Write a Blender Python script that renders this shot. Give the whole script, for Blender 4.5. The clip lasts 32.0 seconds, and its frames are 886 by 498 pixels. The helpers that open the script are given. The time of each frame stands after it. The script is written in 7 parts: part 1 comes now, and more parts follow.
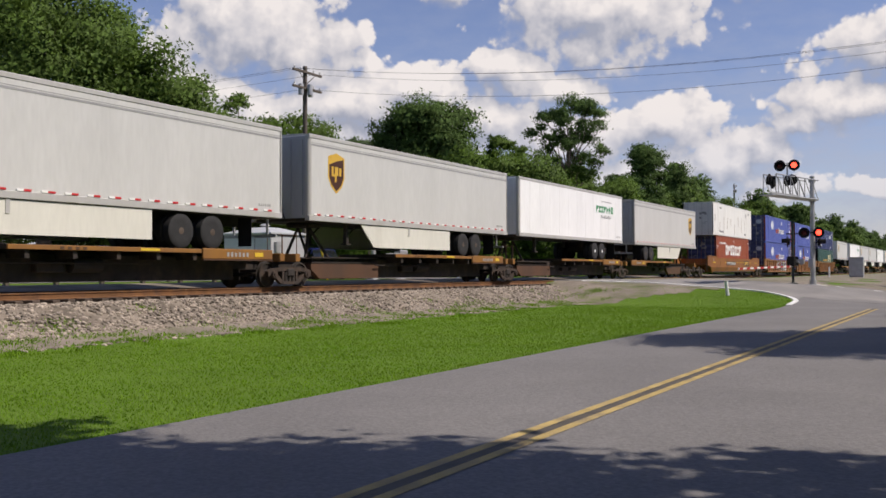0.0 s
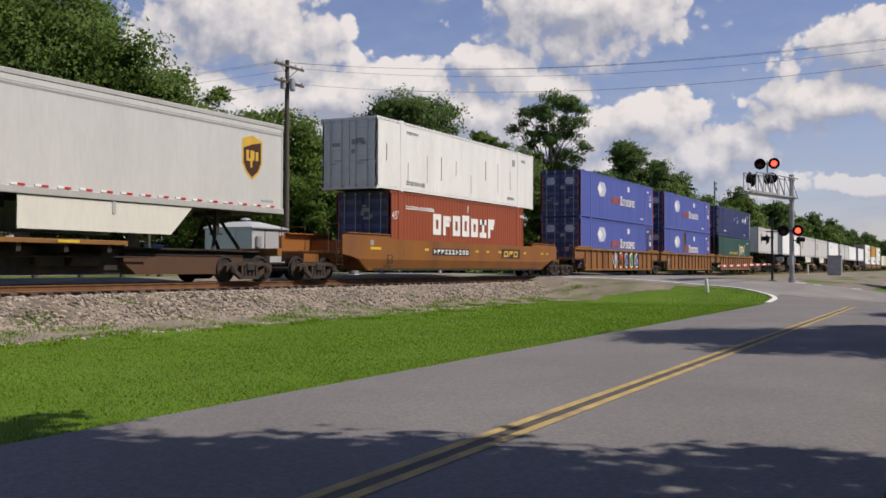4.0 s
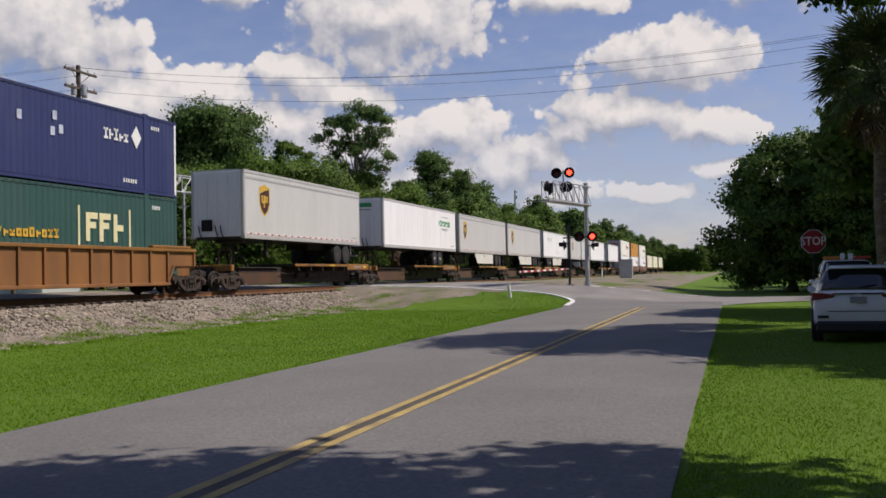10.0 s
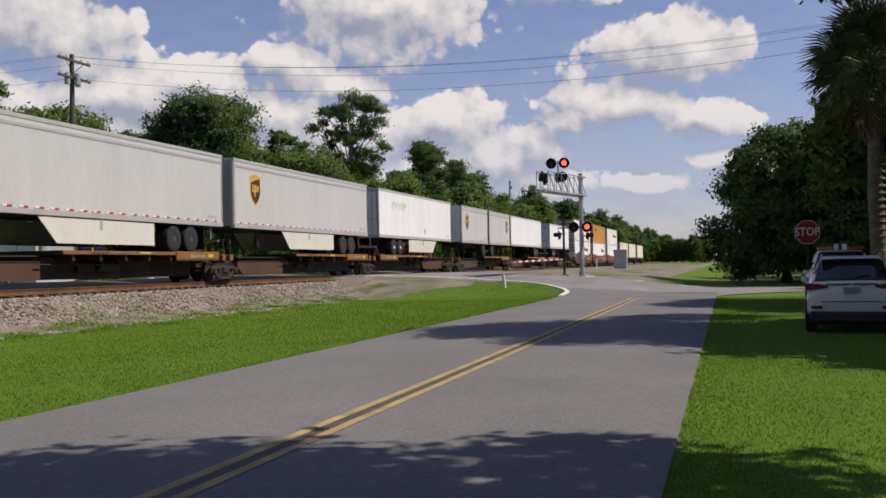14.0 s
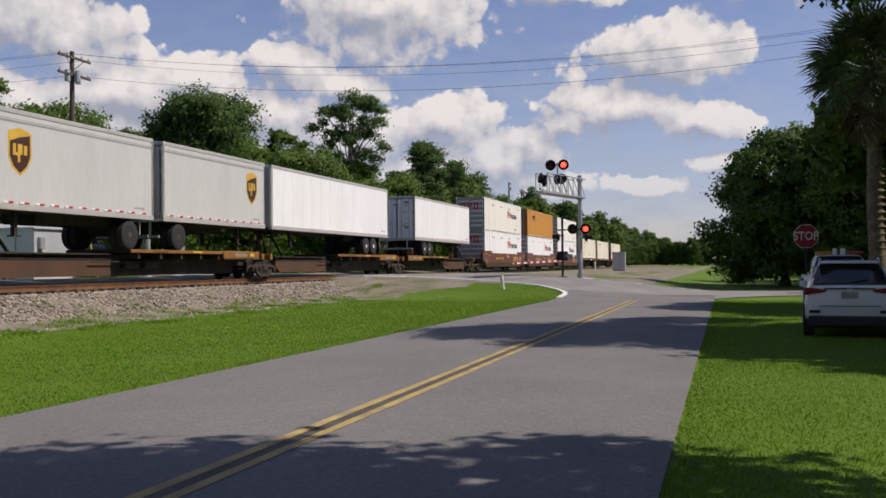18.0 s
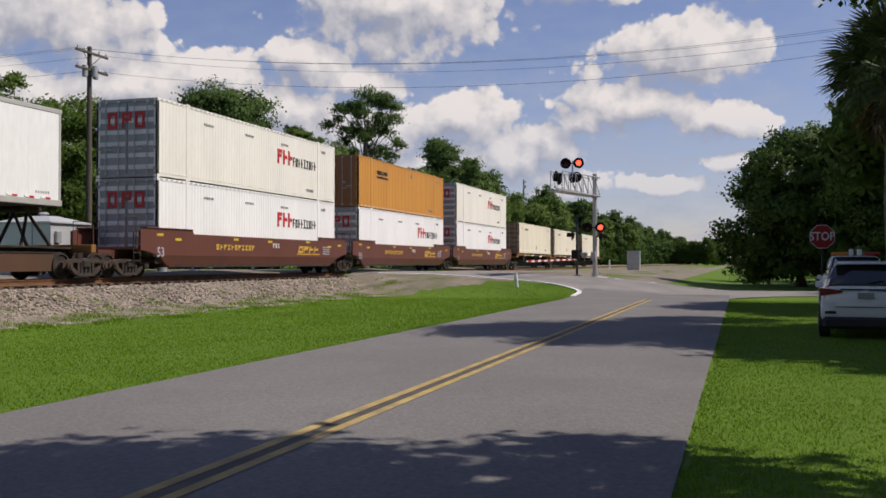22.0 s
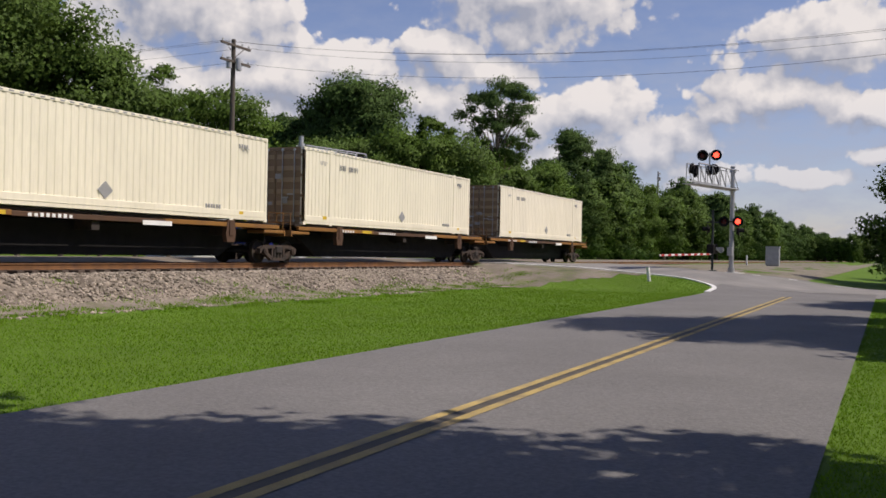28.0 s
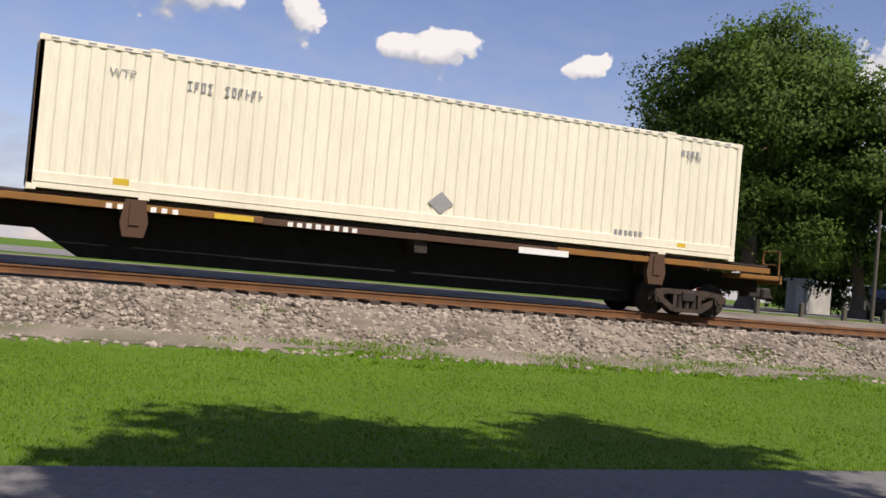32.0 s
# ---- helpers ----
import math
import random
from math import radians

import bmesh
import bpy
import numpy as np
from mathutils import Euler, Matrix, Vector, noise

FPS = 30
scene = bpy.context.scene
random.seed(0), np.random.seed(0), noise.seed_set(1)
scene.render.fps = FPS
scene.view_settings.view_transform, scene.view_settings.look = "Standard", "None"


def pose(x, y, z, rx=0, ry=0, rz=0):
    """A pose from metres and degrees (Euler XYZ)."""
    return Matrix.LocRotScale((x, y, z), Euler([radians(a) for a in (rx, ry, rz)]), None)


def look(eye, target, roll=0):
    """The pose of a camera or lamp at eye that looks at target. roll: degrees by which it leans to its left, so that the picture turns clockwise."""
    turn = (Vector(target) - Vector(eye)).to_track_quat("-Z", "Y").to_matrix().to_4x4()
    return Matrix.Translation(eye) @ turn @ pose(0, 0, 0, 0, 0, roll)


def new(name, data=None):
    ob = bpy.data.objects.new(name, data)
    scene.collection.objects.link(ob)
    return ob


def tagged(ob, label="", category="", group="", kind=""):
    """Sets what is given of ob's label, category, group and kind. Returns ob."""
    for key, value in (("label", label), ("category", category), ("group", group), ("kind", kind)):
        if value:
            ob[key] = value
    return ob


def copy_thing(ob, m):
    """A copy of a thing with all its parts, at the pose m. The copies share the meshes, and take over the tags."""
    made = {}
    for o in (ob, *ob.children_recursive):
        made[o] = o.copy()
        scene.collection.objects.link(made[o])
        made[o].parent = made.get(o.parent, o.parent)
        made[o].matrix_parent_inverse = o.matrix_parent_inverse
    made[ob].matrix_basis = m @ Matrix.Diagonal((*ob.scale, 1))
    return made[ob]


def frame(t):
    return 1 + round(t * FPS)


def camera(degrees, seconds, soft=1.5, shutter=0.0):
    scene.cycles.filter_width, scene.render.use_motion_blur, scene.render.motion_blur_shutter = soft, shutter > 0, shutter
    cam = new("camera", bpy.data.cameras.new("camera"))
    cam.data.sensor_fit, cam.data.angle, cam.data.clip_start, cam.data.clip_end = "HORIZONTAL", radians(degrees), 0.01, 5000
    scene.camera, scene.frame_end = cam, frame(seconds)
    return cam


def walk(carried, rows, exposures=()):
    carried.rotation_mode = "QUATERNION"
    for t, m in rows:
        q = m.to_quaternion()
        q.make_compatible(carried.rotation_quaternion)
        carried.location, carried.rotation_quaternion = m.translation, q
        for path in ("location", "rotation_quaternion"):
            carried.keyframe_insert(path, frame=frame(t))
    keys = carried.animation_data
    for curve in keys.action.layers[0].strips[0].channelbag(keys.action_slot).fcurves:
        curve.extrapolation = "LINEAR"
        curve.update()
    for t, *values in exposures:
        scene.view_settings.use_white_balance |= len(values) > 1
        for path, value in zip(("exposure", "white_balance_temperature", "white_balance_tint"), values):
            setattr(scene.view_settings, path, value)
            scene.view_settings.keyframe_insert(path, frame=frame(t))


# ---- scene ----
LENS = 48.49
EYE = (0.0, 0.0, 1.6)
# seconds, yaw, pitch, roll in degrees
TURNS = [
    (0, 28.61, 1.31, 0.17), (0.5, 28.38, 1.24, 0.27), (1, 28.35, 1.33, 0.31), (1.5, 28.1, 1.59, -0.02),
    (2, 27.62, 1.61, -0.3), (2.5, 27.66, 1.44, -0.37), (4.5, 27.29, 0.84, -0.03), (5, 26.39, 0.61, 0.16),
    (5.5, 25.57, 0.61, -0.34), (6, 24.34, 0.51, -0.08), (6.5, 20.09, 0.57, 0.07), (7, 16.61, 0.85, -0.08),
    (7.5, 15.88, 1.76, 0.45), (8, 15.92, 2.28, 0.66), (8.5, 16.19, 2.15, 0.6), (9, 16.1, 1.91, 1.29),
    (9.5, 16.14, 1.62, 1.23), (10, 16.36, 1.52, 1.12), (10.5, 16.4, 1.22, 1.34), (11, 16.53, 1.29, 1.46),
    (11.5, 16.33, 1.18, 1.29), (12, 16.12, 1.46, 1.09), (12.5, 16.26, 1.2, 1.11), (13, 16.3, 0.74, 1.01),
    (13.5, 16.14, 0.53, 0.94), (14, 16.05, 0.94, 1.05), (14.5, 16.2, 1.22, 0.81), (16.5, 16.12, 1.48, 0.53),
    (17, 16.06, 1.43, 0.49), (17.5, 16.02, 1.31, 0.68), (18, 15.96, 0.98, 0.51), (18.5, 16.09, 1.42, 0.28),
    (19, 15.86, 1.01, 0.71), (19.5, 16.21, 0.8, 0.42), (20, 16.15, 0.94, 0.39), (20.5, 16.04, 1.01, 0.48),
    (21, 16.38, 0.77, -0.3), (21.5, 16.53, 0.68, -0.29), (22, 16.78, 0.83, 0.02), (22.5, 17.36, 1.07, -0.44),
    (23, 17.42, 1.39, -0.09), (23.5, 17.56, 0.82, 0.05), (24, 17.73, 0.58, 0.15), (24.5, 17.94, 0.38, 0.43),
    (25, 18.09, 0.68, 0.28), (25.5, 18.52, 0.83, 0.3), (26, 19.79, 0.68, -0.04), (26.5, 22, 0.64, 0.04),
    (28.5, 24.61, 0.22, -1.1), (29, 24.72, 0.36, -0.78), (29.5, 24.91, 0.39, -1.08), (30, 25.01, -0.43, -1.52),
    (30.5, 26.17, -1.1, -1.78), (31, 32.95, -0.64, -2.44), (31.2, 37.41, 0.54, -2.88), (31.5, 46.47, 1.36, -3.26),
    (31.8, 59.45, 1.29, -4.74), (32, 67.83, 1.51, -4.93),
]
cam = camera(LENS, 32.0, soft=1.6)
walk(cam, [(t, pose(*EYE, 90 + p, r, y)) for t, y, p, r in TURNS], [(t, e - 0.08, 6850, 16) for t, e in ((0, 0.0), (2, -0.1), (5, -0.08), (7, 0.0), (8, -0.12), (20, -0.1), (25, -0.2), (27, -0.13), (29, -0.05), (30, -0.03), (30.5, 0.12), (32, 0.12))])

# ---- light ----
SUN_AZ, SUN_EL = 74.0, 52.0   # bearing from +y towards +x, and height, in degrees


def make_sky():
    w = bpy.data.worlds.new("sky")
    scene.world = w
    w.use_nodes = True
    nt = w.node_tree
    nt.nodes.clear()
    N, L = nt.nodes.new, nt.links.new

    def math_(op, a, b=None, c=None, clamp=False):
        n = N("ShaderNodeMath")
        n.operation, n.use_clamp = op, clamp
        for i, v in enumerate((a, b, c)):
            if v is None:
                continue
            if isinstance(v, (int, float)):
                n.inputs[i].default_value = v
            else:
                L(v, n.inputs[i])
        return n.outputs[0]

    def vmath(op, a, b=None):
        n = N("ShaderNodeVectorMath")
        n.operation = op
        for i, v in enumerate((a, b)):
            if v is None:
                continue
            if isinstance(v, tuple):
                n.inputs[i].default_value = v
            else:
                L(v, n.inputs[i])
        return n

    sky = N("ShaderNodeTexSky")
    sky.sky_type, sky.sun_disc = "NISHITA", False
    sky.sun_elevation, sky.sun_rotation = radians(SUN_EL), radians(SUN_AZ)
    sky.air_density, sky.dust_density, sky.ozone_density = 1.0, 0.3, 2.5
    tc = N("ShaderNodeTexCoord")
    sep = N("ShaderNodeSeparateXYZ")
    L(tc.outputs["Generated"], sep.inputs[0])
    x, y, z = sep.outputs
    az = math_("MULTIPLY", math_("ARCTAN2", math_("MULTIPLY", x, -1.0), y), 57.2958)
    el = math_("MULTIPLY", math_("ARCSINE", z), 57.2958)
    flat = N("ShaderNodeCombineXYZ")
    L(az, flat.inputs[0])
    L(el, flat.inputs[1])
    # cumulus: bearing, height, half width, half height in degrees
    CLOUDS = [
        (39.5, 13.6, 6.5, 4.0), (30.5, 10.6, 4.6, 2.0), (19.4, 14.6, 8.0, 4.0), (21.0, 10.2, 3.0, 1.6),
        (15.5, 8.2, 4.0, 2.2), (3.2, 11.6, 6.2, 2.9), (0.6, 7.9, 4.2, 1.1), (8.4, 8.0, 1.8, 1.1), (10.8, 6.8, 2.6, 1.5),
        (4.0, 4.5, 3.2, 0.8), (9.0, 15.4, 4.6, 1.2), (-3.0, 15.6, 4.6, 1.9), (28.4, 16.2, 2.3, 1.5),
        (84.0, 14.6, 3.8, 1.8), (77.2, 14.0, 1.5, 1.6), (70.0, 12.9, 3.2, 1.4), (60.4, 12.4, 1.6, 0.9), (43.0, 10.5, 3.2, 1.8),
        (33.6, 9.6, 7.0, 2.6), (26.2, 8.6, 4.6, 2.3), (13.0, 6.0, 4.2, 1.8), (37.0, 12.4, 4.6, 3.4),
        (21.0, 7.4, 5.0, 2.3), (16.2, 5.4, 4.6, 1.5), (5.6, 9.0, 5.6, 1.9), (-0.5, 5.6, 3.0, 0.8), (29.5, 6.2, 6.0, 2.6), (36.0, 7.0, 8.0, 4.4), (44.0, 9.5, 6.0, 4.5), (21.0, 5.0, 6.0, 2.2), (9.5, 4.4, 3.2, 0.9), (24.8, 11.4, 3.4, 1.7),
    ]
    def field(at):
        warp = N("ShaderNodeTexNoise")
        warp.inputs["Scale"].default_value, warp.inputs["Detail"].default_value = 0.42, 5.0
        L(at, warp.inputs["Vector"])
        off = vmath("SCALE", vmath("SUBTRACT", warp.outputs["Color"], (0.5, 0.5, 0.5)).outputs[0])
        off.inputs["Scale"].default_value = 2.2
        place = vmath("ADD", at, off.outputs[0]).outputs[0]
        dens = None
        for a, e, sa, se in CLOUDS:
            d = vmath("MULTIPLY", vmath("SUBTRACT", place, (a, e, 0.0)).outputs[0], (1 / sa, 1 / se, 0.0))
            ln = vmath("LENGTH", d.outputs[0]).outputs["Value"]
            v = math_("MULTIPLY", math_("SUBTRACT", 1.0, ln), 1.7)
            dens = v if dens is None else math_("SMOOTH_MAX", dens, v, 0.12)
        # the rest of the sky, away from the view
        wide = N("ShaderNodeTexNoise")
        wide.inputs["Scale"].default_value, wide.inputs["Detail"].default_value = 0.07, 5.0
        L(at, wide.inputs["Vector"])
        rest = math_("MULTIPLY", math_("SUBTRACT", wide.outputs[0], 0.59), 5.0)
        away = math_("MULTIPLY", math_("SUBTRACT", math_("ABSOLUTE", math_("SUBTRACT", az, 39.0)), 52.0), 0.1, clamp=True)
        high = math_("MULTIPLY", math_("SUBTRACT", el, 19.0), 0.15, clamp=True)
        rest = math_("SUBTRACT", rest, math_("MULTIPLY", math_("SUBTRACT", 1.0, math_("MAXIMUM", away, high)), 3.0))
        dens = math_("MAXIMUM", dens, rest)
        puff = N("ShaderNodeTexNoise")
        puff.inputs["Scale"].default_value, puff.inputs["Detail"].default_value, puff.inputs["Roughness"].default_value = 0.5, 8.0, 0.58
        L(at, puff.inputs["Vector"])
        dens = math_("ADD", dens, math_("MULTIPLY", math_("SUBTRACT", puff.outputs[0], 0.5), 0.9))
        # rounded heads of cumulus at three sizes
        bent = vmath("SCALE", vmath("SUBTRACT", puff.outputs["Color"], (0.5, 0.5, 0.5)).outputs[0])
        bent.inputs["Scale"].default_value = 0.7
        for size, gain in ((0.5, 0.75), (1.3, 0.4), (3.0, 0.16)):
            head = N("ShaderNodeTexVoronoi")
            head.feature = "SMOOTH_F1"
            head.inputs["Scale"].default_value, head.inputs["Smoothness"].default_value = size, 0.2
            L(vmath("ADD", at, bent.outputs[0]).outputs[0], head.inputs["Vector"])
            dens = math_("ADD", dens, math_("MULTIPLY", math_("SUBTRACT", 0.42, head.outputs["Distance"]), gain))
        return dens

    dens = field(flat.outputs[0])
    # how much cloud stands between here and the sun, above and to the right
    dens_up = field(vmath("ADD", flat.outputs[0], (-0.55, 0.9, 0.0)).outputs[0])
    # lit tops and grey hollows
    low = N("ShaderNodeTexNoise")
    low.inputs["Scale"].default_value, low.inputs["Detail"].default_value = 0.33, 6.0
    L(vmath("ADD", flat.outputs[0], (3.0, -0.9, 0.0)).outputs[0], low.inputs["Vector"])
    shade = N("ShaderNodeMapRange")
    shade.interpolation_type = "LINEAR"
    shade.inputs["From Min"].default_value, shade.inputs["From Max"].default_value = -0.68, 0.66
    lit = math_("SUBTRACT", dens, dens_up)
    lit = math_("ADD", lit, math_("MULTIPLY", math_("SUBTRACT", low.outputs[0], 0.5), 1.0))
    L(math_("SUBTRACT", lit, math_("MULTIPLY", dens_up, 0.10)), shade.inputs["Value"])
    cover = N("ShaderNodeMapRange")
    cover.interpolation_type = "SMOOTHSTEP"
    cover.inputs["From Min"].default_value = 0.0
    # crisp lit heads, soft undersides
    L(math_("ADD", 0.24, math_("MULTIPLY", math_("SUBTRACT", 0.15, lit, clamp=True), 1.1)), cover.inputs["From Max"])
    L(dens, cover.inputs["Value"])
    tone = N("ShaderNodeMix")
    tone.data_type = "RGBA"
    tone.inputs[6].default_value, tone.inputs[7].default_value = (0.40, 0.45, 0.56, 1), (0.95, 0.945, 0.94, 1)
    L(shade.outputs[0], tone.inputs[0])
    haze = N("ShaderNodeMapRange")
    haze.inputs["From Min"].default_value, haze.inputs["From Max"].default_value = 0.0, 9.0
    haze.inputs["To Min"].default_value, haze.inputs["To Max"].default_value = 0.35, 1.0
    L(el, haze.inputs["Value"])
    sk = N("ShaderNodeBackground")
    deep = vmath("MULTIPLY", sky.outputs[0], (1.06, 1.0, 1.17))
    L(deep.outputs[0], sk.inputs[0])
    sk.inputs[1].default_value = 0.098
    cl = N("ShaderNodeBackground")
    L(tone.outputs[2], cl.inputs[0])
    cl.inputs[1].default_value = 0.92
    veil = N("ShaderNodeMapRange")
    veil.interpolation_type = "SMOOTHSTEP"
    veil.inputs["From Min"].default_value, veil.inputs["From Max"].default_value = 20.0, 0.5
    veil.inputs["To Min"].default_value, veil.inputs["To Max"].default_value = 0.0, 0.75
    L(el, veil.inputs["Value"])
    vl = N("ShaderNodeBackground")
    vl.inputs[0].default_value, vl.inputs[1].default_value = (0.46, 0.53, 0.68, 1), 0.92
    # thin broken cloud low in the sky
    streak = N("ShaderNodeTexNoise")
    streak.inputs["Scale"].default_value, streak.inputs["Detail"].default_value, streak.inputs["Roughness"].default_value = 0.6, 6.0, 0.6
    L(vmath("MULTIPLY", flat.outputs[0], (0.55, 1.25, 0.0)).outputs[0], streak.inputs["Vector"])
    broken = math_("MULTIPLY", math_("SUBTRACT", streak.outputs[0], 0.40), 4.0, clamp=True)
    thin = math_("MULTIPLY", veil.outputs[0], math_("ADD", 0.18, math_("MULTIPLY", broken, 0.82)))
    mix = N("ShaderNodeMixShader")
    L(math_("MULTIPLY", cover.outputs[0], haze.outputs[0]), mix.inputs[0])
    air = N("ShaderNodeMixShader")
    L(thin, air.inputs[0])
    L(sk.outputs[0], air.inputs[1])
    L(vl.outputs[0], air.inputs[2])
    L(air.outputs[0], mix.inputs[1])
    L(cl.outputs[0], mix.inputs[2])
    out = N("ShaderNodeOutputWorld")
    L(mix.outputs[0], out.inputs[0])


make_sky()
sun = new("sun", bpy.data.lights.new("sun", "SUN"))
sun.data.energy, sun.data.angle, sun.data.color = 5.0, radians(0.53), (1.0, 0.95, 0.86)
sun_dir = Vector((math.sin(radians(SUN_AZ)) * math.cos(radians(SUN_EL)), math.cos(radians(SUN_AZ)) * math.cos(radians(SUN_EL)), math.sin(radians(SUN_EL))))
sun.matrix_world = look((60, 40, 60), Vector((60, 40, 60)) - sun_dir)
scene.view_settings.exposure = 0.0

# ---- tools ----
def mat(name, base, rough=0.6, metal=0.0, var=0.12, scale=1.5, bump=0.15, fine=30.0, second=None, cover=0.5, soft=0.12, stretch=(1, 1, 1), rnd=0.0, spec=0.5, transl=0.0, grain=None):
    """Base colour with broad and fine variation, an optional second colour in patches, and fine relief."""
    m = bpy.data.materials.new(name)
    m.use_nodes = True
    nt = m.node_tree
    N, L = nt.nodes.new, nt.links.new
    bs = nt.nodes["Principled BSDF"]
    tc = N("ShaderNodeTexCoord")
    mp = N("ShaderNodeMapping")
    mp.inputs["Scale"].default_value = stretch
    L(tc.outputs["Object"], mp.inputs[0])

    def noise_(s, d):
        n = N("ShaderNodeTexNoise")
        n.inputs["Scale"].default_value, n.inputs["Detail"].default_value = s, d
        L(mp.outputs[0], n.inputs["Vector"])
        return n.outputs[0]

    def mixc(f, a, b, mode="MIX"):
        n = N("ShaderNodeMix")
        n.data_type, n.blend_type = "RGBA", mode
        for i, v in ((0, f), (6, a), (7, b)):
            if isinstance(v, (int, float)):
                n.inputs[i].default_value = v
            elif isinstance(v, tuple):
                n.inputs[i].default_value = (*v, 1)
            else:
                L(v, n.inputs[i])
        return n.outputs[2]

    big, small = noise_(scale, 5), noise_(fine, 4)
    col = base
    if second:
        r = N("ShaderNodeMapRange")
        r.inputs[1].default_value, r.inputs[2].default_value = 1 - cover - soft, 1 - cover + soft
        L(noise_(scale * 0.8, 8), r.inputs[0])
        col = mixc(r.outputs[0], base, second)
    r = N("ShaderNodeMapRange")
    r.inputs[1].default_value, r.inputs[2].default_value, r.inputs[3].default_value, r.inputs[4].default_value = 0.3, 0.7, 1 - var, 1 + var
    L(big, r.inputs[0])
    r2 = N("ShaderNodeMapRange")
    r2.inputs[1].default_value, r2.inputs[2].default_value, r2.inputs[3].default_value, r2.inputs[4].default_value = 0.3, 0.7, 1 - (grain or var * 0.8), 1 + (grain or var * 0.8)
    L(small, r2.inputs[0])
    mul = N("ShaderNodeMath")
    mul.operation = "MULTIPLY"
    L(r.outputs[0], mul.inputs[0])
    L(r2.outputs[0], mul.inputs[1])
    f = mul.outputs[0]
    if rnd:
        oi = N("ShaderNodeNewGeometry") if rnd < 0 else N("ShaderNodeObjectInfo")
        ro = oi.outputs["Random Per Island"] if rnd < 0 else oi.outputs["Random"]
        r3 = N("ShaderNodeMapRange")
        r3.inputs[3].default_value, r3.inputs[4].default_value = 1 - abs(rnd), 1 + abs(rnd)
        L(ro, r3.inputs[0])
        m2 = N("ShaderNodeMath")
        m2.operation = "MULTIPLY"
        L(f, m2.inputs[0])
        L(r3.outputs[0], m2.inputs[1])
        f = m2.outputs[0]
    v = N("ShaderNodeVectorMath")
    v.operation = "SCALE"
    if isinstance(col, tuple):
        v.inputs[0].default_value = col
    else:
        L(col, v.inputs[0])
    L(f, v.inputs["Scale"])
    L(v.outputs[0], bs.inputs["Base Color"])
    bs.inputs["Metallic"].default_value = metal
    bs.inputs["Specular IOR Level"].default_value = spec
    rr = N("ShaderNodeMapRange")
    rr.inputs[3].default_value, rr.inputs[4].default_value = max(0.04, rough - 0.12), min(1, rough + 0.12)
    L(small, rr.inputs[0])
    L(rr.outputs[0], bs.inputs["Roughness"])
    if bump:
        b = N("ShaderNodeBump")
        b.inputs["Strength"].default_value, b.inputs["Distance"].default_value = bump, 0.02
        L(small, b.inputs["Height"])
        L(b.outputs[0], bs.inputs["Normal"])
    if transl:
        tr = N("ShaderNodeBsdfTranslucent")
        L(v.outputs[0], tr.inputs[0])
        mx = N("ShaderNodeMixShader")
        mx.inputs[0].default_value = transl
        L(bs.outputs[0], mx.inputs[1])
        L(tr.outputs[0], mx.inputs[2])
        L(mx.outputs[0], nt.nodes["Material Output"].inputs[0])
    return m


def glow(name, colour, power):
    m = mat(name, colour, 0.3, var=0.02)
    bs = m.node_tree.nodes["Principled BSDF"]
    bs.inputs["Emission Color"].default_value, bs.inputs["Emission Strength"].default_value = (*colour, 1), power
    return m


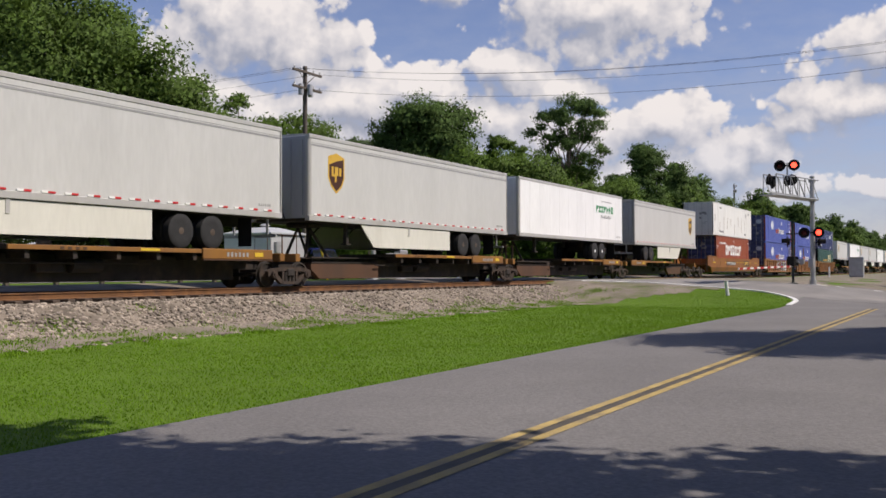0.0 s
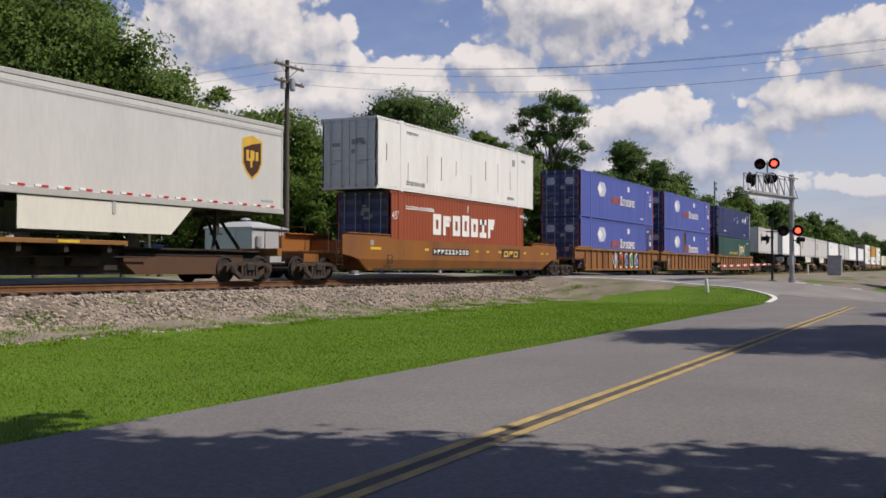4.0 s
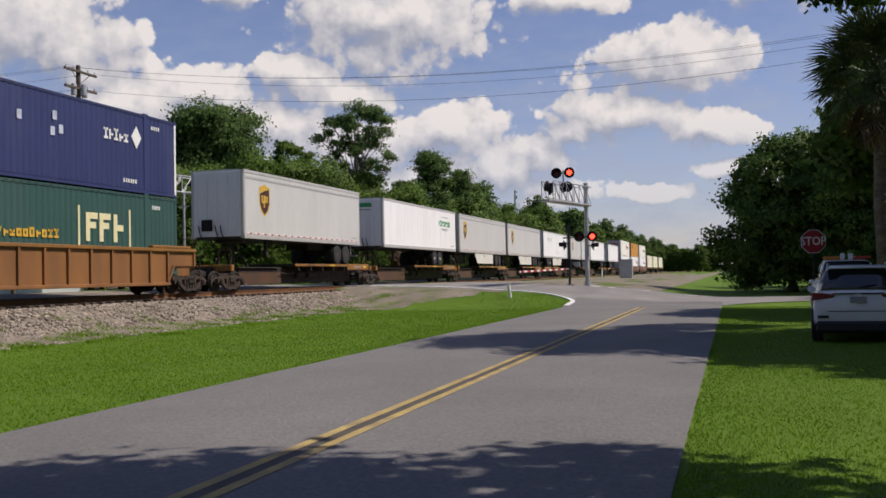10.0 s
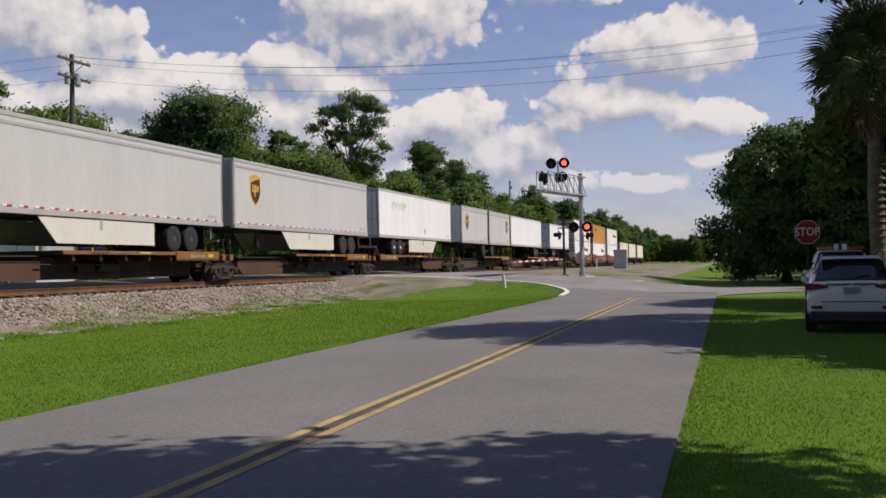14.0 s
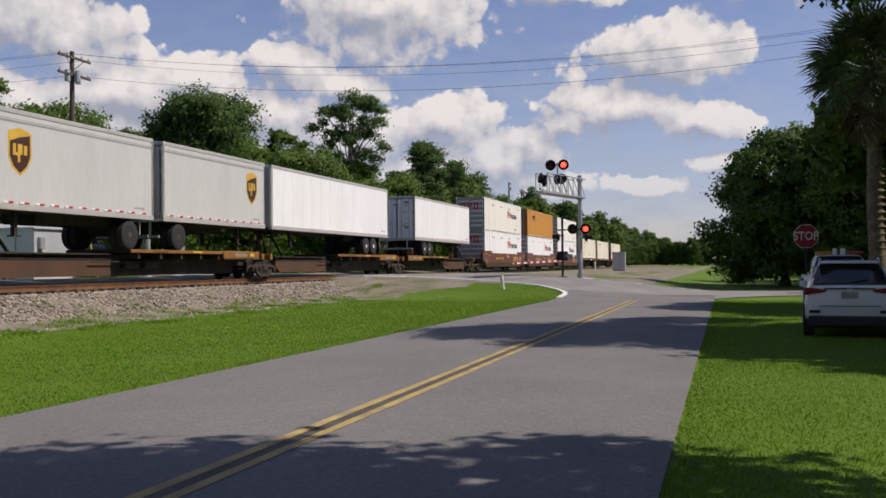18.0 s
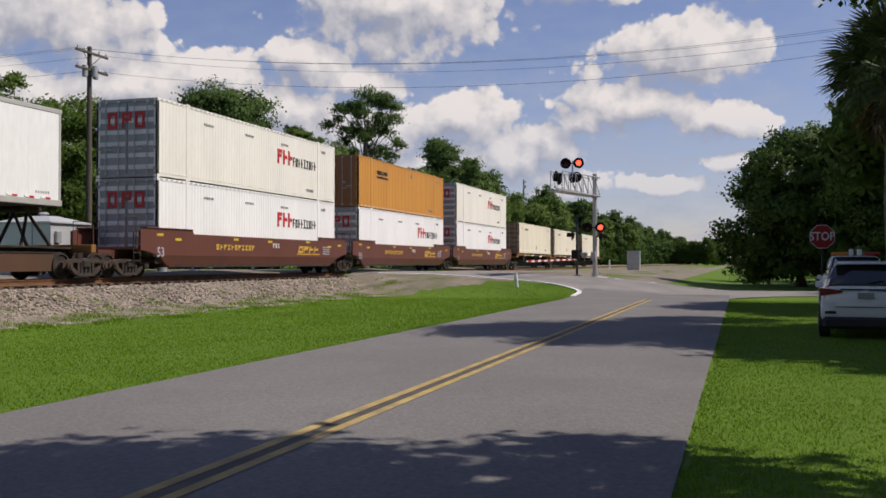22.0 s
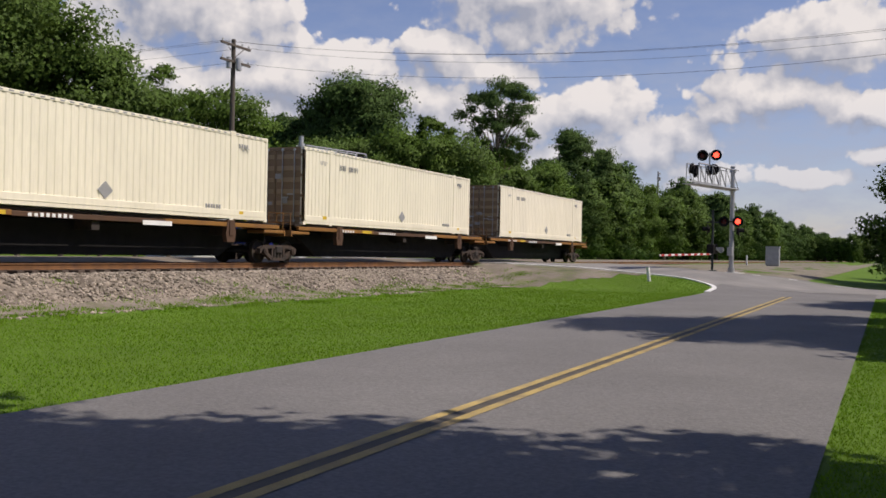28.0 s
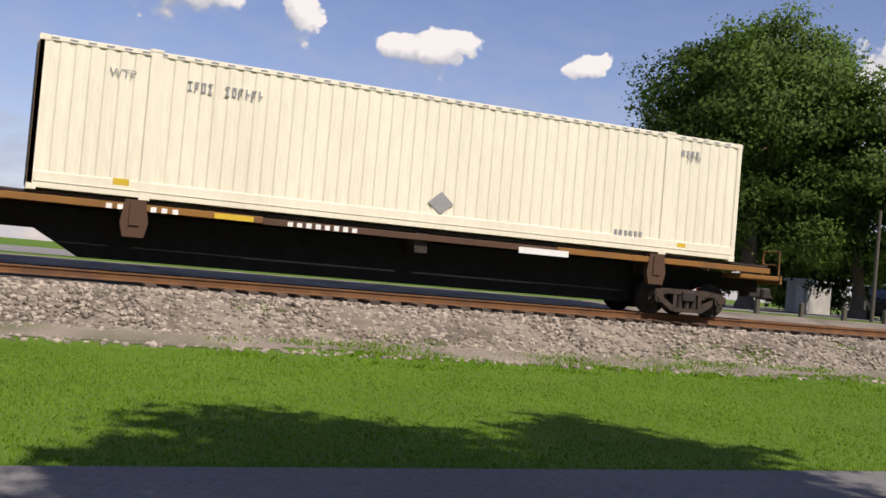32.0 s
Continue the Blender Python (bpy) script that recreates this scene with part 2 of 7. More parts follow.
class Geo:
    """Vertices and faces gathered for one mesh."""

    def __init__(self):
        self.v, self.f = [], []

    def add(self, verts, faces, m=None):
        o = len(self.v)
        self.v += [tuple(m @ Vector(p)) for p in verts] if m else [tuple(p) for p in verts]
        self.f += [tuple(o + i for i in f) for f in faces]
        return self

    def box(self, x0, x1, y0, y1, z0, z1, bev=0.0, m=None):
        if x0 > x1: x0, x1 = x1, x0
        if y0 > y1: y0, y1 = y1, y0
        if z0 > z1: z0, z1 = z1, z0
        if bev <= 0:
            vs = [(x, y, z) for z in (z0, z1) for x, y in ((x0, y0), (x1, y0), (x1, y1), (x0, y1))]
            return self.add(vs, [(3, 2, 1, 0), (4, 5, 6, 7), (0, 1, 5, 4), (1, 2, 6, 5), (2, 3, 7, 6), (3, 0, 4, 7)], m)
        b = min(bev, (x1 - x0) * 0.45, (y1 - y0) * 0.45, (z1 - z0) * 0.45)
        ring = [(x0 + b, y0), (x1 - b, y0), (x1, y0 + b), (x1, y1 - b), (x1 - b, y1), (x0 + b, y1), (x0, y1 - b), (x0, y0 + b)]
        cx, cy, hx, hy = (x0 + x1) / 2, (y0 + y1) / 2, (x1 - x0) / 2, (y1 - y0) / 2
        inner = [(cx + (x - cx) * (hx - b) / hx, cy + (y - cy) * (hy - b) / hy) for x, y in ring]
        vs = [(x, y, z0) for x, y in inner] + [(x, y, z0 + b) for x, y in ring] + [(x, y, z1 - b) for x, y in ring] + [(x, y, z1) for x, y in inner]
        fs = [tuple(range(7, -1, -1)), tuple(range(24, 32))]
        for k in range(3):
            fs += [(k * 8 + i, k * 8 + (i + 1) % 8, k * 8 + 8 + (i + 1) % 8, k * 8 + 8 + i) for i in range(8)]
        return self.add(vs, fs, m)

    def tube(self, p, q, r, seg=10, r2=None, cap=True):
        p, q = Vector(p), Vector(q)
        r2 = r if r2 is None else r2
        rot = (q - p).to_track_quat("Z", "Y").to_matrix()
        vs = [p + rot @ Vector((math.cos(i * math.tau / seg) * r, math.sin(i * math.tau / seg) * r, 0)) for i in range(seg)]
        vs += [q + rot @ Vector((math.cos(i * math.tau / seg) * r2, math.sin(i * math.tau / seg) * r2, 0)) for i in range(seg)]
        fs = [(i, (i + 1) % seg, seg + (i + 1) % seg, seg + i) for i in range(seg)]
        if cap:
            fs += [tuple(range(seg - 1, -1, -1)), tuple(range(seg, 2 * seg))]
        return self.add(vs, fs)

    def path(self, pts, r, seg=8):
        pts = [Vector(p) for p in pts]
        o, n = len(self.v), len(pts)
        for i, p in enumerate(pts):
            d = ((pts[min(i + 1, n - 1)] - p).normalized() + (p - pts[max(i - 1, 0)]).normalized()).normalized()
            rot = d.to_track_quat("Z", "Y").to_matrix()
            self.v += [tuple(p + rot @ Vector((math.cos(k * math.tau / seg) * r, math.sin(k * math.tau / seg) * r, 0))) for k in range(seg)]
        self.f += [(o + i * seg + k, o + i * seg + (k + 1) % seg, o + (i + 1) * seg + (k + 1) % seg, o + (i + 1) * seg + k) for i in range(n - 1) for k in range(seg)]
        self.f += [tuple(o + k for k in range(seg)), tuple(o + (n - 1) * seg + k for k in range(seg))]
        return self

    def slab(self, poly, t0, t1, axis="x"):
        """A flat outline pushed out from t0 to t1 along an axis; the outline is (y, z), (x, z) or (x, y)."""
        put = {"x": lambda a, b, t: (t, a, b), "y": lambda a, b, t: (a, t, b), "z": lambda a, b, t: (a, b, t)}[axis]
        n = len(poly)
        vs = [put(a, b, t0) for a, b in poly] + [put(a, b, t1) for a, b in poly]
        return self.add(vs, [tuple(range(n)), tuple(range(2 * n - 1, n - 1, -1))] + [(i, n + i, n + (i + 1) % n, (i + 1) % n) for i in range(n)])

    def lathe(self, prof, seg=20, axis="x", at=(0, 0, 0)):
        """A profile of (distance along the axis, radius) turned round it."""
        vs = []
        for d, r in prof:
            for i in range(seg):
                c, s = math.cos(i * math.tau / seg) * r, math.sin(i * math.tau / seg) * r
                p = {"x": (d, c, s), "y": (c, d, s), "z": (c, s, d)}[axis]
                vs.append((p[0] + at[0], p[1] + at[1], p[2] + at[2]))
        fs = [(k * seg + i, k * seg + (i + 1) % seg, (k + 1) * seg + (i + 1) % seg, (k + 1) * seg + i) for k in range(len(prof) - 1) for i in range(seg)]
        fs += [tuple(range(seg - 1, -1, -1)), tuple(range((len(prof) - 1) * seg, len(prof) * seg))]
        return self.add(vs, fs)

    def mesh(self, name, material, smooth=False):
        me = bpy.data.meshes.new(name)
        me.from_pydata(self.v, [], self.f)
        me.materials.append(material)
        me.update()
        bm = bmesh.new()
        bm.from_mesh(me)
        bmesh.ops.recalc_face_normals(bm, faces=bm.faces)
        bm.to_mesh(me)
        bm.free()
        if smooth:
            me.shade_smooth()
            me.set_sharp_from_angle(angle=radians(38))
        return me


def part(name, geo, material, parent, label="", at=None, smooth=False):
    """One mesh object under a thing or a part; geo may be a finished mesh."""
    me = geo if isinstance(geo, bpy.types.Mesh) else geo.mesh(name, material, smooth)
    ob = new(name, me)
    ob.parent = parent
    if at is not None:
        ob.matrix_basis = at if isinstance(at, Matrix) else Matrix.Translation(at)
    if label:
        ob["label"] = label
    return ob


def thing(name, label, category, at=(0, 0, 0), group="", turn=0.0):
    ob = new(name)
    ob.empty_display_size = 0.3
    ob.matrix_basis = pose(*at, 0, 0, turn)
    return tagged(ob, label, category, group)


def solo(name, geo, material, label, category, group="", kind="", at=None, smooth=False):
    return tagged(part(name, geo, material, None, "", at, smooth), label, category, group, kind)


def lerp(x, pts):
    return float(np.interp(x, [p[0] for p in pts], [p[1] for p in pts]))


def smooth01(x, a, b):
    u = min(1.0, max(0.0, (x - a) / (b - a)))
    return u * u * (3 - 2 * u)


# ---- the lie of the land ----
RAIL_X, RAIL_Z, SPEED = -21.5, 1.095, 13.204
ROAD_L, ROAD_R = -7.45, -0.45
CROSS_0, CROSS_1 = 50.6, 58.6


CROSS_PROFILE = ((3.5, 5.0, 6.5, 9.3, 15.0, 19.0, 24.0, 30.0), (0.0, 0.08, 0.2, 0.57, 0.97, 1.075, 1.085, 1.15))


def ground(x, y):
    e = lerp(-x, [(14.5, 0.0), (17.0, 0.08), (19.0, 0.35), (21.0, 0.6), (24.0, 1.0), (26.0, 1.15), (90.0, 1.2)])
    shift = 3.6 * smooth01(y, 50.6, 59.0) if x > -17 else 0.0
    c = float(np.interp(-x + shift * smooth01(-x, -6.0, 4.0), *CROSS_PROFILE))
    w = smooth01(y, 43.0, 51.5) * (1 - 0.2 * smooth01(y, 66.0, 90.0))
    return max(e, c * w)

# ---- materials ----
M = {}
M["grass"] = mat("lawn", (0.085, 0.16, 0.016), 0.9, var=0.14, scale=0.35, fine=45, bump=0.5, second=(0.10, 0.17, 0.02), cover=0.5, soft=0.3, spec=0.15)
M["blade"] = mat("grass_blade", (0.13, 0.258, 0.016), 0.8, second=(0.172, 0.275, 0.028), cover=0.4, soft=0.3, var=0.12, scale=0.9, fine=7, bump=0, rnd=-0.2, spec=0.05, transl=0.3)
M["dirt"] = mat("sandy_dirt", (0.215, 0.185, 0.15), 0.95, var=0.25, scale=0.8, fine=30, bump=0.6, second=(0.13, 0.14, 0.065), cover=0.42, soft=0.1, spec=0.2)
M["asphalt"] = mat("worn_asphalt", (0.152, 0.147, 0.144), 0.88, var=0.10, scale=0.35, fine=24, bump=0.6, second=(0.168, 0.162, 0.157), cover=0.5, soft=0.2, spec=0.3, grain=0.22)
M["asphalt2"] = mat("old_asphalt", (0.20, 0.193, 0.187), 0.9, var=0.12, scale=0.5, fine=110, bump=0.4, second=(0.25, 0.236, 0.22), cover=0.45, soft=0.15, spec=0.3)
M["tar"] = mat("tar_seam", (0.075, 0.065, 0.05), 0.8, var=0.25, scale=3, fine=40)
M["yellow"] = mat("road_yellow", (0.40, 0.295, 0.105), 0.85, var=0.18, scale=2.2, fine=70, second=(0.27, 0.21, 0.11), cover=0.42, soft=0.12, bump=0.3)
M["whitepaint"] = mat("road_white", (0.66, 0.66, 0.64), 0.8, var=0.1, scale=2, fine=60, second=(0.4, 0.4, 0.38), cover=0.25)
M["gravel"] = mat("ballast_gravel", (0.225, 0.192, 0.155), 0.95, var=0.25, scale=1.2, fine=22, bump=1.0, second=(0.15, 0.125, 0.10), cover=0.45, soft=0.1, spec=0.2)
M["stone"] = mat("ballast_stone", (0.285, 0.245, 0.20), 0.92, var=0.12, scale=3, fine=30, bump=0.2, rnd=-0.5, spec=0.2)
M["rust"] = mat("rusty_rail", (0.165, 0.075, 0.027), 0.85, var=0.25, scale=2.5, fine=40, second=(0.10, 0.05, 0.03), cover=0.4)
M["railhead"] = mat("worn_railhead", (0.45, 0.42, 0.40), 0.3, 0.9, var=0.1, scale=2, fine=30)
M["tie"] = mat("creosoted_timber", (0.075, 0.055, 0.042), 0.9, var=0.25, scale=4, fine=25, bump=0.5, rnd=0.25, stretch=(0.3, 1, 1))
M["galv"] = mat("galvanised_steel", (0.40, 0.41, 0.42), 0.5, 0.35, var=0.1, scale=2, fine=20, bump=0.05)
M["aluminium"] = mat("painted_aluminium", (0.52, 0.54, 0.56), 0.45, 0.2, var=0.06, scale=1.2, fine=14, bump=0.05)
M["black"] = mat("black_paint", (0.016, 0.015, 0.015), 0.75, var=0.2, scale=3, fine=30, spec=0.15)
M["darksteel"] = mat("grimy_steel", (0.032, 0.026, 0.022), 0.8, 0.2, var=0.3, scale=3, fine=30, second=(0.06, 0.04, 0.028), cover=0.4)
M["wood"] = mat("weathered_pole_wood", (0.095, 0.078, 0.062), 0.9, var=0.2, scale=1.5, fine=25, stretch=(1, 1, 0.12), bump=0.5)
M["bark"] = mat("tree_bark", (0.13, 0.105, 0.085), 0.95, var=0.3, scale=2, fine=14, stretch=(1, 1, 0.35), bump=0.9)
M["palmbark"] = mat("palm_bark", (0.17, 0.125, 0.085), 0.95, var=0.3, scale=3, fine=10, stretch=(1, 1, 2.2), bump=1.0)
M["leaf"] = mat("oak_leaf", (0.082, 0.138, 0.025), 0.65, var=0.22, scale=0.35, fine=3, bump=0, rnd=-0.35, spec=0.15, transl=0.3)
M["leaf2"] = mat("bright_leaf", (0.088, 0.15, 0.024), 0.65, var=0.2, scale=0.35, fine=3, bump=0, rnd=-0.35, spec=0.15, transl=0.35)
M["leaf3"] = mat("pine_needles", (0.066, 0.116, 0.028), 0.7, var=0.2, scale=0.35, fine=3, bump=0, rnd=-0.35, spec=0.12, transl=0.2)
M["leafm"] = mat("glossy_leaf", (0.078, 0.14, 0.024), 0.6, var=0.3, scale=0.4, fine=3, bump=0, rnd=-0.35, spec=0.2, transl=0.25)
M["brush"] = mat("dead_brush", (0.20, 0.12, 0.075), 0.9, var=0.2, scale=0.5, fine=4, bump=0, rnd=-0.5)
M["frond"] = mat("palm_frond", (0.07, 0.10, 0.03), 0.6, var=0.15, scale=1, fine=4, bump=0, rnd=-0.4, transl=0.2)
M["deadfrond"] = mat("dead_frond", (0.17, 0.12, 0.07), 0.85, var=0.2, scale=1, fine=4, bump=0, rnd=-0.4)


def paint(name, base, dirt=(0.25, 0.19, 0.13), amount=0.28, rough=0.5, k=0.28):
    """Weathered sheet-metal paint with streaks running down."""
    return mat(name, base, rough, var=0.05, scale=0.9, fine=9, bump=0.02, second=tuple(b * (1 - k) + d * k for b, d in zip(base, dirt)), cover=amount, soft=0.16, stretch=(1, 1, 0.22))


M["palegrey"] = paint("pale_grey_trailer_paint", (0.55, 0.55, 0.535), amount=0.15, k=0.12)
M["white"] = paint("white_trailer_paint", (0.84, 0.845, 0.84), amount=0.12, k=0.12)
M["boxwhite"] = paint("chalky_white_paint", (0.76, 0.76, 0.73), amount=0.25)
M["offwhite"] = paint("off_white_container_paint", (0.81, 0.79, 0.71), amount=0.15)
M["cream"] = paint("cream_container_paint", (0.81, 0.755, 0.60), amount=0.12)
M["red"] = paint("red_brown_container_paint", (0.29, 0.066, 0.027), amount=0.12)
M["blue"] = paint("blue_container_paint", (0.083, 0.115, 0.38), (0.16, 0.17, 0.28), 0.25)
M["navy"] = paint("navy_container_paint", (0.028, 0.038, 0.125), (0.15, 0.15, 0.2), 0.3)
M["green"] = paint("dark_green_container_paint", (0.03, 0.085, 0.075), (0.12, 0.13, 0.12), 0.3)
M["orange"] = paint("orange_container_paint", (0.60, 0.28, 0.05), (0.2, 0.09, 0.03), 0.3)
M["ochre"] = paint("ochre_freight_car_paint", (0.255, 0.097, 0.015), (0.12, 0.05, 0.03), 0.42, 0.65, k=0.6)
M["wellbrown"] = paint("rusty_brown_freight_car_paint", (0.27, 0.115, 0.032), (0.06, 0.03, 0.02), 0.45, 0.7, k=0.6)
M["maroon"] = paint("maroon_brown_freight_car_paint", (0.125, 0.042, 0.028), (0.06, 0.035, 0.03), 0.3, 0.55, k=0.6)
M["deckyellow"] = paint("grimy_yellow_deck_paint", (0.27, 0.12, 0.018), (0.10, 0.05, 0.03), 0.45, 0.7, k=0.6)
M["deckrust"] = paint("rusty_deck_paint", (0.09, 0.042, 0.02), (0.05, 0.03, 0.02), 0.45, 0.75, k=0.6)
M["doorgrey"] = paint("grey_container_door_paint", (0.30, 0.30, 0.30), amount=0.3)
# pale door paint; on grey doors it paints the rib highlights in
M["doorpale"] = paint("pale_grey_door_and_rib_highlight", (0.66, 0.66, 0.65), amount=0.3)
M["doortan"] = paint("tan_door_rib_paint", (0.33, 0.23, 0.13), amount=0.4)
M["doorblue"] = paint("paler_navy_door_rib_paint", (0.06, 0.075, 0.2), amount=0.4)
M["doorbrown"] = paint("dusty_brown_door_paint", (0.22, 0.135, 0.07), amount=0.45)
M["dooramber"] = paint("orange_brown_door_paint", (0.26, 0.105, 0.03), amount=0.4)
M["nosegrey"] = paint("grey_trailer_nose_panel", (0.34, 0.345, 0.36), amount=0.25)
M["noselight"] = paint("light_grey_trailer_door", (0.70, 0.70, 0.71), amount=0.25)
M["seam"] = paint("white_riveted_seam", (0.79, 0.795, 0.79), amount=0.3)
M["rail_alu"] = paint("aluminium_trailer_rail", (0.44, 0.435, 0.42), amount=0.35, rough=0.4)
M["skirt"] = paint("cream_side_skirt", (0.66, 0.65, 0.58), amount=0.25)
M["tyre"] = mat("tyre_rubber", (0.02, 0.02, 0.021), 0.85, var=0.2, scale=6, fine=40)
M["rim"] = mat("dusty_steel_rim", (0.78, 0.78, 0.76), 0.45, 0.0, var=0.12, scale=5, fine=30)
M["dwhite"] = mat("white_lettering", (0.78, 0.78, 0.76), 0.6, var=0.05, scale=3, bump=0)
M["dblack"] = mat("black_lettering", (0.022, 0.022, 0.024), 0.6, var=0.08, scale=3, bump=0)
M["dred"] = mat("red_lettering", (0.50, 0.02, 0.025), 0.6, var=0.06, scale=3, bump=0)
M["dgreen"] = mat("green_lettering", (0.03, 0.27, 0.10), 0.6, var=0.06, scale=3, bump=0)
M["dgold"] = mat("gold_lettering", (0.62, 0.38, 0.05), 0.5, var=0.08, scale=3, bump=0)
M["dbrown"] = mat("dark_brown_shield", (0.065, 0.025, 0.014), 0.45, var=0.06, scale=3, bump=0)
M["dyellow"] = mat("yellow_sticker", (0.62, 0.42, 0.03), 0.6, var=0.1, scale=3, bump=0)
M["dorange"] = mat("orange_red_edge", (0.50, 0.11, 0.04), 0.6, var=0.1, scale=3, bump=0)
M["dcream"] = mat("pale_yellow_lettering", (0.72, 0.66, 0.40), 0.6, var=0.06, scale=3, bump=0)
M["dgrey"] = mat("grey_faded_lettering", (0.30, 0.30, 0.30), 0.6, var=0.1, scale=3, bump=0)
M["dpale"] = mat("pale_faded_lettering", (0.48, 0.52, 0.62), 0.6, var=0.2, scale=3, bump=0)
M["gblue"] = mat("graffiti_blue", (0.05, 0.07, 0.30), 0.6, var=0.3, scale=4, bump=0)

# ---- ground, road, crossing, track ----
def sheet(name, xs, ys, zf, material, lift=0.0, keep=None):
    """A sheet over a grid of places, at height zf + lift; keep(x, y) leaves out faces."""
    vs = [(x, y, zf(x, y) + lift) for y in ys for x in xs]
    n = len(xs)
    fs = []
    for j in range(len(ys) - 1):
        for i in range(n - 1):
            if keep is None or keep((xs[i] + xs[i + 1]) / 2, (ys[j] + ys[j + 1]) / 2):
                fs.append((j * n + i, j * n + i + 1, (j + 1) * n + i + 1, (j + 1) * n + i))
    g = Geo()
    g.v, g.f = vs, fs
    return g.mesh(name, material, True)


def steps(*spans):
    out = []
    for a, b, d in spans:
        k = max(1, round((b - a) / d))
        out += [a + (b - a) * i / k for i in range(k)]
    return out + [spans[-1][1]]


def build_land():
    rough = lambda x, y: ground(x, y) + (0.005 * noise.noise((x * 0.4, y * 0.4, 0)) if (x > ROAD_R + 0.2 or x < ROAD_L - 0.2) and abs(y - 54.5) > 6 and x > -17 else 0)
    gx = steps((-3000, -300, 450), (-300, -60, 40), (-60, -26, 4), (-26, -14, 0.5), (-14, -8, 1), (-8, -7, 0.25), (-7, -1, 1), (-1, 0, 0.25), (0, 16, 1), (16, 60, 8), (60, 300, 40), (300, 3000, 450))
    gy = steps((-400, -40, 60), (-40, 0, 4), (0, 64, 1), (64, 140, 4), (140, 400, 20), (400, 4000, 400))
    solo("ground", sheet("ground", gx, gy, rough, M["grass"]), None, "mown green lawn with sandy patches reaching the woods", "lawn", kind="structure")
    road_y = steps((-40, 0, 4), (0, 43, 1), (43, 60, 0.5))
    solo("road", sheet("road", steps((ROAD_L, ROAD_R, 0.7)), road_y, ground, M["asphalt"], 0.022), None, "worn grey asphalt two-lane road with tar stains", "road", kind="structure")
    # corner of the side road: white edge line bends into the crossing
    def crossing_mask(x, y):
        if CROSS_0 <= y <= CROSS_1:
            return True
        if x < ROAD_L:
            dx, dy = x - (ROAD_L - 3.6), y - (CROSS_0 - 3.6)
            return y < CROSS_0 and dx > 0 and dy > 0 and dx * dx + dy * dy > 3.6 ** 2
        if x > ROAD_R:
            dx, dy = (ROAD_R + 7.0) - x, y - (CROSS_0 - 7.0)
            return y < CROSS_0 and dx > 0 and dy > 0 and dx * dx + dy * dy > 49.0
        return y > CROSS_0 - 0.6
    cx = steps((-75, -30, 5), (-30, -12, 1.0), (-12, ROAD_L, 0.2), (ROAD_L, ROAD_R, 1.0), (ROAD_R, 7, 0.25), (7, 60, 6))
    cy = steps((CROSS_0 - 7, CROSS_0, 0.2), (CROSS_0, CROSS_1, 1))
    solo("crossing_road", sheet("crossing_road", cx, cy, ground, M["asphalt2"], 0.034, crossing_mask), None, "patched pale asphalt side road climbing over the track", "road", kind="structure")
    # unpaved lane past the crossing
    solo("lane", sheet("lane", steps((-6.6, -4.2, 1.2)), steps((CROSS_1, 120, 4), (120, 600, 40)), ground, M["dirt"], 0.02), None, "sandy unpaved lane beyond the crossing", "lane", kind="structure")
    solo("yard", sheet("yard", steps((-60, -34, 2)), steps((-30, 49, 4)), ground, M["asphalt2"], 0.02), None, "pale paved yard behind the railway", "yard", kind="structure")
    # dirt fringe beside the ballast
    fr = lambda x, y: ground(x, y) + 0.012
    solo("dirt_fringe", sheet("dirt_fringe", steps((-17.9, -15.6, 0.3)), steps((-20, 49, 1)), fr, M["dirt"], 0.0, lambda x, y: x < -16.7 + 0.9 * noise.noise((y * 0.35, 3.3, 0)) + 0.35 * noise.noise((y * 1.7, 8.1, 0))), None, "sandy dirt fringe with weeds along the gravel", "dirt", kind="structure")
    solo("dirt_bank", sheet("dirt_bank", steps((-20.5, -9.5, 0.5)), steps((CROSS_0 - 9.5, CROSS_0 + 0.2, 0.4)), fr, M["dirt"], 0.004, lambda x, y: x < -11.3 - 0.62 * (CROSS_0 - y) + 0.8 * noise.noise((y * 0.8, x * 0.8, 1))), None, "sandy bank at the crossing corner", "dirt", kind="structure")
    solo("far_verge", sheet("far_verge", steps((-19, -6.0, 0.5)), steps((CROSS_1, 90, 0.5), (90, 260, 6)), fr, M["dirt"], 0.004, lambda x, y: noise.noise((x * 0.45, y * 0.22, 7.0)) > -0.18 - 0.05 * max(0.0, -x - 8.0)), None, "sandy weedy verge around the signal mast", "dirt", kind="structure")
    # road markings
    for name, x0 in (("yellow_line", -3.985), ("yellow_line", -3.735)):
        g = Geo()
        ys = steps((-30, 43.5, 1.5))
        for a, b in zip(ys, ys[1:]):
            g.add([(x0, a, 0.028), (x0 + 0.115, a, 0.028), (x0 + 0.115, b, 0.028 + ground(-4, b)), (x0, b, 0.028 + ground(-4, b))], [(0, 1, 2, 3)])
        solo(name, g, M["yellow"], "worn yellow centre line painted on asphalt", "road marking", "road markings", "structure")
    g = Geo()
    rnd = random.Random(4)
    ys = steps((-30, 44, 0.35))
    for a, b in zip(ys, ys[1:]):
        w0, w1 = -3.87 + 0.02 * noise.noise((a, 0, 0)), -3.735
        g.add([(w0, a, 0.026), (w1, a, 0.026), (w1, b, 0.026), (w0 + 0.01, b, 0.026)], [(0, 1, 2, 3)])
    solo("tar_seam", g, M["tar"], "dark tar seam between the yellow lines", "road seam", kind="structure")
    g = Geo()
    pts = [(ROAD_L + 0.06, CROSS_0 - 5.4), (ROAD_L + 0.06, CROSS_0 - 3.6)]
